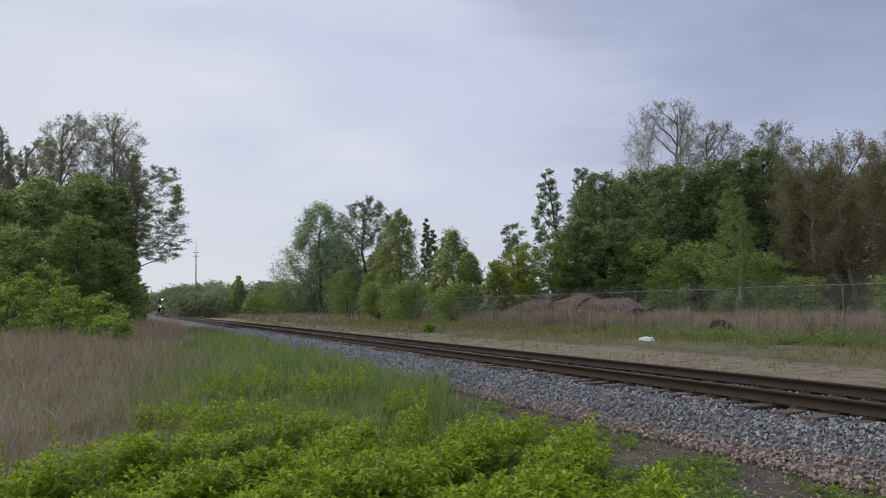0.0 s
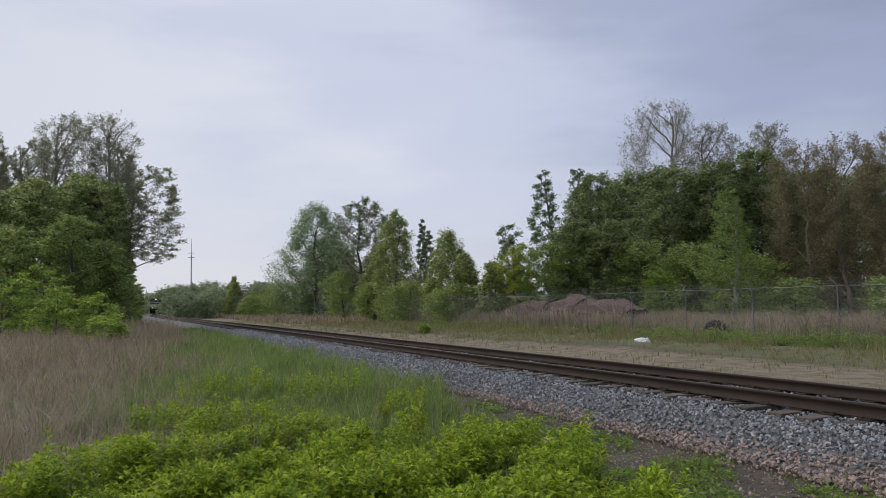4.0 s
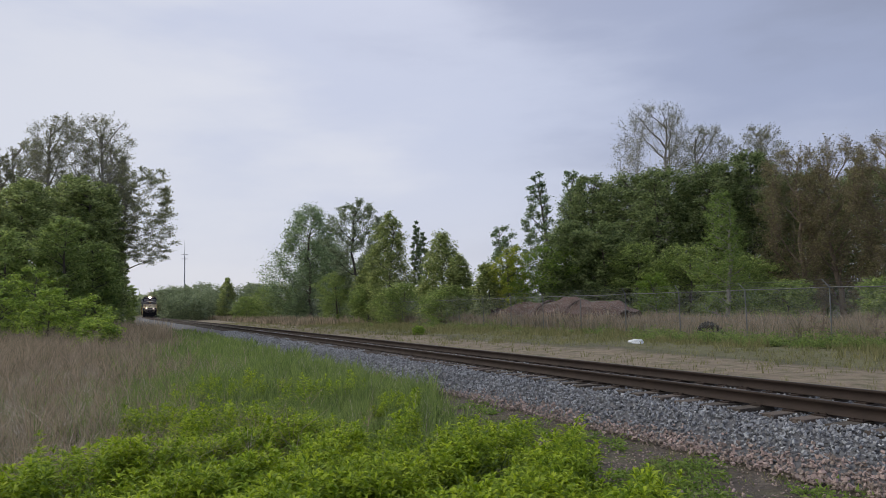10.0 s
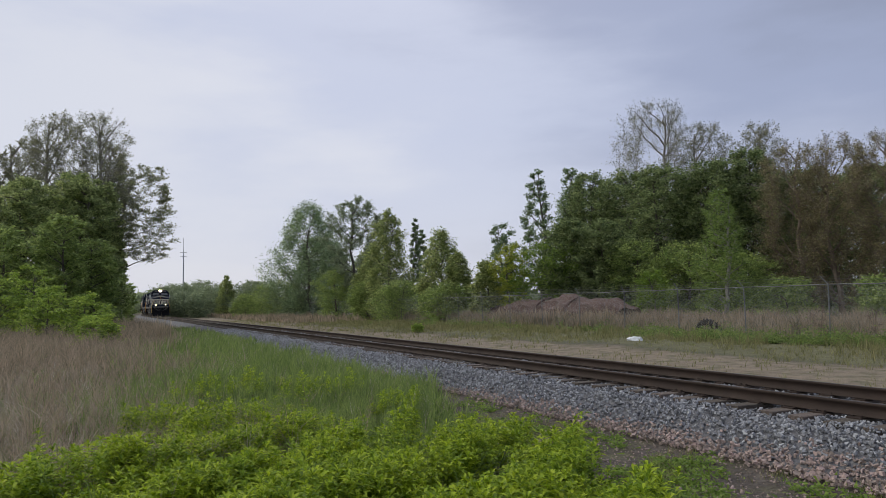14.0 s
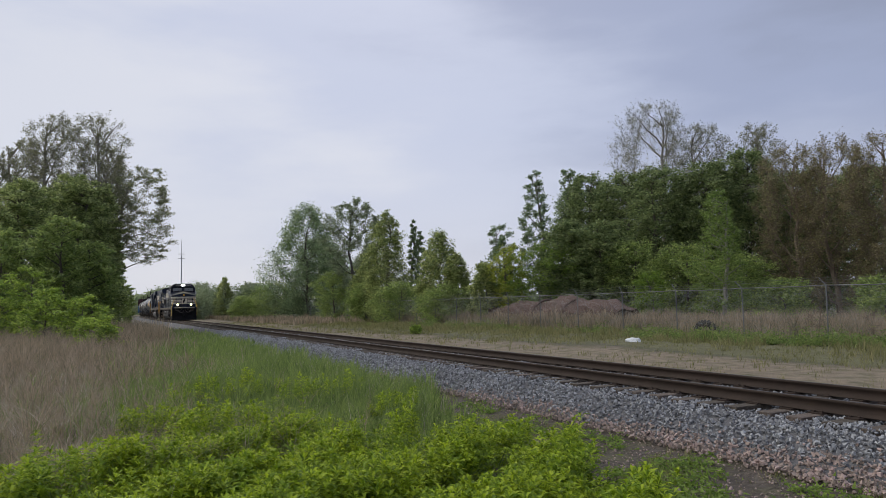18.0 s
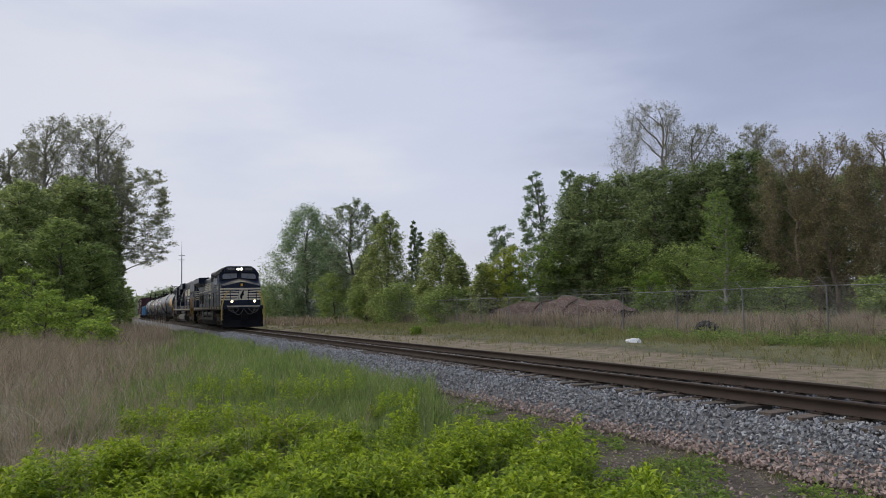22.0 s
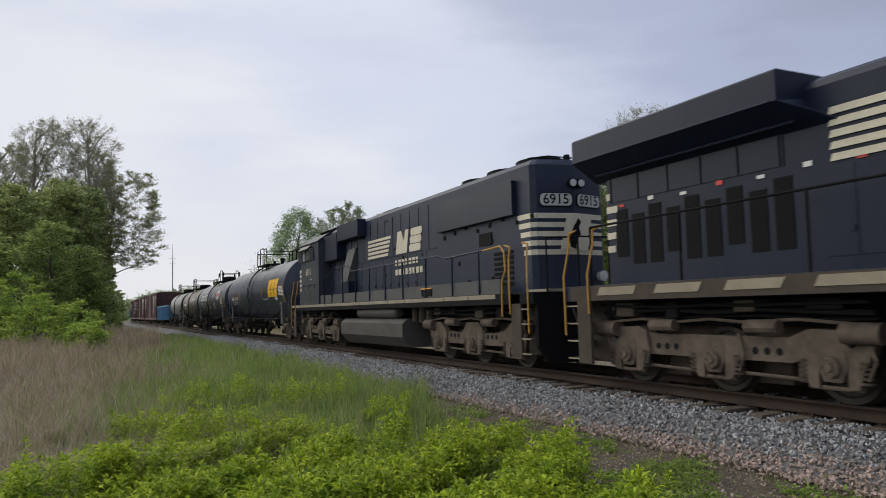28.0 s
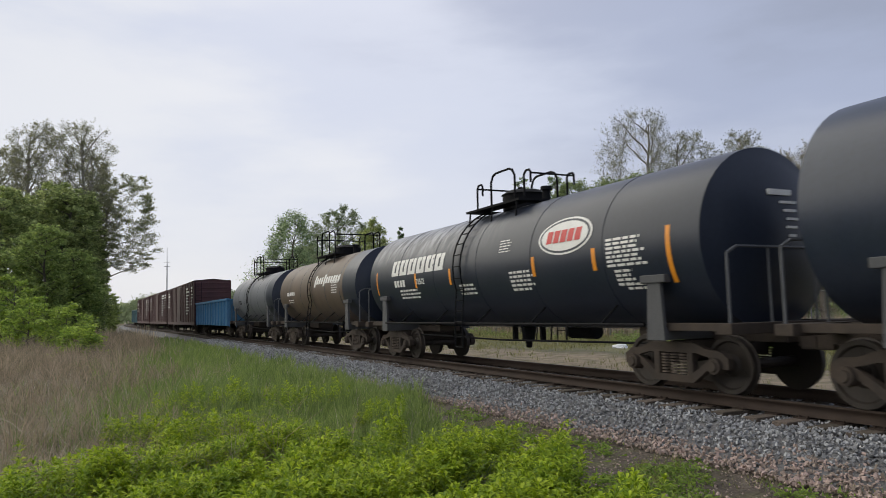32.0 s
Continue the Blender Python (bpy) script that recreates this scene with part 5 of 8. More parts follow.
def tank_car(label, u0, u1, t0, t1, r, cz, mt, plat, seed, end_mt=None, band=None, dome=True, loops=False):
    """u0, u1: ends of the car; t0, t1: places of the trucks, all behind the front of the train."""
    car, uc = start_car("tank_car", label, "tank car", u0, u1)
    half = (u1 - u0) / 2 - 0.55
    bm = bmesh.new()
    dish = 0.3
    side = [(-half + dish * (k / 7) ** 2, r * k / 7 * 0.985) for k in range(8)] + [(-half + dish + 0.004, r)]
    prof = list(side)
    for k in range(1, 6):
        q = -half + dish + (2 * half - 2 * dish) * k / 6
        prof += [(q, r), (q + 0.002, r + 0.007), (q + 0.05, r + 0.007), (q + 0.052, r)]
    prof += [(-x, q) for x, q in side[::-1]]
    lathe_x(bm, prof, 0, cz, 48)
    tank = part("tank", bm, mt, car, smooth=True)
    if band:
        for a, b in band:
            bm = bmesh.new()
            rows = 48
            ra = [[bm.verts.new((x, (r + 0.003) * math.cos(2 * math.pi * i / rows), cz + (r + 0.003) * math.sin(2 * math.pi * i / rows))) for i in range(rows)] for x in (uc - b, uc - a)]
            for i in range(rows):
                bm.faces.new((ra[0][i], ra[0][(i + 1) % rows], ra[1][(i + 1) % rows], ra[1][i]))
            part("painted_band", bm, end_mt, tank, "painted middle section of the tank", True)
    # underframe: stub sills, side handrail, saddles
    for s, ut in ((1, t0), (-1, t1)):
        xt = uc - ut
        bm = bmesh.new()
        xe = s * ((u1 - u0) / 2 - 0.35)
        box(bm, min(xt - s * 1.6, xe), max(xt - s * 1.6, xe), -0.33, 0.33, 0.78, 1.08, 0.02)
        box(bm, min(xe, xe - s * 0.28), max(xe, xe - s * 0.28), -1.45, 1.45, 0.93, 1.09, 0.015)
        box(bm, min(xe - s * 0.28, xt), max(xe - s * 0.28, xt), -1.3, -1.12, 0.97, 1.09, 0.01)
        box(bm, min(xe - s * 0.28, xt), max(xe - s * 0.28, xt), 1.12, 1.3, 0.97, 1.09, 0.01)
        coupler(bm, xe, s)
        part("end_sill", bm, TRUCK_GRIME, car)
    for s, ut in ((1, t0), (-1, t1)):
        xt = uc - ut
        bm = bmesh.new()
        for sy in (-1, 1):
            prism(bm, [(xt - 0.2, 0.82), (xt + 0.2, 0.82), (xt + 0.14, 1.75), (xt - 0.14, 1.75)], "y", sy * 1.38 - 0.03, sy * 1.38 + 0.03)
            box(bm, xt - 0.28, xt + 0.28, min(sy * 1.30, sy * 1.44), max(sy * 1.30, sy * 1.44), 1.73, 1.86, 0.015)
        box(bm, xt - 0.16, xt + 0.16, -1.36, 1.36, 0.82, 1.02, 0.015)
        part("saddle", bm, LOWER_GREY, car, "dusty grey tank saddle")
        freight_truck(car, xt)
        bm = bmesh.new()
        xe = s * ((u1 - u0) / 2 - 0.45)
        pipe(bm, [(xe, -1.35, 1.09), (xe, -1.35, 2.1), (xe, -1.15, 2.2), (xe, 1.15, 2.2), (xe, 1.35, 2.1), (xe, 1.35, 1.09)], 0.022)
        pipe(bm, [(xe, -0.5, 1.09), (xe, -0.5, 2.2)], 0.018)
        pipe(bm, [(xe, 0.5, 1.09), (xe, 0.5, 2.2)], 0.018)
        part("end_railing", bm, RAIL_GREY, car)
    for sy in (-1, 1):
        bm = bmesh.new()
        x0, x1 = uc - t1 + 0.2, uc - t0 - 0.2
        pipe(bm, [(x0, sy * 1.45, 1.06), (x1, sy * 1.45, 1.06)], 0.03)
        for k in range(5):
            x = x0 + (x1 - x0) * (k + 0.5) / 5
            pipe(bm, [(x, sy * 1.45, 1.06), (x, sy * r * 0.72, cz - r * 0.68)], 0.018)
        part("side_handrail", bm, SOOT, car)
    # ladder, platform, guard rail, dome
    xm = uc - plat
    for sy in (-1, 1):
        bm = bmesh.new()
        pts = []
        for k in range(13):
            a = radians(-62 + 128 * k / 12)
            pts.append((sy * (r + 0.09) * math.cos(a), cz + (r + 0.09) * math.sin(a)))
        pts = [(sy * 1.5, 0.5), (sy * 1.5, 1.1)] + [p for p in pts if p[1] > cz - 0.55]
        for dx in (-0.19, 0.19):
            pipe(bm, [(xm - 0.75 + dx, *p) for p in pts], 0.02)
        for p, q in zip(pts[:-1], pts[1:]):
            n = max(1, round(math.hypot(q[0] - p[0], q[1] - p[1]) / 0.3))
            for k in range(n):
                f = k / n
                yz = (p[0] + (q[0] - p[0]) * f, p[1] + (q[1] - p[1]) * f)
                pipe(bm, [(xm - 0.94, *yz), (xm - 0.56, *yz)], 0.014)
        part("ladder", bm, DARK_DUST if sy > 0 else SOOT, car)
    top = cz + r
    bm = bmesh.new()
    for sy in (-1, 1):
        box(bm, xm - 1.25, xm + 1.25, min(sy * 0.55, sy * 0.95), max(sy * 0.55, sy * 0.95), top - 0.02, top + 0.03)
    for sx in (-1, 1):
        box(bm, xm + sx * 1.1 - 0.18, xm + sx * 1.1 + 0.18, -0.549, 0.549, top - 0.018, top + 0.028)
    for sx in (-1, 0, 1):
        for sy in (-1, 1):
            pipe(bm, [(xm + sx * 1.1, sy * 0.9, top), (xm + sx * 1.1, sy * 0.95, cz + r * 0.72)], 0.022)
    platform = part("top_platform", bm, SOOT, car)
    bm = bmesh.new()
    if loops:
        # separate hoops: one at each end of the platform and a round-shouldered one over the dome
        for sy in (-1, 1):
            y = sy * 0.6
            for x0, x1, ht in ((-1.25, -0.98, 0.72), (0.95, 1.22, 0.7)):
                pipe(bm, [(xm + x0, y, top + 0.0), (xm + x0, y, top + ht - 0.08), (xm + x0 + 0.08, y, top + ht), (xm + x1 - 0.05, y, top + ht), (xm + x1, y, top + ht - 0.06), (xm + x1, y, top + ht - 0.3)], 0.026, 8)
            pipe(bm, [(xm - 0.55, y, top), (xm - 0.55, y, top + 0.68), (xm - 0.45, y, top + 0.83), (xm - 0.3, y, top + 0.88), (xm + 0.3, y, top + 0.88), (xm + 0.45, y, top + 0.83), (xm + 0.55, y, top + 0.68), (xm + 0.55, y, top)], 0.028, 8)
        for x0, ht in ((-1.25, 0.64), (1.22, 0.62)):
            pipe(bm, [(xm + x0, -0.6, top + ht), (xm + x0, 0.6, top + ht)], 0.022, 8)
    else:
        for sy in (-1, 1):
            y = sy * 0.93
            zt = top + 0.95
            pipe(bm, [(xm - 1.22, y, top + 0.03), (xm - 1.22, y, zt - 0.18), (xm - 1.08, y, zt - 0.05)], 0.024, 8)
            pipe(bm, [(xm - 1.22, y, zt - 0.25), (xm - 0.55, y, zt - 0.25), (xm - 0.55, y, top + 0.03)], 0.024, 8)
            pipe(bm, [(xm - 0.5, y, top + 0.03), (xm - 0.5, y, zt - 0.1), (xm - 0.38, y, zt), (xm + 0.38, y, zt), (xm + 0.5, y, zt - 0.1), (xm + 0.5, y, top + 0.03)], 0.026, 8)
            pipe(bm, [(xm + 1.22, y, top + 0.03), (xm + 1.22, y, zt - 0.18), (xm + 1.08, y, zt - 0.05), (xm + 0.6, y, zt - 0.08)], 0.024, 8)
        for sx in (-1.22, 1.22):
            pipe(bm, [(xm + sx, -0.93, top + 0.75), (xm + sx, 0.93, top + 0.75)], 0.022, 8)
    pieces("guard_rail", bm, SOOT, platform)
    bm = bmesh.new()
    if dome:
        frustum(bm, (xm, 0, top - 0.1), (xm, 0, top + 0.32), 0.52, 0.52, 24)
        frustum(bm, (xm, 0, top + 0.32), (xm, 0, top + 0.42), 0.56, 0.4, 24)
    else:
        frustum(bm, (xm, 0, top - 0.1), (xm, 0, top + 0.12), 0.4, 0.4, 24)
        for k in range(4):
            a = k * 1.6 + 0.4
            frustum(bm, (xm + 0.3 * math.cos(a), 0.3 * math.sin(a), top), (xm + 0.3 * math.cos(a), 0.3 * math.sin(a), top + 0.28), 0.07, 0.05, 10)
    frustum(bm, (xm + 0.95, 0, top - 0.05), (xm + 0.95, 0, top + 0.3), 0.11, 0.09, 12)
    frustum(bm, (xm + 0.95, 0, top + 0.3), (xm + 0.95, 0, top + 0.38), 0.15, 0.13, 12)
    part("dome", bm, SOOT, car, "dark valve dome", True)
    # bottom outlet and brake rigging
    bm = bmesh.new()
    frustum(bm, (xm, 0, cz - r + 0.05), (xm, 0, 0.62), 0.2, 0.14, 14)
    frustum(bm, (xm, 0, 0.62), (xm, 0, 0.45), 0.09, 0.07, 12)
    for dx in (-0.6, 0.6):
        box(bm, xm + dx - 0.04, xm + dx + 0.04, -0.06, 0.06, 0.6, cz - r + 0.12)
    pieces("bottom_outlet", bm, SOOT, car)
    bm = bmesh.new()
    pipe(bm, [(uc - t1 + 0.9, -0.75, 0.72), (xm, -0.75, 0.66), (uc - t0 - 0.9, -0.75, 0.72)], 0.022)
    for k in range(4):
        x = xm + 0.9 + 0.55 * k
        pipe(bm, [(x, -0.75, 0.68), (x, -0.7, cz - r * 0.9)], 0.018)
    frustum(bm, (xm + 1.2, 0.4, 0.85), (xm + 2.1, 0.4, 0.85), 0.17, 0.17, 12)
    part("brake_rigging", bm, SOOT, car)
    # reflective strips
    def strip(u, z0, z1, w=0.11):
        b = bmesh.new()
        wrap(b, uc - u - w / 2, uc - u + w / 2, z0, z1, r, cz)
        part("reflector_strip", b, ORANGE, car, "orange reflective strip")
    return car, uc, strip, tank


def build_tank_cars():
    cars = []
    # first: long dull tank with yellow emblem
    r, cz = 1.5, 2.52
    car, uc, strip, tank = tank_car("long black tank car with yellow block emblem, behind the locomotives", 40.95, 58.25, 42.64, 56.3, r, cz, TANK_BLACK2, 49.3, 1, dome=False)
    for u in (46.85, 53.2, 55.4):
        strip(u, 2.1, 2.62)
    strip(42.15, 1.85, 2.75, 0.1)
    bm = bmesh.new()
    x0 = uc - 45.36
    for a, b in ((0.0, 0.62), (0.7, 1.36), (1.44, 2.06)):
        wrap(bm, x0 + a, x0 + b, 2.14, 2.5, r, cz, 0.22)
        wrap(bm, x0 + a + 0.085, x0 + b + 0.085, 2.53, 3.02, r, cz, 0.22)
    pieces("emblem_block", bm, LOGO_YELLOW, car, "yellow slanted block")
    bm = bmesh.new()
    stencil(bm, uc - 42.95, 2.58, 7, 1.0, r, cz, 0.04, 0.025, 3)
    stencil(bm, uc - 46.6, 2.05, 1, 1.5, r, cz, 0.04, 0.03, 4)
    stencil(bm, uc - 43.9, 2.12, 4, 0.55, r, cz, 0.03, 0.02, 5)
    stencil(bm, uc - 55.7, 2.02, 1, 1.6, r, cz, 0.045, 0.05, 6)
    stencil(bm, uc - 55.4, 1.92, 1, 2.0, r, cz, 0.045, 0.05, 7)
    for k in range(4):
        wrap(bm, uc - 55.9 + 0.2 * k, uc - 55.9 + 0.2 * k + 0.14, 2.16, 2.36, r, cz)
    part("stencil", bm, WHITE, car, "small white stencilled bars")["kind"] = "stuff"
    letters("201600", 0.3, WHITE, "car_lettering", car, at(uc - 54.3, 0, 2.26, SIDE), lambda z: -math.sqrt((r + 0.006) ** 2 - (z - cz) ** 2))
    cars.append((car, uc))
    # second: black tank with red and white oval
    r, cz = 1.44, 2.38
    car, uc, strip, tank = tank_car("black tank car with red and white oval emblem, white blocks", 58.25, 73.75, 60.15, 71.8, r, cz, TANK_STREAKED, 66.0, 2, loops=True)
    for u in (63.55, 61.6, 69.4, 67.3):
        strip(u, 2.02, 2.42)
    strip(59.75, 1.72, 2.62, 0.1)
    strip(72.3, 1.9, 2.6, 0.08)
    bm = bmesh.new()
    cxm, czm = uc - 62.5, 2.74
    for rx, rz, mt, nm, lift in ((0.86, 0.36, WHITE, "emblem_rim", 0.006), (0.8, 0.325, TANK_BLACK, "emblem_line", 0.009), (0.74, 0.285, WHITE, "emblem_field", 0.012)):
        b = bmesh.new()
        ring = []
        for i in range(36):
            a = 2 * math.pi * i / 36
            z = czm + rz * math.sin(a)
            ring.append(b.verts.new((cxm + rx * math.cos(a), -math.sqrt((r + lift) ** 2 - (z - cz) ** 2), z)))
        mid = b.verts.new((cxm, -math.sqrt((r + lift) ** 2 - (czm - cz) ** 2), czm))
        for i in range(36):
            b.faces.new((mid, ring[i], ring[(i + 1) % 36]))
        part(nm, b, mt, car)
    bm.free()
    bm = bmesh.new()
    for k in range(5):
        a = cxm - 0.56 + k * 0.225
        wrap(bm, a, a + 0.18, czm - 0.12, czm + 0.12, r, cz, 0.1, 3, 0.016)
    pieces("emblem_block", bm, RED, car, "red block in a white oval")
    bm = bmesh.new()
    x0 = uc - 71.1
    for k in range(6):
        a = x0 + k * 0.585
        wrap(bm, a, a + 0.2, 2.42, 2.86, r, cz, 0.12)
        wrap(bm, a + 0.3, a + 0.5, 2.42, 2.86, r, cz, 0.12)
        wrap(bm, a + 0.2, a + 0.3, 2.76, 2.86, r, cz, 0.12, 2)
        wrap(bm, a + 0.2, a + 0.3, 2.42, 2.52, r, cz, 0.12, 2)
    pieces("emblem_block", bm, WHITE, car, "white block shape")
    letters("70502", 0.22, WHITE, "car_lettering", car, at(uc - 69.1, 0, 2.18, SIDE), lambda z: -math.sqrt((r + 0.006) ** 2 - (z - cz) ** 2))
    bm = bmesh.new()
    for k in range(4):
        wrap(bm, uc - 70.9 + 0.2 * k, uc - 70.9 + 0.2 * k + 0.15, 2.09, 2.28, r, cz)
    stencil(bm, uc - 70.6, 1.95, 3, 1.5, r, cz, 0.05, 0.05, 8)
    stencil(bm, uc - 64.5, 2.12, 5, 0.9, r, cz, 0.05, 0.04, 9)
    stencil(bm, uc - 66.9, 1.95, 3, 0.8, r, cz, 0.05, 0.05, 10)
    stencil(bm, uc - 61.25, 2.5, 7, 1.0, r, cz, 0.045, 0.03, 11)
    stencil(bm, uc - 61.1, 1.95, 4, 0.5, r, cz, 0.045, 0.03, 12)
    stencil(bm, uc - 64.9, 2.85, 5, 0.5, r, cz, 0.025, 0.035, 13)
    stencil(bm, uc - 60.9, 1.72, 2, 0.6, r, cz, 0.04, 0.03, 14)
    part("stencil", bm, WHITE, car, "small white stencilled bars")["kind"] = "stuff"
    head = bmesh.new()
    xh, cz_head = (73.75 - 58.25) / 2 - 0.55, 2.38
    for k, (y, w) in enumerate(((-0.22, 1.0), (0.0, 0.7), (0.05, 0.55), (0.1, 0.5), (0.08, 0.45), (0.12, 0.3))):
        z = 3.02 - 0.13 * k
        xs = xh - 0.3 * ((y + 0.25 * w) ** 2 + (z - cz_head) ** 2) / 1.44 ** 2
        box(head, xs - 0.05, xs + 0.02, y, y + w * 0.5, z, z + (0.09 if k == 0 else 0.04))
    part("head_stencil", head, WHITE, car, "white stencilled bars on the tank head")["kind"] = "stuff"
    cars.append((car, uc))
    # third: brown middle with black ends
    r, cz = 1.36, 2.36
    car, uc, strip, tank = tank_car("tank car with brown middle section, black ends and white script bars", 73.75, 86.1, 75.4, 84.05, r, cz, TANK_BLACK, 79.3, 3, TANK_BROWN, ((76.0, 85.2),))
    bm = bmesh.new()
    for k in range(11):
        a = uc - 79.6 + 0.3 * k
        wrap(bm, a, a + 0.22, 2.55 - (0.1 if k in (0, 4) else 0), 2.8 + (0.1 if k in (0, 4) else 0), r, cz, 0.25)
    pieces("emblem_block", bm, WHITE, car, "slanted white bar")
    bm = bmesh.new()
    stencil(bm, uc - 83.9, 2.22, 1, 1.3, r, cz, 0.16, 0.05, 15)
    stencil(bm, uc - 83.7, 2.0, 2, 1.0, r, cz, 0.04, 0.05, 16)
    stencil(bm, uc - 77.3, 2.6, 6, 0.8, r, cz, 0.04, 0.05, 17)
    part("stencil", bm, WHITE, car, "small white stencilled bars")["kind"] = "stuff"
    cars.append((car, uc))
    # fourth: pale grey
    r, cz = 1.36, 2.36
    car, uc, strip, tank = tank_car("pale grey tank car with a black band at one end", 86.1, 98.5, 87.75, 96.5, r, cz, TANK_BLACK, 92.0, 4, TANK_PALE, ((88.3, 97.6),))
    bm = bmesh.new()
    stencil(bm, uc - 95.5, 2.2, 2, 0.9, r, cz, 0.08, 0.05, 18)
    part("stencil", bm, SOOT, car, "small dark stencilled bars")["kind"] = "stuff"
    cars.append((car, uc))
    return cars


# ---------------------------------------------------------------- gondolas and boxcars
def gondola(label, u0, u1, z1, mt, seed):
    car, uc = start_car("gondola_car", label, "gondola car", u0, u1)
    h = (u1 - u0) / 2 - 0.5
    bm = bmesh.new()
    box(bm, -h, h, -1.4, 1.4, 0.95, 1.05)
    for sy in (-1, 1):
        box(bm, -h, h, min(sy * 1.4, sy * 1.36), max(sy * 1.4, sy * 1.36), 1.05, z1)
    for sx in (-1, 1):
        box(bm, min(sx * h, sx * (h - 0.05)), max(sx * h, sx * (h - 0.05)), -1.355, 1.355, 1.05, z1)
    part("body", bm, mt, car)
    n = 13
    for sy in (-1, 1):
        for k in range(n):
            x = -h + 0.12 + (2 * h - 0.24) * k / (n - 1)
            bm = bmesh.new()
            prism(bm, [(x - 0.11, sy * 1.4), (x + 0.11, sy * 1.4), (x + 0.06, sy * 1.5), (x - 0.06, sy * 1.5)], "z", 0.8, z1 - 0.12)
            part("rib", bm, mt, car)
        bm = bmesh.new()
        box(bm, -h - 0.02, h + 0.02, min(sy * 1.34, sy * 1.53), max(sy * 1.34, sy * 1.53), z1 - 0.12, z1 + 0.04, 0.02)
        box(bm, -h - 0.02, h + 0.02, min(sy * 1.3, sy * 1.42), max(sy * 1.3, sy * 1.42), 0.78, 0.98, 0.02)
        part("side_sill", bm, mt, car)
    for s in (-1, 1):
        bm = bmesh.new()
        for k in range(4):
            z = 1.15 + (z1 - 1.3) * k / 3
            box(bm, min(s * h, s * (h + 0.08)), max(s * h, s * (h + 0.08)), -1.3, 1.3, z, z + 0.1)
        part("end_rib", bm, mt, car)
        bm = bmesh.new()
        for k in range(5):
            z = 1.0 + 0.36 * k
            pipe(bm, [(s * (h + 0.12), -1.35, z), (s * (h + 0.12), -0.9, z)], 0.016)
        for y in (-1.35, -0.9):
            pipe(bm, [(s * (h + 0.12), y, 0.7), (s * (h + 0.12), y, z1)], 0.016)
        part("ladder", bm, mt, car)
    bm = bmesh.new()
    box(bm, -h - 0.3, h + 0.3, -0.3, 0.3, 0.7, 0.949)
    coupler(bm, h + 0.2, 1)
    coupler(bm, -h - 0.2, -1)
    part("underframe", bm, SOOT, car)
    for s in (-1, 1):
        freight_truck(car, s * (h - 1.6))
    return car, uc


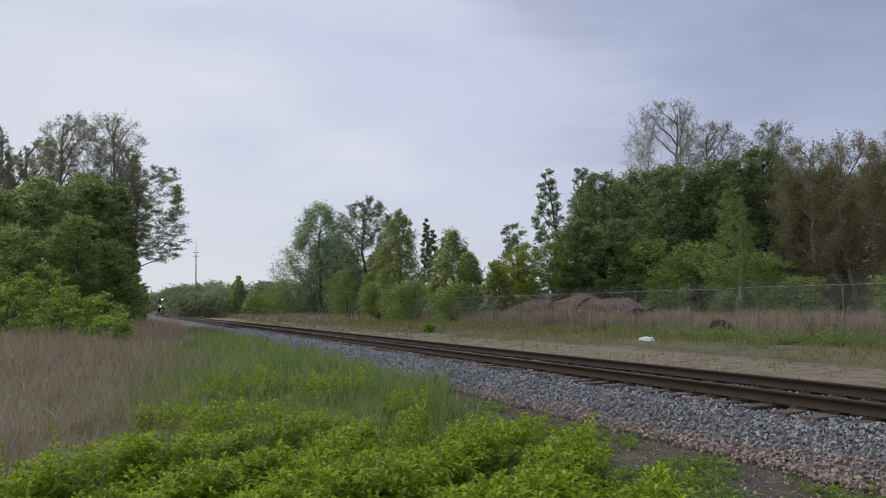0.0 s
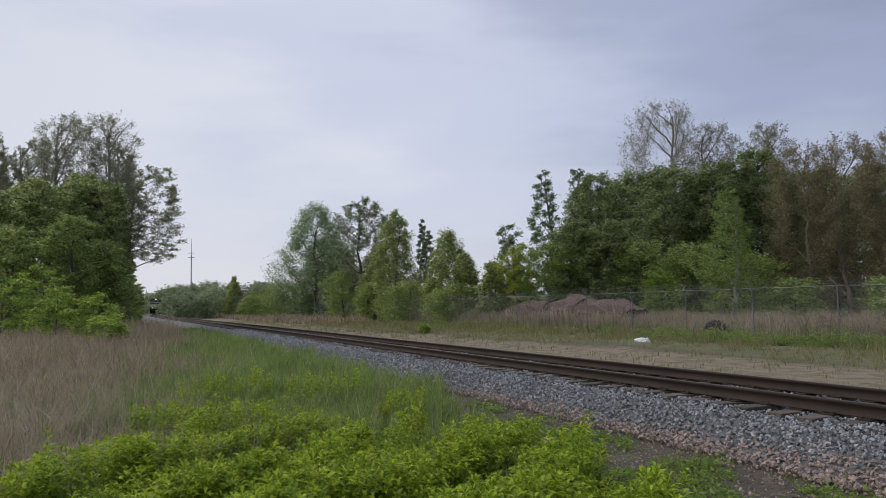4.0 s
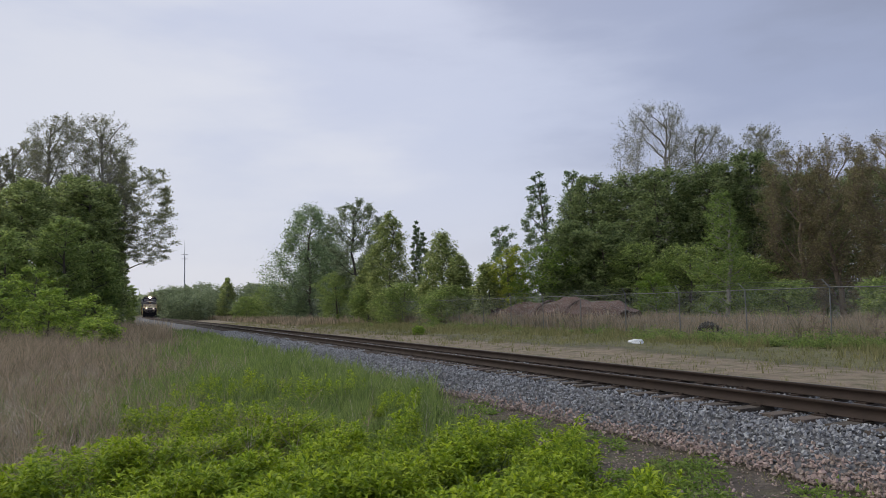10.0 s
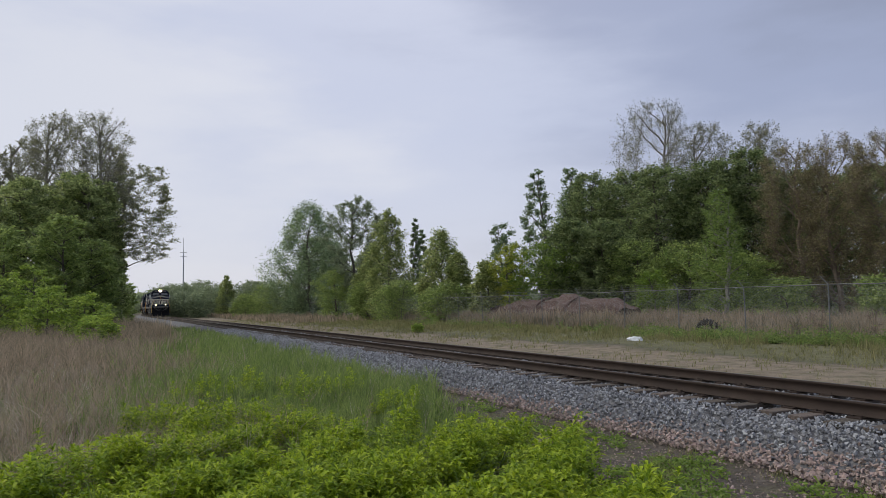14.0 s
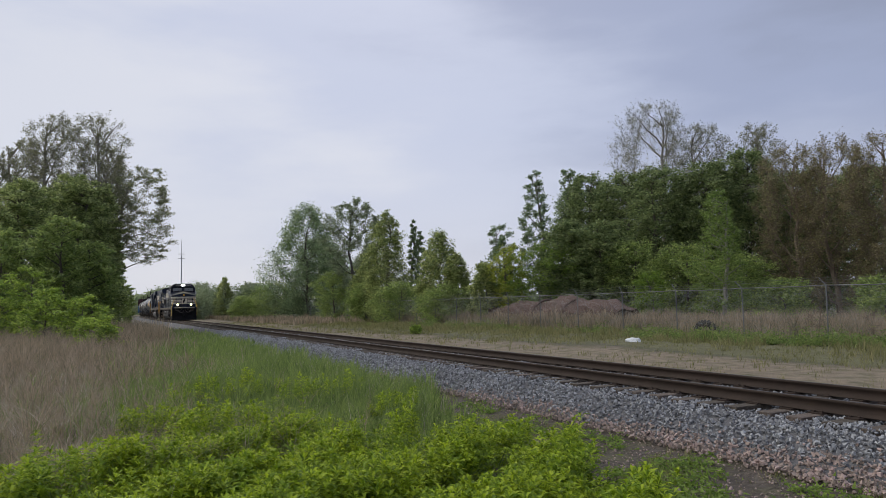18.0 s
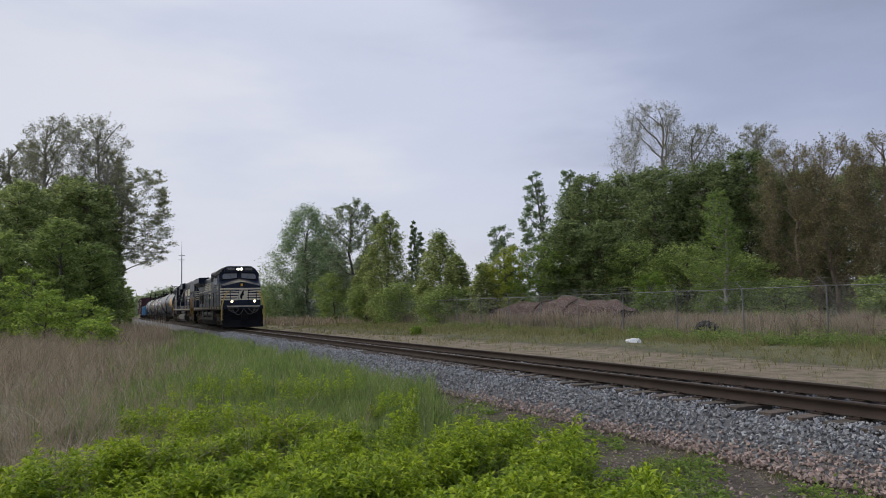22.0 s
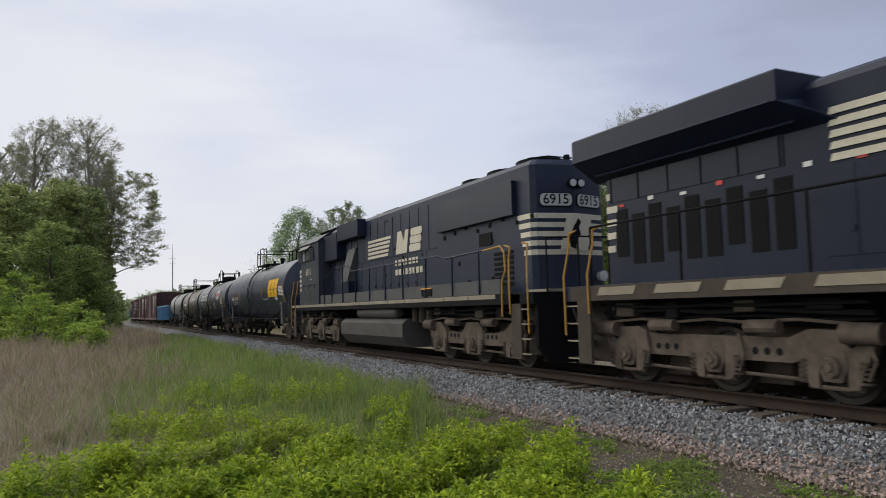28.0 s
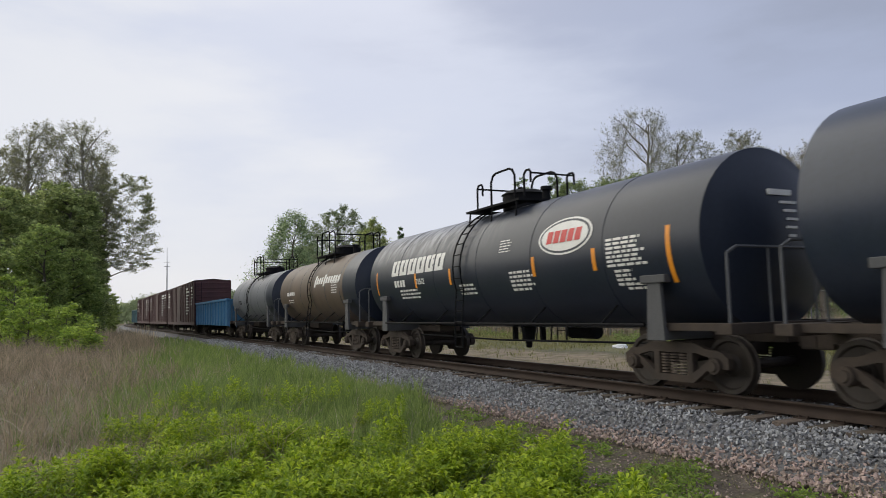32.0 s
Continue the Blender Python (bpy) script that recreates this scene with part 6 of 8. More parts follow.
def boxcar(label, u0, u1, z1, seed):
    car, uc = start_car("boxcar", label, "boxcar", u0, u1)
    h = (u1 - u0) / 2 - 0.6
    g = random.Random(seed)
    bm = bmesh.new()
    prism(bm, [(-1.48, 0.95), (1.48, 0.95), (1.48, z1 - 0.12), (0.0, z1 + 0.02), (-1.48, z1 - 0.12)], "x", -h, h)
    part("body", bm, MAROON, car)
    bm = bmesh.new()
    n = 16
    for k in range(n):
        x = -h + 2 * h * k / n
        prism(bm, [(-1.52, z1 - 0.1), (0.0, z1 + 0.05), (1.52, z1 - 0.1), (1.52, z1 - 0.06), (0.0, z1 + 0.09), (-1.52, z1 - 0.06)], "x", x + 0.02, x + 2 * h / n - 0.02)
    part("roof", bm, MAROON, car)
    for sy in (-1, 1):
        for k in range(19):
            x = -h + 0.1 + (2 * h - 0.2) * k / 18
            if abs(x) < 1.6:
                continue
            bm = bmesh.new()
            box(bm, x - 0.05, x + 0.05, min(sy * 1.478, sy * 1.53), max(sy * 1.478, sy * 1.53), 1.0, z1 - 0.15)
            part("side_post", bm, MAROON, car)
        bm = bmesh.new()
        box(bm, -1.5, 1.5, min(sy * 1.478, sy * 1.56), max(sy * 1.478, sy * 1.56), 1.1, z1 - 0.3, 0.02)
        for k in range(6):
            z = 1.3 + (z1 - 1.9) * k / 5
            box(bm, -1.4, 1.4, min(sy * 1.55, sy * 1.585), max(sy * 1.55, sy * 1.585), z, z + 0.08)
        part("sliding_door", bm, MAROON, car)
        bm = bmesh.new()
        box(bm, -h, h, min(sy * 1.36, sy * 1.5), max(sy * 1.36, sy * 1.5), 0.72, 0.949)
        part("side_sill", bm, MAROON, car)
    bm = bmesh.new()
    for blk, (x0, w, rows) in enumerate(((h - 5.2, 2.2, 9), (-h + 1.2, 1.8, 6), (h - 1.9, 1.1, 6))):
        for k in range(rows):
            z = z1 - 0.7 - 0.27 * k
            box(bm, x0, x0 + w * g.uniform(0.5, 1), -1.545, -1.532, z, z + (0.16 if k < 2 else 0.08))
    part("stencil", bm, WHITE, car, "white stencilled bars")["kind"] = "stuff"
    for s in (-1, 1):
        bm = bmesh.new()
        for k in range(9):
            z = 1.15 + (z1 - 1.5) * k / 8
            box(bm, min(s * h, s * (h + 0.05)), max(s * h, s * (h + 0.05)), -1.4, 1.4, z, z + 0.12, 0.02)
        part("end_corrugation", bm, MAROON, car)
        bm = bmesh.new()
        for k in range(9):
            z = 0.8 + 0.4 * k
            pipe(bm, [(s * (h + 0.14), -1.42, z), (s * (h + 0.14), -0.95, z)], 0.016)
        for y in (-1.42, -0.95):
            pipe(bm, [(s * (h + 0.14), y, 0.6), (s * (h + 0.14), y, z1 - 0.2)], 0.016)
        part("ladder", bm, SOOT, car)
        freight_truck(car, s * (h - 2.2))
    bm = bmesh.new()
    box(bm, -h - 0.3, h + 0.3, -0.35, 0.35, 0.7, 0.948)
    coupler(bm, h + 0.25, 1)
    coupler(bm, -h - 0.25, -1)
    part("underframe", bm, SOOT, car)
    return car, uc


# ---------------------------------------------------------------- locomotives
def loco_truck_mesh(gap, style):
    """Side frames of a three-axle truck; gap: distance between axles."""
    bm = bmesh.new()
    for s in (-1, 1):
        y0, y1 = sorted((s * 0.98, s * 1.12))
        if style == "high":
            prism(bm, [(-gap - 0.5, 0.62), (-gap - 0.5, 0.95), (-gap + 0.3, 0.98), (-gap + 0.6, 0.86), (gap - 0.6, 0.86), (gap - 0.3, 0.98), (gap + 0.5, 0.95), (gap + 0.5, 0.62), (gap - 0.35, 0.62), (gap - 0.55, 0.52), (-gap + 0.55, 0.52), (-gap + 0.35, 0.62)], "y", y0, y1)
        else:
            prism(bm, [(-gap - 0.45, 0.66), (-gap - 0.45, 0.98), (-gap + 0.1, 1.0), (-gap + 0.45, 0.78), (-0.55, 0.74), (-0.3, 1.0), (0.3, 1.0), (0.55, 0.74), (gap - 0.45, 0.78), (gap - 0.1, 1.0), (gap + 0.45, 0.98), (gap + 0.45, 0.66), (gap - 0.3, 0.6), (gap - 0.5, 0.46), (0.5, 0.46), (0.25, 0.62), (-0.25, 0.62), (-0.5, 0.46), (-gap + 0.5, 0.46), (-gap + 0.3, 0.6)], "y", y0, y1)
        for k in (-1, 0, 1):
            x = k * gap
            # tapered pedestal legs round the axle box
            for sx in (-1, 1):
                prism(bm, [(x + sx * 0.2, 0.8), (x + sx * 0.6, 0.8), (x + sx * 0.44, 0.5), (x + sx * 0.34, 0.24), (x + sx * 0.2, 0.22)][::sx], "y", y0 + 0.004, y1 - 0.004)
            prism(bm, [(x - 0.19, 0.74), (x + 0.19, 0.74), (x + 0.21, 0.5), (x + 0.12, 0.31), (x - 0.12, 0.31), (x - 0.21, 0.5)], "y", min(s * 0.95, s * 1.13), max(s * 0.95, s * 1.13))
            frustum(bm, (x, s * 1.1, 0.5), (x, s * 1.19, 0.5), 0.15, 0.13, 16)
            frustum(bm, (x, s * 1.19, 0.5), (x, s * 1.22, 0.5), 0.07, 0.06, 8)
            for q in range(6):
                c, d = 0.105 * math.cos(q * math.pi / 3), 0.105 * math.sin(q * math.pi / 3)
                frustum(bm, (x + c, s * 1.18, 0.5 + d), (x + c, s * 1.205, 0.5 + d), 0.018, 0.018, 6)
            pipe(bm, [(x - 0.36, s * 1.06, 0.23), (x + 0.36, s * 1.06, 0.23)], 0.03)
            if k < 1:
                pipe(bm, [(x + 0.36, s * 1.03, 0.33), (x + gap - 0.36, s * 1.03, 0.3)], 0.028)
        for k in (-0.5, 0.5):
            frustum(bm, (k * gap * 1.0 - 0.25, s * 1.2, 1.0), (k * gap + 0.28, s * 1.2, 1.0), 0.1, 0.1, 10)
        for sx in (-1, 1):
            frustum(bm, (sx * (gap + 0.2), s * 1.14, 0.93), (sx * (gap + 0.72), s * 1.14, 0.93), 0.14, 0.14, 12)
            pipe(bm, [(sx * (gap + 0.7), s * 1.14, 1.02), (sx * (gap - 0.4), s * 1.16, 1.1), (sx * 0.6, s * 1.16, 1.06), (0, s * 1.16, 1.1)], 0.025)
    box(bm, -gap - 0.3, gap + 0.3, -0.6, 0.6, 0.55, 1.0, 0.03)
    for k in (-1, 0, 1):
        box(bm, k * gap + 0.12, k * gap + 0.95, -0.62, 0.62, 0.14, 0.62, 0.06)
        for s in (-1, 1):
            # brake shoe hanger and cylinder
            box(bm, k * gap - 0.62, k * gap - 0.5, min(s * 0.8, s * 0.96), max(s * 0.8, s * 0.96), 0.25, 0.8, 0.02)
            pipe(bm, [(k * gap + 0.5, s * 1.14, 0.9), (k * gap + 0.62, s * 1.18, 0.6), (k * gap + 0.48, s * 1.12, 0.36)], 0.022)
    return bm


def loco_springs_mesh(gap):
    bm = bmesh.new()
    for s in (-1, 1):
        for k in (-1, 0, 1):
            for sx in (-0.42, 0.42):
                for j in range(5):
                    z = 0.3 + 0.062 * j
                    frustum(bm, (k * gap + sx, s * 1.06, z), (k * gap + sx, s * 1.06, z + 0.034), 0.085, 0.085, 10)
    return bm


def hole_shade_mesh(gap):
    """Dark discs on the side frames, painted as the shade inside their openings."""
    bm = bmesh.new()
    for s in (-1, 1):
        for sx in (-1, 1):
            for k in range(3):
                x = sx * (0.5 * gap + (k - 1) * 0.2)
                frustum(bm, (x, s * 1.08, 0.66), (x, s * 1.123, 0.66), 0.055, 0.055, 10)
            frustum(bm, (sx * (gap + 0.28), s * 1.08, 0.8), (sx * (gap + 0.28), s * 1.123, 0.8), 0.06, 0.06, 10)
    return bm


HOLE_SHADE_DISCS = make_shared(hole_shade_mesh(1.93), "frame_holes", SOOT)
LOCO_TRUCKS = {s: (make_shared(loco_truck_mesh(1.93, s), "truck", DUST), make_shared(loco_springs_mesh(1.93), "spring_nest", DARK_DUST)) for s in ("high", "arched")}


def loco_truck(car, x, style):
    a, b = LOCO_TRUCKS[style]
    tr = new("truck", a)
    tr.parent, tr.matrix_basis = car, Matrix.Translation((x, 0, 0))
    sp = new("spring_nest", b)
    sp.parent = tr
    sp["kind"] = "stuff"
    holes = new("frame_holes", HOLE_SHADE_DISCS)
    holes.parent = tr
    holes["kind"] = "stuff"
    for k in (-1.93, 0, 1.93):
        add_wheelset("loco", tr, k, 0.5)


def step_well(car, x, s, deck, irons=True):
    """Corner steps: a side plate, open treads with yellow edges towards the end, bent grab irons. s: 1 at the front end."""
    for sy in (-1, 1):
        lo, hi = (x - 0.36, x + 0.02) if s > 0 else (x - 0.02, x + 0.36)
        ta, tb = (x + 0.02, x + 0.36) if s > 0 else (x - 0.36, x - 0.02)
        bm = bmesh.new()
        box(bm, lo, hi, min(sy * 1.44, sy * 1.5), max(sy * 1.44, sy * 1.5), 0.3, deck - 0.02, 0.01)
        box(bm, x - 0.36, x + 0.36, min(sy * 1.03, sy * 1.07), max(sy * 1.03, sy * 1.07), 0.32, deck - 0.02)
        well = part("step_well", bm, DARK_DUST, car)
        for k in range(4):
            z = 0.36 + (deck - 0.42) * k / 4
            bm = bmesh.new()
            box(bm, ta, tb, min(sy * 1.1, sy * 1.47), max(sy * 1.1, sy * 1.47), z, z + 0.03)
            st = part("step", bm, DARK_DUST, well)
            bm = bmesh.new()
            box(bm, ta, tb, min(sy * 1.472, sy * 1.49), max(sy * 1.472, sy * 1.49), z + 0.006, z + 0.032)
            part("step_edge", bm, SILL, well, "worn pale step edge")
        for dx, zb in ((-0.36, 1.2), (0.36, 0.8)) if irons else ():
            bm = bmesh.new()
            dx = dx * s
            pipe(bm, [(x + dx, sy * 1.52, zb), (x + dx, sy * 1.53, deck + 0.2), (x + dx - s * 0.1, sy * 1.46, deck + 0.75), (x + dx - s * 0.08, sy * 1.44, deck + 1.0), (x + dx - s * 0.3, sy * 1.44, deck + 1.05)], 0.02, 8)
            part("grab_iron", bm, YELLOW, car, "yellow grab iron")


def handrail(car, pts, deck, posts, mt):
    for sy in (-1, 1):
        bm = bmesh.new()
        pipe(bm, [(x, sy * 1.46, z) for x, z in pts], 0.02, 6)
        part("handrail", bm, mt, car)
        for x in posts:
            z = np.interp(x, [p[0] for p in sorted(pts)], [p[1] for p in sorted(pts)])
            bm = bmesh.new()
            pipe(bm, [(x, sy * 1.47, deck - 0.1), (x, sy * 1.46, float(z))], 0.022, 6)
            part("handrail_post", bm, mt, car)


def side_bar(bm, x0, x1, y, z0, z1, slant=0.0):
    """A thin painted bar on the near side."""
    o = slant * (z1 - z0)
    prism(bm, [(x0, z0), (x1, z0), (x1 + o, z1), (x0 + o, z1)], "y", y - 0.006, y + 0.004)


def slant_block(bm, x, y, z, w, h):
    """A leaning block with a wedge cut into its top."""
    prism(bm, [(x, z), (x + 0.92 * w, z), (x + 1.1 * w, z + h), (x + 0.84 * w, z + h), (x + 0.7 * w, z + 0.5 * h), (x + 0.5 * w, z + h), (x + 0.18 * w, z + h)], "y", y - 0.006, y + 0.004)


def round_block(bm, x, y, z, w, h):
    """A leaning rounded block in three layers."""
    for k in range(3):
        a, b = z + h * 0.34 * k, z + h * (0.34 * k + 0.31)
        o = 0.07 * w * k
        prism(bm, [(x + o + 0.04 * w, a), (x + o + 0.9 * w, a), (x + o + 1.0 * w, a + 0.1 * h), (x + o + 0.97 * w, b), (x + o + 0.1 * w, b), (x + o, b - 0.1 * h)], "y", y - 0.006, y + 0.004)


def road_emblem(car, xa, xb, y, z0, z1, solid=0.62):
    """Five cream stripes that end in two slanted block shapes, and two rows of blocks below."""
    n, w = 5, xb - xa
    h = (z1 - z0) / (2 * n - 1)
    bm = bmesh.new()
    for k in range(n):
        z = z0 + 2 * k * h
        side_bar(bm, xa, xa + w * (solid - 0.04) + 0.35 * (z - z0), y, z, z + h * 1.25, 0.35)
    pieces("emblem_stripe", bm, CREAM, car, "cream stripe")
    bm = bmesh.new()
    a = xa + w * solid + 0.06
    q = (xb - a)
    h = z1 - z0
    slant_block(bm, a, y, z0, q * 0.44, h)
    round_block(bm, a + q * 0.5, y, z0, q * 0.42, h)
    pieces("emblem_block", bm, CREAM, car, "slanted cream block")
    return a


def word_blocks(car, x0, x1, y, z0, h, rows):
    bm = bmesh.new()
    for i, n in enumerate(rows):
        w = (x1 - x0) / 8.6
        for k in range(n):
            a = x0 + k * w * 1.08
            z = z0 - i * h * 1.35
            side_bar(bm, a, a + w * (0.74 if (k + i) % 3 else 0.5), y, z, z + h * 0.82, 0.0)
    pieces("name_block", bm, CREAM, car, "small cream block")


def sill_dashes(car, x0, x1, z0, z1, step, fill, mt):
    x = x0
    while x < x1:
        bm = bmesh.new()
        side_bar(bm, x, min(x1, x + step * fill), -1.509, z0, z1, 0.6 if fill < 0.9 else 0.0)
        part("sill_marking", bm, mt, car)
        x += step


def horse_panel(car, m):
    """Cream panel with a plain dark figure on it, in the plane of m."""
    bm = bmesh.new()
    prism(bm, [(-0.42, -0.36), (0.3, -0.36), (0.42, 0.36), (-0.24, 0.36)], "z", 0.0, 0.012)
    bmesh.ops.transform(bm, matrix=m, verts=bm.verts)
    part("emblem_panel", bm, CREAM, car, "cream emblem panel")
    bm = bmesh.new()
    prism(bm, [(-0.16, -0.3), (-0.02, -0.34), (0.0, -0.12), (0.12, -0.02), (0.07, 0.14), (0.13, 0.26), (0.07, 0.34), (-0.03, 0.2), (-0.12, 0.05), (-0.2, -0.12)], "z", 0.013, 0.022)
    bmesh.ops.transform(bm, matrix=m, verts=bm.verts)
    part("emblem_figure", bm, SOOT, car, "plain dark figure")


def under_gear(car, xa, xb, g):
    """Pipes, boxes and cables between the trucks and the deck, black to stand for the shade there."""
    for sy in (-1, 1):
        bm = bmesh.new()
        for k in range(3):
            z = 1.12 + 0.1 * k
            pts = [(xa + (xb - xa) * i / 6, sy * (1.1 + 0.08 * k), z + g.uniform(-0.04, 0.04)) for i in range(7)]
            pipe(bm, pts, 0.026 + 0.012 * (k == 1), 6)
        pieces("brake_pipe", bm, SOOT, car)
        # added black box that fills the shaded space above the truck
        bm = bmesh.new()
        box(bm, xa, xb, min(sy * 0.55, sy * 0.9), max(sy * 0.55, sy * 0.9), 1.0, 1.4, 0.02)
        part("bolster_housing", bm, SOOT, car)
        for k in range(4):
            bm = bmesh.new()
            x = xa + (xb - xa) * (k + 0.5) / 4 + g.uniform(-0.2, 0.2)
            w = g.uniform(0.12, 0.3)
            box(bm, x - w, x + w, min(sy * 0.95, sy * 1.25), max(sy * 0.95, sy * 1.25), 1.15 + g.uniform(-0.05, 0.08), 1.38, 0.03)
            part("junction_box", bm, SOOT if k % 2 else DARK_DUST, car)


def air_tank(car, x0, x1, y, z, r, mt):
    bm = bmesh.new()
    lathe_x(bm, [(x0, 0.0), (x0 + 0.03, r * 0.6), (x0 + 0.12, r), (x1 - 0.12, r), (x1 - 0.03, r * 0.6), (x1, 0.0)], y, z, 20)
    part("air_reservoir", bm, mt, car, "dusty air reservoir", True)


def lead_locomotive():
    u0, u1, uc = -0.75, 19.95, 9.6
    car = tagged(new("locomotive"), "black diesel locomotive with cream stripes, wide cab and lit headlights", "locomotive", "train")
    X = lambda u: uc - u
    deck = 1.7
    bm = bmesh.new()
    box(bm, X(19.45), X(-0.1), -1.5, 1.5, 1.42, deck, 0.02)
    part("deck", bm, NS_BLACK, car)
    for sy in (-1, 1):
        bm = bmesh.new()
        box(bm, X(19.2), X(0.75), min(sy * 1.5, sy * 1.503), max(sy * 1.5, sy * 1.503), 1.43, 1.69)
        part("side_sill", bm, DARK_DUST, car, "dusty brown side sill")
    bm = bmesh.new()
    box(bm, X(18.5), X(1.0), -0.5, 0.5, 0.9, 1.42)
    coupler(bm, X(-0.25), 1)
    coupler(bm, X(19.4), -1)
    part("underframe", bm, SOOT, car)
    # wide nose with sloping top
    bm = bmesh.new()
    V = lambda x, y, z: bm.verts.new((x, y, z))
    a = [V(X(0.55), -1.36, 1.7), V(X(0.55), 1.36, 1.7), V(X(0.55), 1.36, 3.2), V(X(0.62), 0.0, 3.52), V(X(0.55), -1.36, 3.2)]
    b = [V(X(0.85), -1.48, 1.7), V(X(0.85), 1.48, 1.7), V(X(0.85), 1.48, 3.3), V(X(1.7), 0.0, 3.82), V(X(0.85), -1.48, 3.3)]
    c = [V(X(1.7), -1.48, 1.7), V(X(1.7), 1.48, 1.7), V(X(1.7), 1.48, 3.62), V(X(1.72), 0.0, 3.82), V(X(1.7), -1.48, 3.62)]
    bm.faces.new((a[0], a[1], a[2], a[3], a[4]))
    bm.faces.new((a[0], a[4], b[4], b[0]))
    bm.faces.new((a[1], b[1], b[2], a[2]))
    bm.faces.new((a[4], a[3], b[3], b[4]))
    bm.faces.new((a[3], a[2], b[2], b[3]))
    bm.faces.new((b[0], b[4], c[4], c[0]))
    bm.faces.new((b[1], c[1], c[2], b[2]))
    bm.faces.new((b[4], b[3], c[4]))
    bm.faces.new((b[3], b[2], c[2]))
    bm.faces.new((b[3], c[2], c[1], c[0], c[4]))
    part("nose", bm, NS_BLACK, car)
    for sy in (-1, 1):
        bm = bmesh.new()
        q = [Vector(p) for p in ((X(0.57), sy * 1.33, 3.215), (X(0.64), sy * 0.03, 3.525), (X(1.68), sy * 0.03, 3.822), (X(0.87), sy * 1.45, 3.315))]
        nrm = (q[1] - q[0]).cross(q[3] - q[0]).normalized()
        nrm = nrm if nrm.z > 0 else -nrm
        va, vb = [bm.verts.new(p + nrm * 0.002) for p in q], [bm.verts.new(p + nrm * 0.012) for p in q]
        bm.faces.new(va[::-1]), bm.faces.new(vb)
        for i in range(4):
            bm.faces.new((va[i], va[(i + 1) % 4], vb[(i + 1) % 4], vb[i]))
        part("nose_top", bm, LOWER_GREY, car, "dusty grey sloping nose top")
    for sy in (-1, 1):
        for za, zb, ua, ub in ((1.8, 3.2, 4.62, 3.35), (1.8, 2.55, 3.25, 1.85)):
            bm = bmesh.new()
            y0, y1 = min(sy * 1.501, sy * 1.508), max(sy * 1.501, sy * 1.508)
            box(bm, X(ua), X(ub), y0, y1, zb, zb + 0.02)
            box(bm, X(ua), X(ua) + 0.02, y0, y1, za, zb)
            box(bm, X(ub) - 0.02, X(ub), y0, y1, za, zb)
            pieces("panel_seam", bm, SOOT, car)
        for q in range(2):
            bm = bmesh.new()
            for k in range(7):
                box(bm, X(4.45) + 0.5 * q, X(4.45) + 0.5 * q + 0.34, min(sy * 1.5, sy * 1.514), max(sy * 1.5, sy * 1.514), 1.95 + 0.06 * k, 1.985 + 0.06 * k)
            pieces("louvre", bm, HOOD_BLACK, car)
        bm = bmesh.new()
        pipe(bm, [(X(4.9), sy * 1.56, 2.78), (X(2.9), sy * 1.56, 2.78)], 0.016, 6)
        part("cab_grab_rail", bm, SOOT, car)
    # cab
    bm = bmesh.new()
    prism(bm, [(-1.5, 1.7), (1.5, 1.7), (1.5, 4.1), (1.22, 4.52), (0.9, 4.73), (-0.9, 4.73), (-1.22, 4.52), (-1.5, 4.1)], "x", X(4.7), X(1.72))
    cab = part("cab", bm, NS_BLACK, car)
    bm = bmesh.new()
    prism(bm, [(-1.12, 4.34), (1.12, 4.34), (1.12, 4.62), (0.9, 4.77), (-0.9, 4.77), (-1.12, 4.62)], "x", X(1.75), X(1.5))
    part("headlight_hood", bm, NS_BLACK, cab)
    bm = bmesh.new()
    prism(bm, [(-1.52, 4.09), (-1.23, 4.53), (-0.91, 4.74), (0.91, 4.74), (1.23, 4.53), (1.52, 4.09), (1.54, 4.12), (1.24, 4.57), (0.91, 4.78), (-0.91, 4.78), (-1.24, 4.57), (-1.54, 4.12)], "x", X(4.75), X(1.64))
    part("cab_roof", bm, SOOT, cab)
    for sy in (-1, 1):
        bm = bmesh.new()
        prism(bm, [(sy * 0.11, 3.8), (sy * 1.3, 3.68), (sy * 1.33, 4.02), (sy * 1.2, 4.26), (sy * 0.11, 4.28)], "x", X(1.72), X(1.695))
        shield = part("windshield", bm, SOOT, cab, "black windshield frame")
        bm = bmesh.new()
        prism(bm, [(sy * 0.17, 3.86), (sy * 1.24, 3.77), (sy * 1.27, 4.02), (sy * 1.17, 4.2), (sy * 0.17, 4.22)], "x", X(1.7), X(1.688))
        part("pane", bm, SHIELD, shield, "windshield pane with the sky's reflection painted in grey")
        bm = bmesh.new()
        pipe(bm, [(X(1.66), sy * 0.5, 3.78), (X(1.67), sy * 0.75, 4.12)], 0.012)
        part("wiper", bm, SOOT, cab)
        bm = bmesh.new()
        box(bm, X(3.98), X(2.75), min(sy * 1.498, sy * 1.515), max(sy * 1.498, sy * 1.515), 3.35, 3.95, 0.006)
        win = part("side_window", bm, SOOT, cab, "dark framed side window")
        for k, m in ((0, PALE_GLASS), (1, GLASS), (2, GLASS)):
            bm = bmesh.new()
            box(bm, X(3.93) + 0.4 * k, X(3.93) + 0.4 * k + 0.34, min(sy * 1.514, sy * 1.522), max(sy * 1.514, sy * 1.522), 3.4, 3.9)
            part("pane", bm, m, win)
        bm = bmesh.new()
        prism(bm, [(X(4.05), 3.99), (X(2.7), 3.99), (X(2.7), 4.03), (X(4.05), 4.03)], "y", min(sy * 1.5, sy * 1.72), max(sy * 1.5, sy * 1.72))
        part("sun_visor", bm, HOOD_BLACK, cab)
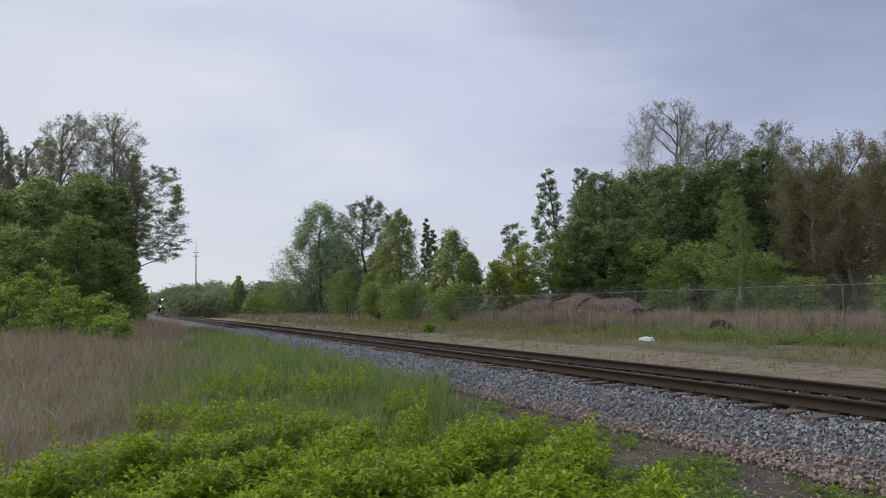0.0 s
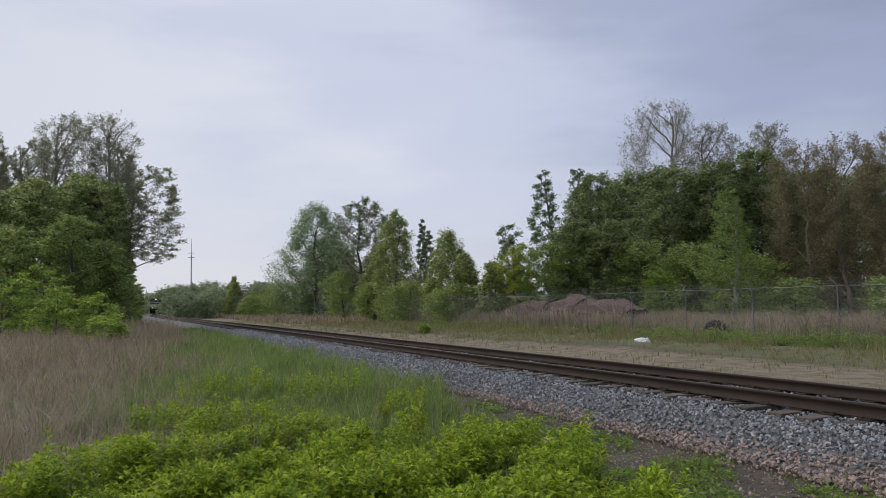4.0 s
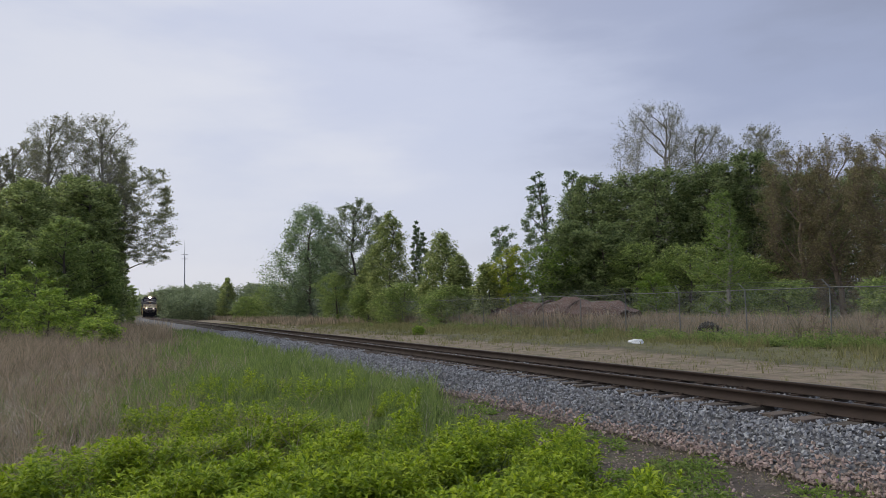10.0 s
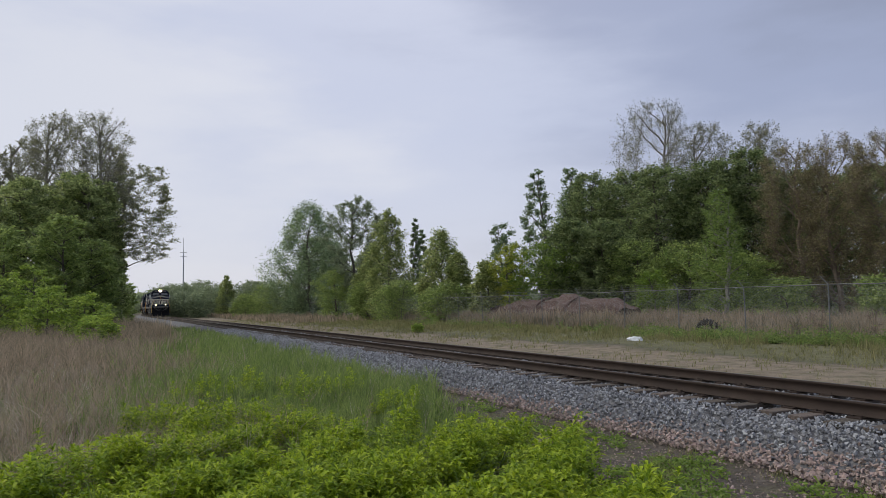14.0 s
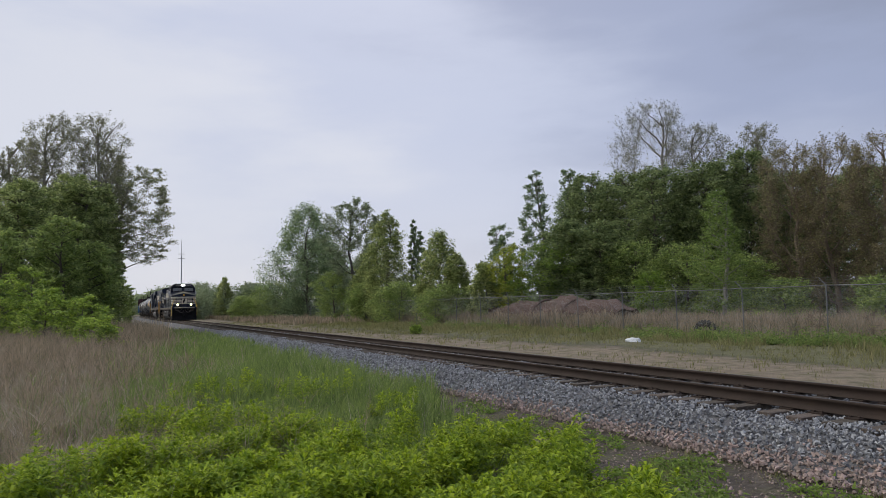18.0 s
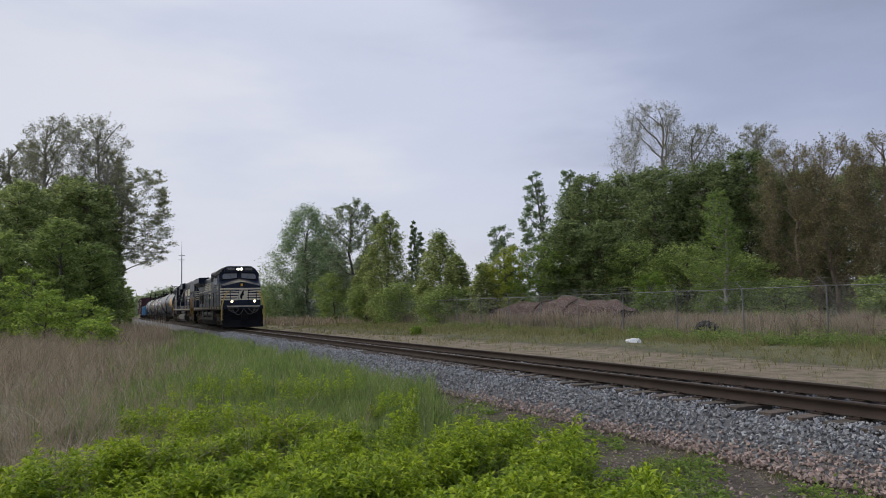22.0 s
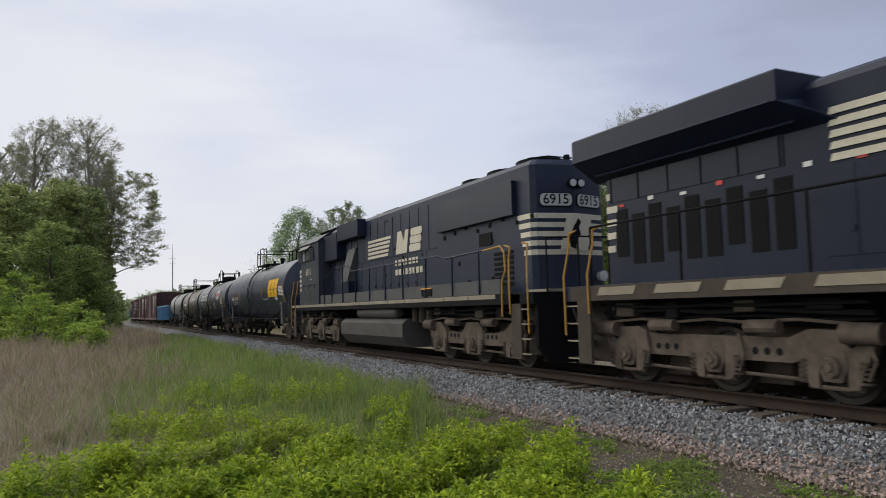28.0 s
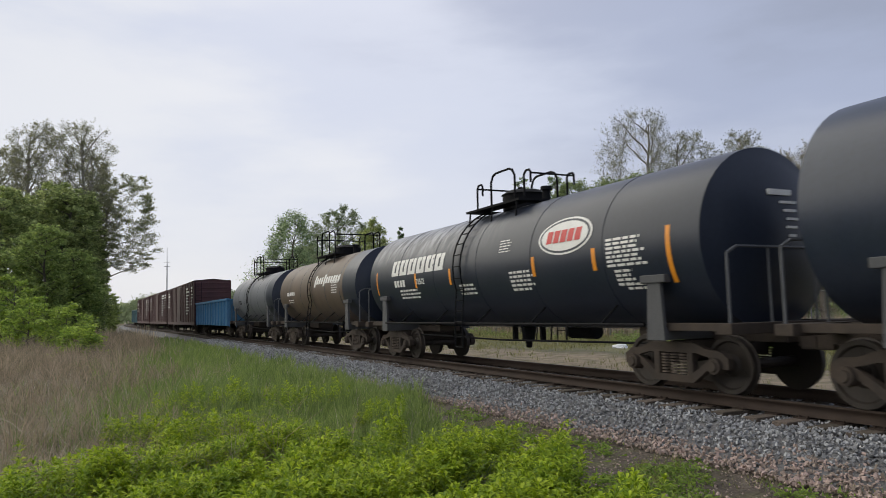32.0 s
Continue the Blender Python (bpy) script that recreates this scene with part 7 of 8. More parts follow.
        bm = bmesh.new()
        box(bm, X(2.72), X(2.62), min(sy * 1.56, sy * 1.78), max(sy * 1.56, sy * 1.78), 3.42, 3.86, 0.01)
        part("mirror", bm, PALE_GLASS, cab)
        bm = bmesh.new()
        box(bm, X(1.5), X(1.47), min(sy * 0.32, sy * 1.0), max(sy * 0.32, sy * 1.0), 4.42, 4.67, 0.01)
        nb = part("number_board", bm, WHITE_PLATE, cab)
        letters("9054", 0.27, DIM_GREY, "road_number", nb, at(X(1.466), sy * 0.66, 4.545, FRONT))
        for k in (0.1,):
            bm = bmesh.new()
            frustum(bm, (X(1.5), sy * 0.12, 4.54), (X(1.45), sy * 0.12, 4.54), 0.1, 0.105, 16)
            hl = part("headlight", bm, SOOT, cab)
            bm = bmesh.new()
            frustum(bm, (X(1.45), sy * 0.12, 4.54), (X(1.44), sy * 0.12, 4.54), 0.085, 0.08, 16)
            part("lens", bm, HEAD_GLOW, hl, "lit headlight lens")
            bm = bmesh.new()
            frustum(bm, (X(1.44), sy * 0.12, 4.54), (X(1.436), sy * 0.12, 4.54), 0.05, 0.04, 12)
            part("bulb", bm, LAMP, hl, "bright headlight bulb")
        bm = bmesh.new()
        frustum(bm, (X(0.4), sy * 0.83, 2.03), (X(-0.08), sy * 0.83, 2.03), 0.11, 0.12, 16)
        dl = part("ditch_light", bm, SOOT, car)
        bm = bmesh.new()
        frustum(bm, (X(-0.08), sy * 0.83, 2.03), (X(-0.09), sy * 0.83, 2.03), 0.09, 0.085, 16)
        part("lens", bm, RIM_GLOW, dl, "lit ditch light lens")
        bm = bmesh.new()
        frustum(bm, (X(-0.09), sy * 0.83, 2.03), (X(-0.094), sy * 0.83, 2.03), 0.045, 0.035, 12)
        part("bulb", bm, DITCH, dl, "bright ditch light bulb")
    bm = bmesh.new()
    for k in range(6):
        box(bm, X(4.4) + 0.42 * k, X(4.4) + 0.42 * k + 0.25, -0.3 + 0.2 * (k % 2), 0.2 + 0.15 * (k % 3), 4.62, 4.7 + 0.04 * (k % 2))
    pieces("roof_equipment", bm, SOOT, cab)
    letters("9054", 0.46, CREAM, "road_number", car, at(X(2.6), -1.506, 3.08, SIDE))
    bm = bmesh.new()
    side_bar(bm, X(2.75), X(2.25), -1.505, 2.64, 2.69)
    part("small_marking", bm, CREAM, car)
    # cream stripes on the nose
    for k in range(5):
        z = 2.13 + k * 0.2
        bm = bmesh.new()
        box(bm, X(0.55), X(0.54), -1.35, 1.35, z, z + 0.125)
        for sy in (-1, 1):
            p, q = Vector((X(0.545), sy * 1.365, 0)), Vector((X(0.86), sy * 1.492, 0))
            v = [bm.verts.new((e.x, e.y, zz)) for e in (p, q) for zz in (z, z + 0.115)]
            bm.faces.new((v[0], v[1], v[3], v[2]))
            w = 1.05 + 0.08 * k
            box(bm, X(w), X(0.86), min(sy * 1.482, sy * 1.488), max(sy * 1.482, sy * 1.488), z, z + 0.115)
        part("nose_stripe", bm, CREAM, car, "cream nose stripe")
    horse_panel(car, at(X(0.53), 0.05, 2.55, FRONT))
    bm = bmesh.new()
    box(bm, X(0.56), X(0.53), -0.08, 0.06, 3.2, 3.38)
    part("placard", bm, LOGO_YELLOW, car)
    # pilot: plow, hoses, steps
    bm = bmesh.new()
    for (xa, ya, xb, yb) in ((X(-0.1), -1.5, X(-0.5), -0.25), (X(-0.5), -0.25, X(-0.5), 0.25), (X(-0.5), 0.25, X(-0.1), 1.5)):
        v = [bm.verts.new(q) for q in ((xa - 0.12, ya, 1.05), (xa - 0.22, ya, 0.65), (xa, ya, 0.1), (xb, yb, 0.1), (xb - 0.22, yb, 0.65), (xb - 0.12, yb, 1.05))]
        bm.faces.new((v[0], v[1], v[4], v[5]))
        bm.faces.new((v[1], v[2], v[3], v[4]))
    bmesh.ops.remove_doubles(bm, verts=bm.verts, dist=0.001)
    plow = part("plow", bm, SOOT, car, "dirty black snow plow")
    md = plow.modifiers.new("thick", "SOLIDIFY")
    md.thickness = 0.04
    bm = bmesh.new()
    box(bm, X(0.1), X(-0.25), -1.45, 1.45, 1.42, 1.47)
    box(bm, X(0.05), X(-0.1), -1.42, 1.42, 0.4, 1.42)
    part("pilot", bm, SOOT, car)
    bm = bmesh.new()
    box(bm, X(-0.1), X(-0.3), -1.2, 1.2, 1.6, 1.72, 0.008)
    part("front_walkway", bm, SILL_EDGE, car, "worn pale walkway edge")
    bm = bmesh.new()
    box(bm, X(-0.2), X(-0.62), -0.16, 0.16, 0.72, 1.0, 0.03)
    box(bm, X(-0.6), X(-0.92), -0.24, 0.2, 0.66, 1.06, 0.07)
    frustum(bm, (X(-0.86), -0.12, 0.62), (X(-0.86), -0.12, 1.1), 0.1, 0.1, 12)
    pipe(bm, [(X(-0.3), -0.1, 1.12), (X(-0.34), -0.9, 1.18), (X(-0.3), -1.3, 1.3)], 0.02, 6)
    part("front_coupler", bm, SOOT, car, "grimy front coupler")
    bm = bmesh.new()
    for y0, y1, dip, dx in ((-0.85, 0.0, 1.02, 0.0), (0.02, 0.82, 1.05, 0.02), (-1.1, -0.35, 1.2, 0.05), (0.35, 1.1, 1.18, 0.04)):
        pts = []
        for k in range(9):
            f = k / 8
            sag = 1 - (2 * f - 1) ** 2
            pts.append((X(-0.16) + dx + 0.3 * sag ** 0.5, y0 + (y1 - y0) * f, 1.48 - (1.48 - dip) * sag))
        pipe(bm, pts, 0.024, 8)
    part("air_hose", bm, RUBBER_GREY, car, "grimy drooping air hoses")
    bm = bmesh.new()
    for sy in (-1, 1):
        box(bm, X(-0.08), X(-0.14), sy * 0.9 - 0.2, sy * 0.9 + 0.2, 1.3, 1.62, 0.02)
        frustum(bm, (X(-0.1), sy * 0.45, 1.55), (X(-0.2), sy * 0.45, 1.55), 0.07, 0.06, 12)
    pieces("jumper_box", bm, DARK_DUST, car)
    for y in (-0.95, -0.35, 0.35, 0.95):
        bm = bmesh.new()
        pipe(bm, [(X(-0.22), y, 1.7), (X(-0.22), y, 2.8)], 0.02)
        part("front_rail_post", bm, SOOT, car)
    bm = bmesh.new()
    pipe(bm, [(X(-0.22), -1.05, 2.78), (X(-0.22), -0.3, 2.82), (X(-0.22), 0.3, 2.82), (X(-0.22), 1.05, 2.78)], 0.02)
    part("front_handrail", bm, SOOT, car)
    for sy in (-1, 1):
        for dx in (0.0, 0.34):
            bm = bmesh.new()
            xx = X(0.2) + dx
            pipe(bm, [(xx, sy * 1.55, 0.62), (xx, sy * 1.56, 1.62), (xx + 0.04, sy * 1.42, 2.2), (xx + 0.06, sy * 1.2, 2.72), (xx + 0.04, sy * 1.05, 2.8)], 0.025, 8)
            part("stair_rail", bm, STAIR_YELLOW, car, "pale yellow stair handrail")
    step_well(car, X(0.32), 1, deck, False)
    step_well(car, X(19.0), -1, deck)
    # equipment section behind the cab, long hood
    bm = bmesh.new()
    prism(bm, [(-1.12, 1.7), (1.12, 1.7), (1.12, 4.55), (1.02, 4.64), (-1.02, 4.64), (-1.12, 4.55)], "x", X(9.25), X(4.7))
    part("equipment_section", bm, NS_BLACK, car)
    bm = bmesh.new()
    prism(bm, [(-1.0, 1.7), (1.0, 1.7), (1.0, 4.14), (0.94, 4.24), (0.82, 4.31), (0.66, 4.345), (-0.66, 4.345), (-0.82, 4.31), (-0.94, 4.24), (-1.0, 4.14)], "x", X(18.65), X(9.25))
    part("long_hood", bm, NS_BLACK, car)
    bm = bmesh.new()
    for sy in (-1, 1):
        box(bm, X(9.1), X(6.5), min(sy * 1.118, sy * 1.135), max(sy * 1.118, sy * 1.135), 3.82, 4.42)
    pieces("air_grille", bm, SOOT, car, "dark intake grille")
    # radiator wings
    bm = bmesh.new()
    wing = [(-0.98, 3.62), (0.98, 3.62), (1.53, 3.97), (1.53, 4.37), (1.5, 4.4), (-1.5, 4.4), (-1.53, 4.37), (-1.53, 3.97)]
    va = [bm.verts.new((X(18.95), y, z)) for y, z in wing]
    vb = [bm.verts.new((X(14.5) + (0.55 if z < 3.9 else 0.0), y, z)) for y, z in wing]
    bm.faces.new(va[::-1])
    bm.faces.new(vb)
    for i in range(8):
        bm.faces.new((va[i], va[(i + 1) % 8], vb[(i + 1) % 8], vb[i]))
    part("radiator_cab", bm, NS_BLACK, car)
    for sy in (-1, 1):
        bm = bmesh.new()
        box(bm, X(18.55), X(14.85), min(sy * 0.998, sy * 1.02), max(sy * 0.998, sy * 1.02), 3.2, 3.64)
        screen = part("radiator_screen", bm, NS_BLACK, car, "black intake screen under the radiator wing")
        for k in range(6):
            bm = bmesh.new()
            x = X(18.5) + 0.72 * k
            pipe(bm, [(x, sy * 1.022, 3.2), (x, sy * 1.022, 3.63)], 0.014, 4)
            part("screen_rib", bm, SOOT, screen)
        bm = bmesh.new()
        box(bm, X(18.95), X(14.6), min(sy * 1.53, sy * 1.548), max(sy * 1.53, sy * 1.545), 3.97, 3.995)
        part("wing_lip", bm, HOOD_BLACK, car)
        bm = bmesh.new()
        pipe(bm, [(X(18.7), sy * 1.2, 3.72), (X(14.5), sy * 1.2, 3.72)], 0.028, 6)
        part("air_pipe", bm, NS_BLACK, car)
    bm = bmesh.new()
    prism(bm, [(X(13.5), 4.3), (X(12.5), 4.3), (X(12.55), 4.6), (X(13.45), 4.6)], "y", -0.5, 0.5)
    box(bm, X(13.5), X(12.5), -0.55, 0.55, 4.6, 4.64)
    part("exhaust_stack", bm, SOOT, car)
    bm = bmesh.new()
    for k, (dx, dy) in enumerate(((0.0, -0.2), (0.22, -0.1), (0.44, 0.05), (0.1, 0.2), (0.35, 0.25))):
        frustum(bm, (X(11.2) + dx, dy, 4.5 + 0.05 * (k % 2)), (X(11.2) + dx + 0.25, dy, 4.52 + 0.05 * (k % 2)), 0.05, 0.1, 12)
    box(bm, X(11.2), X(10.6), -0.3, 0.3, 4.34, 4.46)
    pieces("horn", bm, SOOT, car)
    # hood doors, grilles and latches on the near and far side
    for sy in (-1, 1):
        for k in range(9):
            x = X(18.4) + 0.42 * k
            bm = bmesh.new()
            box(bm, x, x + 0.3, min(sy * 0.998, sy * 1.012), max(sy * 0.998, sy * 1.012), 2.05 if k % 3 else 2.2, 3.05 - 0.12 * (k % 2))
            part("hood_grille", bm, SOOT, car)
        for k in range(11):
            x = X(14.3) + 0.47 * k
            bm = bmesh.new()
            box(bm, x + 0.01, x + 0.455, min(sy * 0.998, sy * 1.01), max(sy * 0.998, sy * 1.01), 1.9, 3.05, 0.004)
            box(bm, x + 0.36, x + 0.42, min(sy * 1.008, sy * 1.03), max(sy * 1.008, sy * 1.03), 2.2, 2.28)
            part("hood_door", bm, NS_BLACK, car)
    for k in range(7):
        bm = bmesh.new()
        side_bar(bm, X(18.3) + 0.75 * k, X(18.3) + 0.75 * k + 0.13, -1.002 - 0.012, 3.09 + 0.03 * (k % 2), 3.14 + 0.05 * (k % 2))
        part("small_label", bm, WHITE if k % 3 else RED, car)
    a = road_emblem(car, X(14.15), X(9.5), -1.02, 3.12, 3.8, 0.58)
    word_blocks(car, X(11.5), X(9.2), -1.024, 2.76, 0.25, (7, 8))
    for k in range(5):
        bm = bmesh.new()
        side_bar(bm, X(18.66), X(18.45) + 0.03 * k, -1.008, 2.3 + 0.24 * k, 2.42 + 0.24 * k)
        part("rear_stripe", bm, CREAM, car)
    bm = bmesh.new()
    for u, z in ((9.0, 3.1), (8.2, 2.4), (7.2, 2.4)):
        side_bar(bm, X(u), X(u) + 0.1, -1.128, z, z + 0.13)
    pieces("warning_label", bm, CREAM, car)
    bm = bmesh.new()
    for k in range(9):
        box(bm, X(5.9), X(5.0), -1.135, -1.118, 2.0 + 0.07 * k, 2.04 + 0.07 * k)
    pieces("louvre", bm, SOOT, car)
    bm = bmesh.new()
    for k in range(3):
        side_bar(bm, X(1.15), X(0.92), -1.484, 1.75 + 0.25 * k, 1.97 + 0.25 * k)
    pieces("rail_marking", bm, CREAM, car)
    sill_dashes(car, X(18.4), X(0.9), 1.52, 1.66, 1.42, 0.66, SILL)
    handrail(car, [(X(18.6), 2.75), (X(4.8), 2.75)], deck, [X(u) for u in (18.6, 16.4, 14.2, 12.0, 9.8, 7.6, 5.2)], SOOT)
    # fuel tank, reservoirs
    bm = bmesh.new()
    prism(bm, [(-1.42, 0.62), (-1.1, 0.24), (1.1, 0.24), (1.42, 0.62), (1.42, 0.84), (0.7, 0.84), (0.7, 1.38), (-0.7, 1.38), (-0.7, 0.84), (-1.42, 0.84)], "x", X(13.3), X(5.9))
    part("fuel_tank", bm, FUEL_DARK, car, "grimy dark fuel tank")
    bm = bmesh.new()
    for ua, ub in ((13.3, 12.0), (6.9, 5.9)):
        for sy in (-1, 1):
            box(bm, X(ua), X(ub), min(sy * 0.7, sy * 1.4), max(sy * 0.7, sy * 1.4), 0.838, 1.36, 0.02)
    pieces("battery_box", bm, TANK_GREY, car)
    for sy in (-1, 1):
        air_tank(car, X(11.85), X(9.75), sy * 1.12, 1.1, 0.27, TANK_GREY)
        air_tank(car, X(9.2), X(7.0), sy * 1.12, 1.1, 0.27, TANK_GREY)
    g = random.Random(8)
    under_gear(car, X(5.6), X(0.9), g)
    under_gear(car, X(18.6), X(13.6), g)
    loco_truck(car, X(3.35), "high")
    loco_truck(car, X(16.18), "high")
    return car, uc


def second_locomotive():
    uc = 30.4
    car = tagged(new("locomotive"), "black diesel locomotive running long hood first, cream stripes, pale sill", "locomotive", "train")
    X = lambda u: uc - u
    deck = 1.65
    bm = bmesh.new()
    box(bm, X(40.3), X(20.5), -1.5, 1.5, 1.4, deck, 0.02)
    part("deck", bm, SOOT, car)
    bm = bmesh.new()
    box(bm, X(39.6), X(21.2), -0.5, 0.5, 0.9, 1.4)
    coupler(bm, X(20.6), 1)
    coupler(bm, X(40.2), -1)
    part("underframe", bm, SOOT, car)
    # long hood with chamfered end
    bm = bmesh.new()
    plan = [(X(35.9), -0.97), (X(21.3), -0.97), (X(21.2), -0.86), (X(21.0), 0.0), (X(21.2), 0.86), (X(21.3), 0.97), (X(35.9), 0.97)]
    lo = [bm.verts.new((x, y, deck)) for x, y in plan]
    mid = [bm.verts.new((x, y, 4.46)) for x, y in plan]
    hi = [bm.verts.new((x - (0.12 if x > 0 else 0), y * 0.84, 4.6)) for x, y in plan]
    for A, B in ((lo, mid), (mid, hi)):
        for i in range(7):
            bm.faces.new((A[i], A[(i + 1) % 7], B[(i + 1) % 7], B[i]))
    bm.faces.new(hi)
    bm.faces.new(lo[::-1])
    part("long_hood", bm, HOOD_BLACK, car)
    for sy in (-1, 1):
        bm = bmesh.new()
        prism(bm, [(X(25.85), 3.42), (X(21.85), 3.42), (X(21.85), 4.2), (X(25.85), 4.2)], "y", min(sy * 0.96, sy * 1.1), max(sy * 0.96, sy * 1.1))
        part("radiator_panel", bm, NS_BLACK, car, "dark radiator intake panel")
        bm = bmesh.new()
        box(bm, X(34.2), X(31.85), min(sy * 0.965, sy * 1.28), max(sy * 0.965, sy * 1.28), 3.95, 4.56, 0.02)
        part("blower_duct", bm, NS_BLACK, car)
        for k in range(13):
            x = X(35.6) + 0.68 * k
            bm = bmesh.new()
            box(bm, x + 0.012, x + 0.655, min(sy * 0.966, sy * 0.98), max(sy * 0.966, sy * 0.98), 1.8, 3.0, 0.004)
            box(bm, x + 0.54, x + 0.6, min(sy * 0.978, sy * 1.0), max(sy * 0.978, sy * 1.0), 2.1, 2.18)
            part("hood_door", bm, HOOD_BLACK, car)
    bm = bmesh.new()
    for k in range(8):
        box(bm, X(25.6) + 0.62 * k, X(25.6) + 0.62 * k + 0.09, -1.0, -0.965, 3.2 + 0.07 * (k % 3), 3.3 + 0.07 * (k % 3))
    pieces("door_latch", bm, SOOT, car)
    bm = bmesh.new()
    box(bm, X(23.6), X(23.0), -1.0, -0.965, 2.85, 3.15)
    pieces("hatch", bm, SOOT, car)
    bm = bmesh.new()
    box(bm, X(26.1), X(25.45), -1.47, -1.441, 1.7, 1.88, 0.01)
    step_box = part("walkway_box", bm, SOOT, car, "black box with an orange lid edge")
    bm = bmesh.new()
    box(bm, X(26.1), X(25.45), -1.478, -1.44, 1.881, 1.915)
    part("lid_edge", bm, ORANGE, step_box, "orange lid edge")
    bm = bmesh.new()
    for k in range(7):
        box(bm, X(22.9), X(22.05), -0.99, -0.965, 1.85 + 0.12 * k, 1.92 + 0.12 * k)
    pieces("louvre", bm, SOOT, car)
    for u in (22.25, 23.65, 25.05):
        bm = bmesh.new()
        frustum(bm, (X(u), 0, 4.58), (X(u), 0, 4.76), 0.62, 0.6, 24)
        frustum(bm, (X(u), 0, 4.76), (X(u), 0, 4.79), 0.6, 0.52, 24)
        part("radiator_fan", bm, SOOT, car, "round roof fan housing", True)
    bm = bmesh.new()
    prism(bm, [(X(31.6), 4.6), (X(29.9), 4.6), (X(30.1), 4.76), (X(31.5), 4.76)], "y", -0.45, 0.45)
    part("exhaust_silencer", bm, SOOT, car)
    bm = bmesh.new()
    for k in range(3):
        frustum(bm, (X(26.5) + 0.15 * k, -0.2 + 0.15 * k, 4.68), (X(26.5) + 0.15 * k + 0.22, -0.2 + 0.15 * k, 4.7), 0.04, 0.085, 12)
    pieces("horn", bm, SOOT, car)
    bm = bmesh.new()
    pipe(bm, [(X(21.9), -0.6, 4.6), (X(21.9), -0.6, 4.74), (X(21.5), -0.3, 4.74), (X(21.5), 0.5, 4.74)], 0.018)
    frustum(bm, (X(21.5), 0.2, 4.6), (X(21.5), 0.2, 4.8), 0.09, 0.07, 12)
    part("roof_rail", bm, SOOT, car)
    # marks on the end
    corner = {-1: (X(21.2), -0.86, X(21.0), 0.0), 1: (X(21.0), 0.0, X(21.2), 0.86)}
    for k in range(5):
        z = 2.47 + 0.2 * k
        bm = bmesh.new()
        w = 0.28 + 0.06 * k
        for xa, ya, xb, yb in (corner[-1], corner[1], (X(21.3), -0.97, X(21.2), -0.86), (X(21.3) - w, -0.97, X(21.3), -0.97)):
            d = Vector((xb - xa, yb - ya, 0)).normalized()
            nrm = Vector((d.y, -d.x, 0)) * 0.008
            v = [bm.verts.new(Vector((px, py, pz)) + nrm) for px, py in ((xa, ya), (xb, yb)) for pz in (z, z + 0.115)]
            bm.faces.new((v[0], v[1], v[3], v[2]))
        part("end_stripe", bm, CREAM, car, "cream end stripe")
    horse_panel(car, at(X(20.985), 0.0, 2.93, FRONT))
    for s in (-1, 1):
        xa, ya, xb, yb = corner[s]
        d = Vector((xb - xa, yb - ya, 0)).normalized()
        nrm = Vector((d.y, -d.x, 0))
        m = Matrix(((d.x, 0, nrm.x, (xa + xb) / 2), (d.y, 0, nrm.y, (ya + yb) / 2), (0, 1, 0, 3.68), (0, 0, 0, 1)))
        bm = bmesh.new()
        rim = [(sx * (0.39 - 0.1 + 0.1 * math.cos(t)), sz * (0.15 - 0.1 + 0.1 * math.sin(t))) for sx, sz, t in [(1, 1, a * math.pi / 8) for a in range(5)] + [(-1, 1, a * math.pi / 8) for a in range(4, -1, -1)] + [(-1, -1, a * math.pi / 8) for a in range(5)] + [(1, -1, a * math.pi / 8) for a in range(4, -1, -1)]]
        prism(bm, rim, "z", 0.0, 0.03)
        bmesh.ops.transform(bm, matrix=m, verts=bm.verts)
        nb = part("number_board", bm, SOOT, car, "pale number board with a black rim")
        bm = bmesh.new()
        prism(bm, [(0.95 * p, 0.9 * q) for p, q in rim], "z", 0.031, 0.035)
        bmesh.ops.transform(bm, matrix=m, verts=bm.verts)
        part("board_face", bm, BOARD_PALE, nb)
        letters("6915", 0.31, SOOT, "road_number", nb, m @ Matrix.Translation((0, 0, 0.039)))
        bm = bmesh.new()
        frustum(bm, (X(21.1), s * 0.11 + 0.05, 4.05), (X(20.93), s * 0.11 + 0.05, 4.05), 0.1, 0.11, 14)
        hl = part("headlight", bm, SOOT, car)
        bm = bmesh.new()
        frustum(bm, (X(20.93), s * 0.11 + 0.05, 4.05), (X(20.92), s * 0.11 + 0.05, 4.05), 0.085, 0.08, 14)
        part("lens", bm, PALE_GLASS, hl, "unlit pale lens")
    bm = bmesh.new()
    frustum(bm, (X(21.2), 0.75, 2.0), (X(21.02), 0.75, 2.0), 0.11, 0.12, 14)
    frustum(bm, (X(21.02), 0.75, 2.0), (X(21.01), 0.75, 2.0), 0.1, 0.09, 14)
    part("ditch_light", bm, PALE_GLASS, car)
    bm = bmesh.new()
    box(bm, X(21.2), X(20.45), -1.2, 1.2, deck, deck + 0.06, 0.01)
    part("end_walkway", bm, SILL, car)
    bm = bmesh.new()
    prism(bm, [(-1.4, 0.55), (-1.1, 0.2), (1.1, 0.2), (1.4, 0.55), (1.4, 1.4), (-1.4, 1.4)], "x", X(20.6), X(20.48))
    part("pilot", bm, SOOT, car)
    bm = bmesh.new()
    pipe(bm, [(X(20.4), -1.2, 2.75), (X(20.4), -0.4, 2.8), (X(20.4), 0.4, 2.8), (X(20.4), 1.2, 2.75)], 0.02)
    for y in (-1.2, -0.4, 0.4, 1.2):
        pipe(bm, [(X(20.4), y, deck), (X(20.4), y, 2.78)], 0.02)
    part("end_railing", bm, SOOT, car)
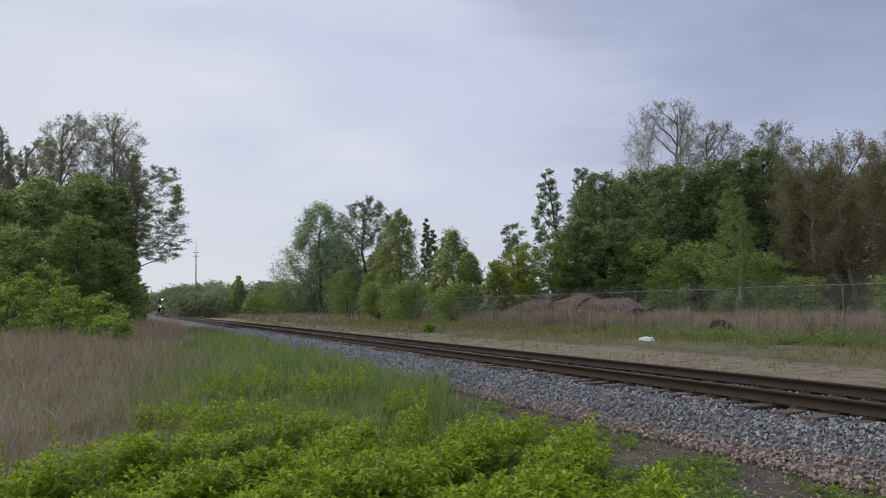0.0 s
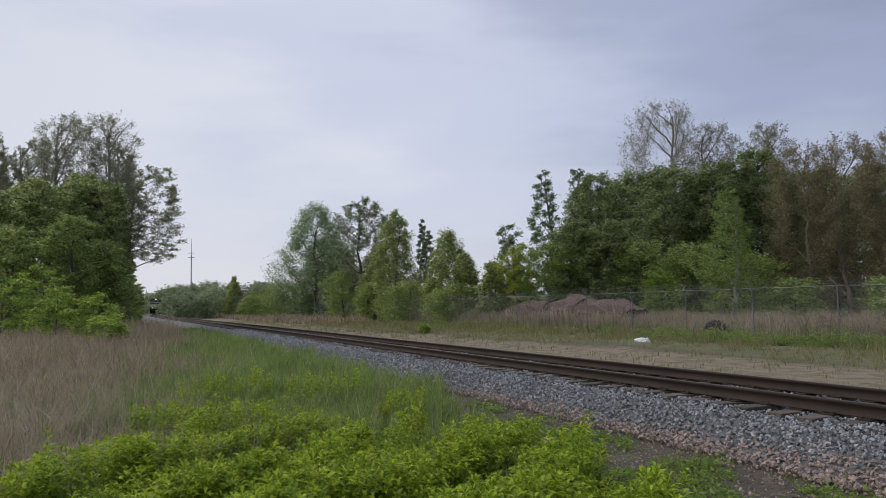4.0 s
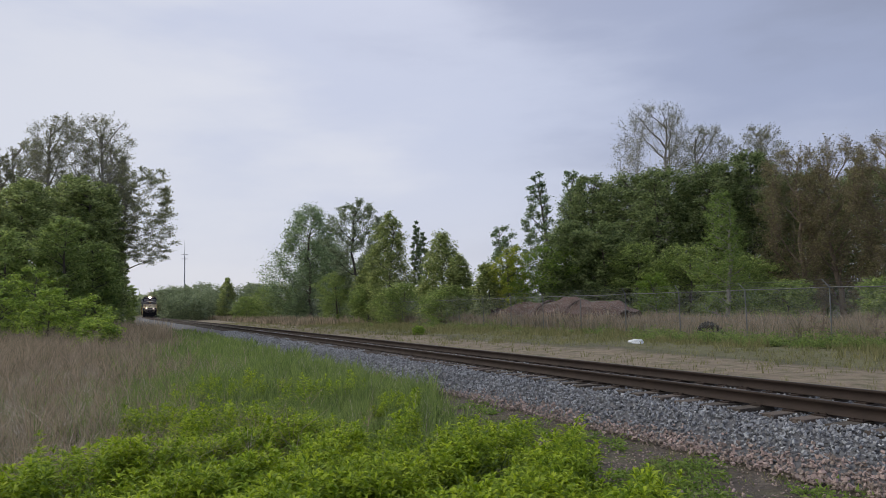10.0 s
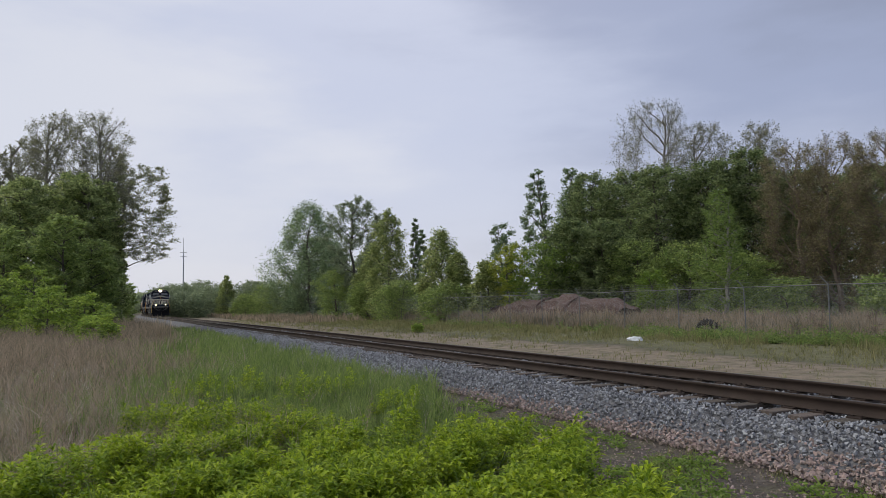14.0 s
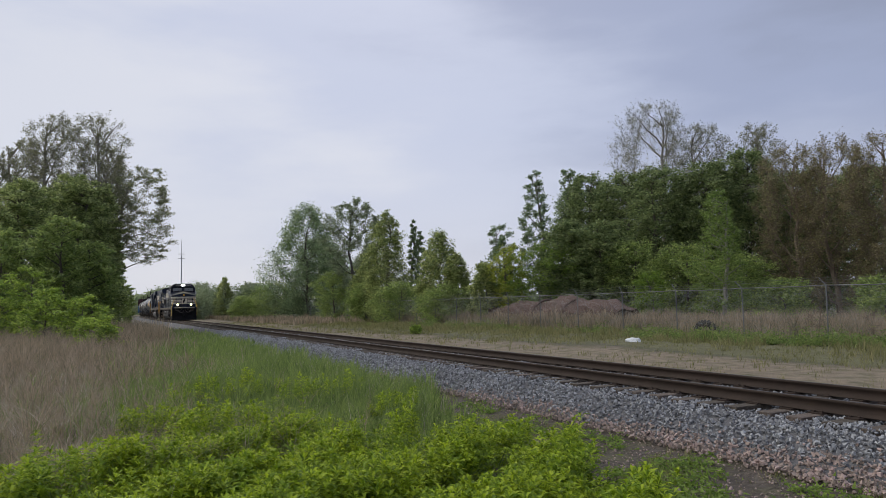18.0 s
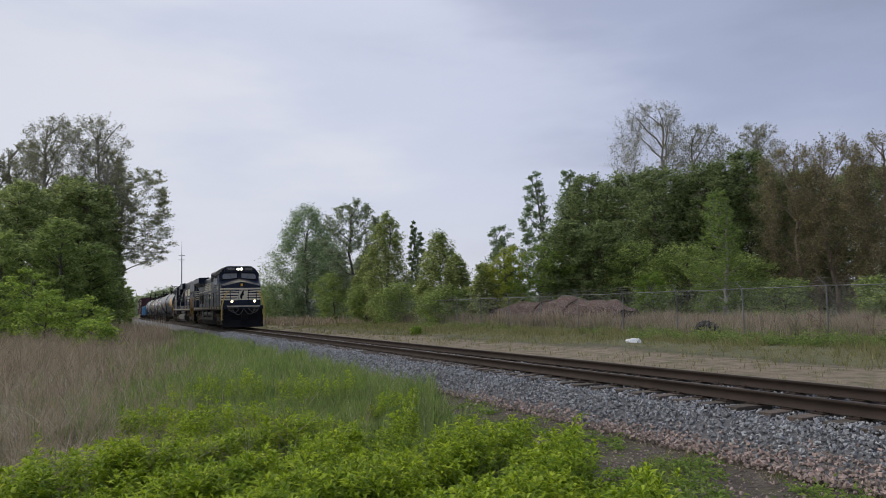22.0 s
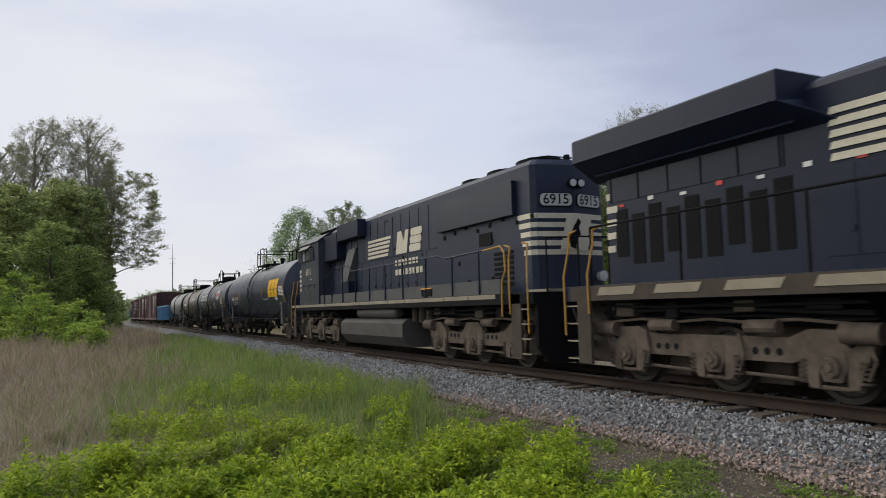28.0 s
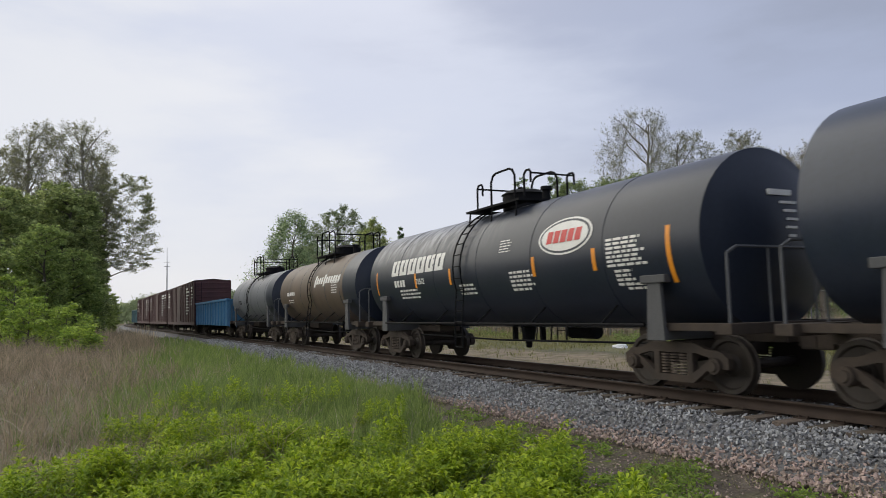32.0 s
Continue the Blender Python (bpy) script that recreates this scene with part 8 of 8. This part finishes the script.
    bm = bmesh.new()
    for sy in (-0.55, 0.5):
        pipe(bm, [(X(20.45), sy, 1.3), (X(20.2), sy * 0.8, 0.6), (X(20.0), sy * 0.5, 0.55), (X(19.95), sy * 0.3, 0.95)], 0.028, 8)
    pieces("air_hose", bm, DARK_DUST, car)
    # emblem and name on the side
    bm = bmesh.new()
    for k in range(5):
        z = 3.1 + 0.135 * k
        side_bar(bm, X(31.6), X(29.75) + 0.5 * (z - 3.1), -0.985, z, z + 0.085, 0.5)
    pieces("emblem_stripe", bm, CREAM, car, "cream stripe")
    bm = bmesh.new()
    slant_block(bm, X(29.05), -0.986, 3.08, 0.95, 0.7)
    round_block(bm, X(27.98), -0.986, 3.08, 0.85, 0.7)
    pieces("emblem_block", bm, CREAM, car, "slanted cream block")
    word_blocks(car, X(29.1), X(26.95), -0.99, 2.72, 0.22, (7, 8))
    # pale lower hood band and sill
    x = X(40.2)
    for k in range(14):
        bm = bmesh.new()
        side_bar(bm, x + 0.02, x + 1.28, -1.503, 1.54, 1.64)
        part("sill_marking", bm, SILL, car)
        x += 1.3
    for sy in (-1, 1):
        bm = bmesh.new()
        box(bm, X(35.9), X(21.9), min(sy * 1.40, sy * 1.44), max(sy * 1.40, sy * 1.44), 1.64, 1.98)
        pieces("battery_box", bm, LOWER_GREY, car, "grey box along the walkway")
    # cab and short nose
    bm = bmesh.new()
    prism(bm, [(-1.5, deck), (1.5, deck), (1.5, 4.12), (1.1, 4.42), (0.6, 4.52), (-0.6, 4.52), (-1.1, 4.42), (-1.5, 4.12)], "x", X(38.55), X(35.95))
    cab = part("cab", bm, CAB_GREY, car)
    bm = bmesh.new()
    prism(bm, [(-1.3, deck), (1.3, deck), (1.3, 3.2), (0.9, 3.45), (-0.9, 3.45), (-1.3, 3.2)], "x", X(39.6), X(38.55))
    part("nose", bm, CAB_GREY, car)
    bm = bmesh.new()
    prism(bm, [(-1.52, 4.1), (-1.1, 4.42), (-0.6, 4.53), (0.6, 4.53), (1.1, 4.42), (1.52, 4.1), (1.55, 4.16), (1.12, 4.48), (0.6, 4.59), (-0.6, 4.59), (-1.12, 4.48), (-1.55, 4.16)], "x", X(38.8), X(35.9))
    part("cab_roof", bm, CAB_GREY, cab, "grey weathered cab roof")
    bm = bmesh.new()
    for ua, ub in ((36.95, 36.1), (38.5, 37.25)):
        box(bm, X(ua), X(ub), -0.62, 0.62, 4.57, 4.72, 0.03)
        box(bm, X(ua) - 0.05, X(ub) + 0.05, -0.68, 0.68, 4.722, 4.75)
        for k in range(5):
            box(bm, X(ua) + 0.08 + 0.15 * k, X(ua) + 0.16 + 0.15 * k, -0.66, -0.625, 4.6, 4.7)
    pieces("roof_equipment", bm, SOOT, cab)
    for sy in (-1, 1):
        bm = bmesh.new()
        box(bm, X(38.35), X(36.65), min(sy * 1.496, sy * 1.515), max(sy * 1.496, sy * 1.515), 3.42, 4.0, 0.006)
        win = part("side_window", bm, SOOT, cab, "dark framed side window")
        for k, (a, b) in enumerate(((38.28, 37.98), (37.9, 37.45), (37.4, 37.02), (36.97, 36.72))):
            bm = bmesh.new()
            box(bm, X(a), X(b), min(sy * 1.514, sy * 1.522), max(sy * 1.514, sy * 1.522), 3.47, 3.95)
            part("pane", bm, PALE_GLASS if k in (0, 3) else CAB_PANE, win)
        bm = bmesh.new()
        v = [bm.verts.new(p) for p in ((X(38.4), sy * 1.51, 4.1), (X(37.0), sy * 1.51, 4.1), (X(37.0), sy * 1.68, 3.94), (X(38.4), sy * 1.68, 3.94), (X(38.4), sy * 1.51, 4.08), (X(37.0), sy * 1.51, 4.08), (X(37.0), sy * 1.68, 3.92), (X(38.4), sy * 1.68, 3.92))]
        for f in ((0, 1, 2, 3), (7, 6, 5, 4), (0, 4, 5, 1), (1, 5, 6, 2), (2, 6, 7, 3), (3, 7, 4, 0)):
            bm.faces.new([v[i] for i in f])
        part("sun_visor", bm, VISOR, cab, "pale grey tilted sun visor")
        bm = bmesh.new()
        for u in (38.3, 36.62):
            box(bm, X(u) - 0.015, X(u) + 0.015, min(sy * 1.53, sy * 1.7), max(sy * 1.53, sy * 1.7), 3.45, 3.93, 0.006)
        pieces("wind_deflector", bm, VISOR, cab)
        for k in range(2):
            bm = bmesh.new()
            box(bm, X(38.57), X(38.54), sy * 0.75 - 0.5, sy * 0.75 + 0.5, 3.5, 4.05)
        part("windshield", bm, GLASS, cab)
    letters("6915", 0.38, CREAM, "road_number", car, at(X(37.45), -1.507, 2.98, SIDE))
    bm = bmesh.new()
    side_bar(bm, X(37.15), X(36.95), -1.505, 2.66, 2.7)
    part("small_marking", bm, CREAM, car)
    bm = bmesh.new()
    for u in np.arange(26.6, 35.6, 0.68):
        box(bm, X(u) - 0.012, X(u) + 0.012, -0.984, -0.968, 3.02, 4.3)
    box(bm, X(35.6), X(26.1), -0.986, -0.968, 3.03, 3.06)
    pieces("hood_seam", bm, NS_BLACK, car)
    bm = bmesh.new()
    g = random.Random(31)
    for k in range(16):
        u, z = g.uniform(22.5, 35.0), g.choice((2.0, 2.45, 2.9, 3.25, 4.2))
        box(bm, X(u), X(u) + g.uniform(0.05, 0.12), -1.0, -0.968, z, z + g.uniform(0.04, 0.1))
    pieces("latch_plate", bm, SOOT, car)
    bm = bmesh.new()
    for k in range(5):
        z = 2.25 + 0.2 * k
        prism(bm, [(X(39.58), z), (X(39.2) - 0.02 * k, z), (X(39.14) - 0.02 * k, z + 0.12), (X(39.58), z + 0.12)], "y", -1.308, -1.298)
    part("nose_stripe", bm, CREAM, car, "cream nose stripe")
    for q in range(3):
        bm = bmesh.new()
        for k in range(9):
            box(bm, X(38.1) + 0.55 * q, X(38.1) + 0.55 * q + 0.42, -1.512, -1.498, 1.8 + 0.055 * k, 1.83 + 0.055 * k)
        pieces("louvre", bm, TANK_GREY, car)
    bm = bmesh.new()
    box(bm, X(38.3), X(36.3), -1.506, -1.499, 2.42, 2.45)
    for u in (38.2, 37.5, 36.6):
        box(bm, X(u), X(u) + 0.09, -1.512, -1.499, 2.3, 2.38)
    pieces("door_hinge", bm, SOOT, car)
    bm = bmesh.new()
    # upper box: added black block for the shaded open space behind the cab
    box(bm, X(35.9), X(34.2), -1.3, 1.3, 3.3, 4.3, 0.03)
    box(bm, X(34.0), X(32.8), -1.32, -0.97, 1.99, 2.42, 0.02)
    part("filter_housing", bm, NS_BLACK, car)
    bm = bmesh.new()
    v = [bm.verts.new(p) for p in ((X(33.75), -1.3, 2.42), (X(33.0), -1.3, 2.42), (X(32.75), -1.04, 3.62), (X(33.6), -1.04, 3.62), (X(33.75), -0.98, 2.42), (X(33.0), -0.98, 2.42), (X(32.75), -0.972, 3.62), (X(33.6), -0.972, 3.62))]
    for f in ((0, 1, 2, 3), (7, 6, 5, 4), (0, 4, 5, 1), (1, 5, 6, 2), (2, 6, 7, 3), (3, 7, 4, 0)):
        bm.faces.new([v[i] for i in f])
    part("air_duct", bm, LOWER_GREY, car, "slanted grey duct")
    handrail(car, [(X(35.8), 2.55), (X(33.9), 2.95), (X(32.4), 2.95), (X(32.0), 2.72), (X(25.0), 2.72), (X(24.6), 2.62), (X(22.6), 2.66)], deck, [X(u) for u in (35.3, 34.3, 33.0, 31.6, 30.2, 28.8, 27.4, 25.8, 24.2, 22.8)], NS_BLACK)
    for sy in (-1, 1):
        bm = bmesh.new()
        pipe(bm, [(X(22.6), sy * 1.46, 2.66), (X(21.8), sy * 1.47, 2.7), (X(21.62), sy * 1.48, 2.55), (X(21.55), sy * 1.5, 2.15), (X(21.68), sy * 1.52, 1.9), (X(21.68), sy * 1.53, 1.15)], 0.02, 8)
        part("rail_end", bm, YELLOW, car, "yellow curved end of the handrail")
    step_well(car, X(21.0), 1, deck)
    step_well(car, X(39.9), -1, deck)
    # fuel tank and reservoir
    bm = bmesh.new()
    prism(bm, [(-1.2, 0.25), (1.2, 0.25), (1.48, 0.55), (1.48, 0.95), (1.3, 1.08), (-1.3, 1.08), (-1.48, 0.95), (-1.48, 0.55)], "x", X(33.2), X(27.45))
    part("fuel_tank", bm, TANK_GREY, car, "grey eight-sided fuel tank")
    for sy in (-1, 1):
        air_tank(car, X(31.75), X(28.15), sy * 1.22, 1.28, 0.19, TANK_GREY)
    bm = bmesh.new()
    for k in range(3):
        frustum(bm, (X(27.3) + 0.5 * k, -1.1, 1.0), (X(27.3) + 0.5 * k, -1.1, 1.4), 0.12, 0.12, 12)
    box(bm, X(27.4), X(26.0), -1.0, 1.0, 0.95, 1.39)
    part("compressor_gear", bm, DARK_DUST, car)
    g = random.Random(9)
    under_gear(car, X(26.3), X(21.6), g)
    under_gear(car, X(39.3), X(34.4), g)
    loco_truck(car, X(23.83), "arched")
    loco_truck(car, X(36.93), "arched")
    return car, uc


# ---------------------------------------------------------------- fence and yard behind it
GALV = material("galvanised_steel", (0.22, 0.23, 0.23), 0.6, (0.15, 0.15, 0.145), 3, 0.6, metal=0.5)
MAST_GREY = material("mast_grey", (0.5, 0.51, 0.53), 0.6, (0.4, 0.41, 0.43), 3, 0.6)
RUST = material("rusted_iron", (0.13, 0.08, 0.068), 0.9, (0.065, 0.044, 0.038), 1.6, 0.8, fine=14, bump=0.3, bump_scale=8)
PALE_RUBBLE = material("pale_concrete", (0.42, 0.4, 0.37), 0.9, (0.3, 0.28, 0.26), 2, 0.7, bump=0.2, bump_scale=10)
RUBBER = material("old_rubber", (0.035, 0.033, 0.031), 0.85, (0.07, 0.055, 0.045), 3, 0.6, bump=0.2, bump_scale=12)
PLASTIC = material("white_plastic", (0.75, 0.77, 0.78), 0.4, (0.6, 0.62, 0.64), 4, 0.5)


def wire_net():
    """Chain-link wire: thin diagonal wires with open space between."""
    mt = bpy.data.materials.new("chain_link_wire")
    mt.use_nodes = True
    nt = mt.node_tree
    N, L = nt.nodes.new, nt.links.new
    bs = nt.nodes["Principled BSDF"]
    bs.inputs["Base Color"].default_value = (0.33, 0.35, 0.36, 1)
    bs.inputs["Roughness"].default_value, bs.inputs["Metallic"].default_value = 0.5, 0.4
    co, sep = N("ShaderNodeTexCoord"), N("ShaderNodeSeparateXYZ")
    L(co.outputs["Object"], sep.inputs[0])
    masks = []
    for op in ("ADD", "SUBTRACT"):
        a, b, c, d = N("ShaderNodeMath"), N("ShaderNodeMath"), N("ShaderNodeMath"), N("ShaderNodeMath")
        a.operation = op
        L(sep.outputs["X"], a.inputs[0])
        L(sep.outputs["Z"], a.inputs[1])
        b.operation, b.inputs[1].default_value = "MULTIPLY", 1 / 0.075
        c.operation = "FRACT"
        d.operation, d.inputs[1].default_value = "LESS_THAN", 0.055
        L(a.outputs[0], b.inputs[0])
        L(b.outputs[0], c.inputs[0])
        L(c.outputs[0], d.inputs[0])
        masks.append(d.outputs[0])
    m = N("ShaderNodeMath")
    m.operation = "MAXIMUM"
    L(masks[0], m.inputs[0])
    L(masks[1], m.inputs[1])
    L(m.outputs[0], bs.inputs["Alpha"])
    return mt


def build_fence():
    net = wire_net()
    fence = tagged(new("chain_link_fence"), "galvanised chain-link fence with slanted barbed wire arms", "fence")
    fy, top, step = 29.0, 1.88, 4.63
    xs = [-35.5 + step * k for k in range(7, -18, -1)]
    bm = bmesh.new()
    frustum(bm, (0, 0, -0.75), (0, 0, top + 0.04), 0.03, 0.03, 8)
    pm = make_shared(bm, "post", GALV)
    bm = bmesh.new()
    pipe(bm, [(0, 0, top), (-0.34, 0, top + 0.36)], 0.02, 6)
    am = make_shared(bm, "barb_arm", GALV)
    for i, x in enumerate(xs):
        p = new("post", pm)
        p.parent, p.matrix_basis = fence, pose(x, fy, 0, 0, 0.8 * math.sin(i * 2.1))
        a = new("barb_arm", am)
        a.parent, a.matrix_basis = p, pose(0, 0, 0, 0, 0, 15 * math.sin(i * 1.7))
    for i, (a, b) in enumerate(zip(xs[:-1], xs[1:])):
        bm = bmesh.new()
        pipe(bm, [(a, fy, top), ((a + b) / 2, fy, top - 0.02 - 0.02 * (i % 2)), (b, fy, top)], 0.022, 6)
        part("top_rail", bm, GALV, fence)
    bm = bmesh.new()
    for k in range(3):
        for a, b in zip(xs[:-1], xs[1:]):
            pipe(bm, [(a - 0.11 * (k + 1), fy, top + 0.12 * (k + 1)), ((a + b) / 2, fy, top + 0.12 * (k + 1) - 0.06), (b - 0.11 * (k + 1), fy, top + 0.12 * (k + 1))], 0.006, 4)
    part("barbed_wire", bm, GALV, fence)
    for a, b in zip(xs[:-1], xs[1:]):
        bm = bmesh.new()
        v = [bm.verts.new((x, fy + 0.04, z)) for x, z in ((a, -0.58), (b, -0.58), (b, top), (a, top))]
        bm.faces.new(v)
        part("wire_panel", bm, net, fence)


def build_yard():
    # collapsed rusty culvert pipes
    heap = tagged(new("rusted_tank_wreck"), "collapsed rusty iron tank lying in tall dry grass", "scrap tank")
    g = random.Random(4)
    bm = bmesh.new()
    n, m = 26, 22
    rows = []
    for i in range(n):
        f = i / (n - 1)
        x = -62.5 + 22.5 * f
        rr = 1.55 - 0.25 * abs(math.sin(f * 9)) * 0.4 + 0.1 * math.sin(f * 21)
        row = []
        rr *= min(1.0, 0.62 + 0.75 * f) * (1.0 if f < 0.9 else 1.0 - 4.0 * (f - 0.9))
        for j in range(m):
            a = math.pi * j / (m - 1)
            d = 1 + 0.06 * math.sin(7 * a + 13 * f) + g.uniform(-0.07, 0.07)
            row.append(bm.verts.new((x + g.uniform(-0.1, 0.1), 33.2 + 1.6 * math.cos(a) * d, -0.65 + 1.48 * rr * math.sin(a) * d)))
        rows.append(row)
    for a, b in zip(rows[:-1], rows[1:]):
        for j in range(m - 1):
            bm.faces.new((a[j], a[j + 1], b[j + 1], b[j]))
    bm.faces.new(rows[0])
    shell = part("shell", bm, RUST, heap)
    for f in (0.55, 0.74):
        bm = bmesh.new()
        x = -62.5 + 22.5 * f
        pts = [(x + 0.12 * math.sin(k), 33.2 + 1.78 * math.cos(math.pi * k / 14), -0.65 + 2.26 * math.sin(math.pi * k / 14)) for k in range(15)]
        pipe(bm, pts, 0.09, 6)
        part("hoop", bm, RUST, heap)
    for k in range(9):
        bm = bmesh.new()
        x, y, z = -41.4 + 0.45 * k + g.uniform(-0.2, 0.2), 32.9 + g.uniform(-0.6, 0.6), -0.62
        s = 1.7 - 0.15 * k
        pts = [(x + g.uniform(-0.6, 0.6), z + g.uniform(0.3, 1.0) * s) for _ in range(3)]
        prism(bm, [(x - 0.7, z), (x + 0.6, z), (x + 0.5 + g.uniform(-0.2, 0.2), z + 0.5 * s), (x + g.uniform(-0.2, 0.3), z + s), (x - 0.5, z + 0.7 * s)], "y", y - 0.05, y + 0.25)
        part("torn_plate", bm, RUST, heap)
    # tractor tyre standing in the weeds
    tyre = tagged(new("tractor_tyre"), "old black tractor tyre half sunk in weeds", "tyre")
    bm = bmesh.new()
    prof = [(-0.2, 0.42), (-0.22, 0.5), (-0.24, 0.66), (-0.16, 0.74), (0.16, 0.74), (0.24, 0.66), (0.22, 0.5), (0.2, 0.42)]
    lathe_x(bm, prof, 0, 0, 30)
    body = part("carcass", bm, RUBBER, tyre, smooth=True)
    for k in range(22):
        a = 2 * math.pi * k / 22
        bm = bmesh.new()
        box(bm, -0.2, 0.2, -0.05, 0.05, 0.72, 0.79)
        bmesh.ops.rotate(bm, verts=bm.verts, cent=(0, 0, 0), matrix=Matrix.Rotation(a, 3, "X"))
        part("tread_block", bm, RUBBER, body)
    tyre.matrix_basis = pose(-29.6, 29.9, -0.42, 0, 28, -62) @ Matrix.Scale(0.86, 4)
    # litter: a white plastic bag
    bm = bmesh.new()
    bmesh.ops.create_icosphere(bm, subdivisions=3, radius=0.5)
    for v in bm.verts:
        k = noise.noise(v.co * 3.1) * 0.35 + noise.noise(v.co * 7) * 0.12
        v.co = Vector((v.co.x * 0.75, v.co.y * 0.5, max(-0.1, v.co.z * 0.33))) * (1 + k)
    bag = mesh_object("plastic_bag", bm, PLASTIC)
    bag.matrix_basis = pose(-26.1, 21.9, float(ground_z(-26.1, 21.9)) + 0.03, 0, 0, 30)
    tagged(bag, "crumpled white plastic bag lying on the verge", "litter")
    bm = bmesh.new()
    for k in range(7):
        x = -42.5 + 1.9 * k + g.uniform(-0.4, 0.4)
        box(bm, x, x + g.uniform(0.8, 1.6), 38.0, 39.0, -0.6, -0.05 + g.uniform(0, 0.2), 0.05)
    slab = mesh_object("concrete_rubble", bm, PALE_RUBBLE)
    tagged(slab, "pale broken concrete slabs in dry grass", "rubble")
    bm = bmesh.new()
    bmesh.ops.create_icosphere(bm, subdivisions=3, radius=0.8)
    for v in bm.verts:
        v.co = Vector((v.co.x * 1.15, v.co.y * 0.8, max(-0.5, v.co.z * 1.15))) * (1 + 0.3 * noise.noise(v.co * 1.7) + 0.08 * noise.noise(v.co * 6))
    rock = mesh_object("boulder", bm, PALE_RUBBLE)
    rock.matrix_basis = pose(-69.6, 31.2, 0.1, 0, 0, 20)
    tagged(rock, "pale grey broken boulder among brown grass", "boulder")
    # slender mast far down the line
    mast = tagged(new("radio_mast"), "slender grey radio mast in the distance", "mast")
    bm = bmesh.new()
    frustum(bm, (-229, 21.1, -1), (-229, 21.1, 17.6), 0.24, 0.16, 8)
    frustum(bm, (-229, 21.1, 17.6), (-229, 21.1, 22.6), 0.1, 0.05, 8)
    part("pole", bm, MAST_GREY, mast)
    bm = bmesh.new()
    for z in (18.2, 16.9):
        pipe(bm, [(-229, 20.2, z), (-229, 22.0, z)], 0.09, 6)
    pieces("antenna_arm", bm, MAST_GREY, mast)
    # twiggy saplings at the fence
    for x, y, h, w in ((-21.6, 28.4, 1.75, 0.8), (-22.3, 28.6, 1.3, 0.6), (-19.2, 28.5, 1.5, 0.7)):
        tree("sapling", x, y, h, w, int(-10 * x), "leafless brown sapling beside a wire fence", "shrub")
    # low weed clump on the bare strip
    tree("shrub", -45.6, 19.4, 0.55, 0.7, 900, "small yellow-green weed clump on bare ground", "shrub")


# ---------------------------------------------------------------- what moves
def station(t):
    """How far along the line the front of the train is, in metres, at t seconds."""
    d = t - 25.0
    return -23.88 + 10.628 * d + 0.01677 * d * d


def spin(kind, radius):
    wheels = WHEELS[kind]
    rows = [(k / FPS, pose(0, 0, 0, 0, math.degrees(station(k / FPS) / radius) % 360)) for k in range(32 * FPS + 1)]
    walk(wheels[0], rows)
    act = wheels[0].animation_data
    for w in wheels[1:]:
        w.animation_data_create()
        w.animation_data.action = act.action
        w.animation_data.action_slot = act.action_slot


def motions():
    for car, uc in TRAIN:
        rows = []
        for k in range(65):
            t = 0.5 * k
            rows.append((t, line_pose(station(t) - uc)))
        walk(car, rows)
    spin("car", 0.44)
    spin("loco", 0.5)


build_trees()
build_weeds()
build_fields()
build_fence()
build_yard()
TRAIN = [lead_locomotive(), second_locomotive(), *build_tank_cars()]
TRAIN.append(gondola("blue ribbed gondola car among the freight cars", 98.5, 114.2, 2.52, GON_BLUE, 1))
TRAIN.append(boxcar("tall maroon boxcar with white stencilled bars", 114.2, 137.0, 4.55, 1))
TRAIN.append(boxcar("tall maroon boxcar with white stencilled bars", 137.0, 159.8, 4.6, 2))
TRAIN.append(boxcar("tall maroon boxcar with white stencilled bars", 159.8, 184.0, 4.6, 3))
TRAIN.append(gondola("teal ribbed gondola car at the tail in sight", 184.0, 200.0, 3.0, TEAL, 2))
build_ties()
build_stones()
motions()
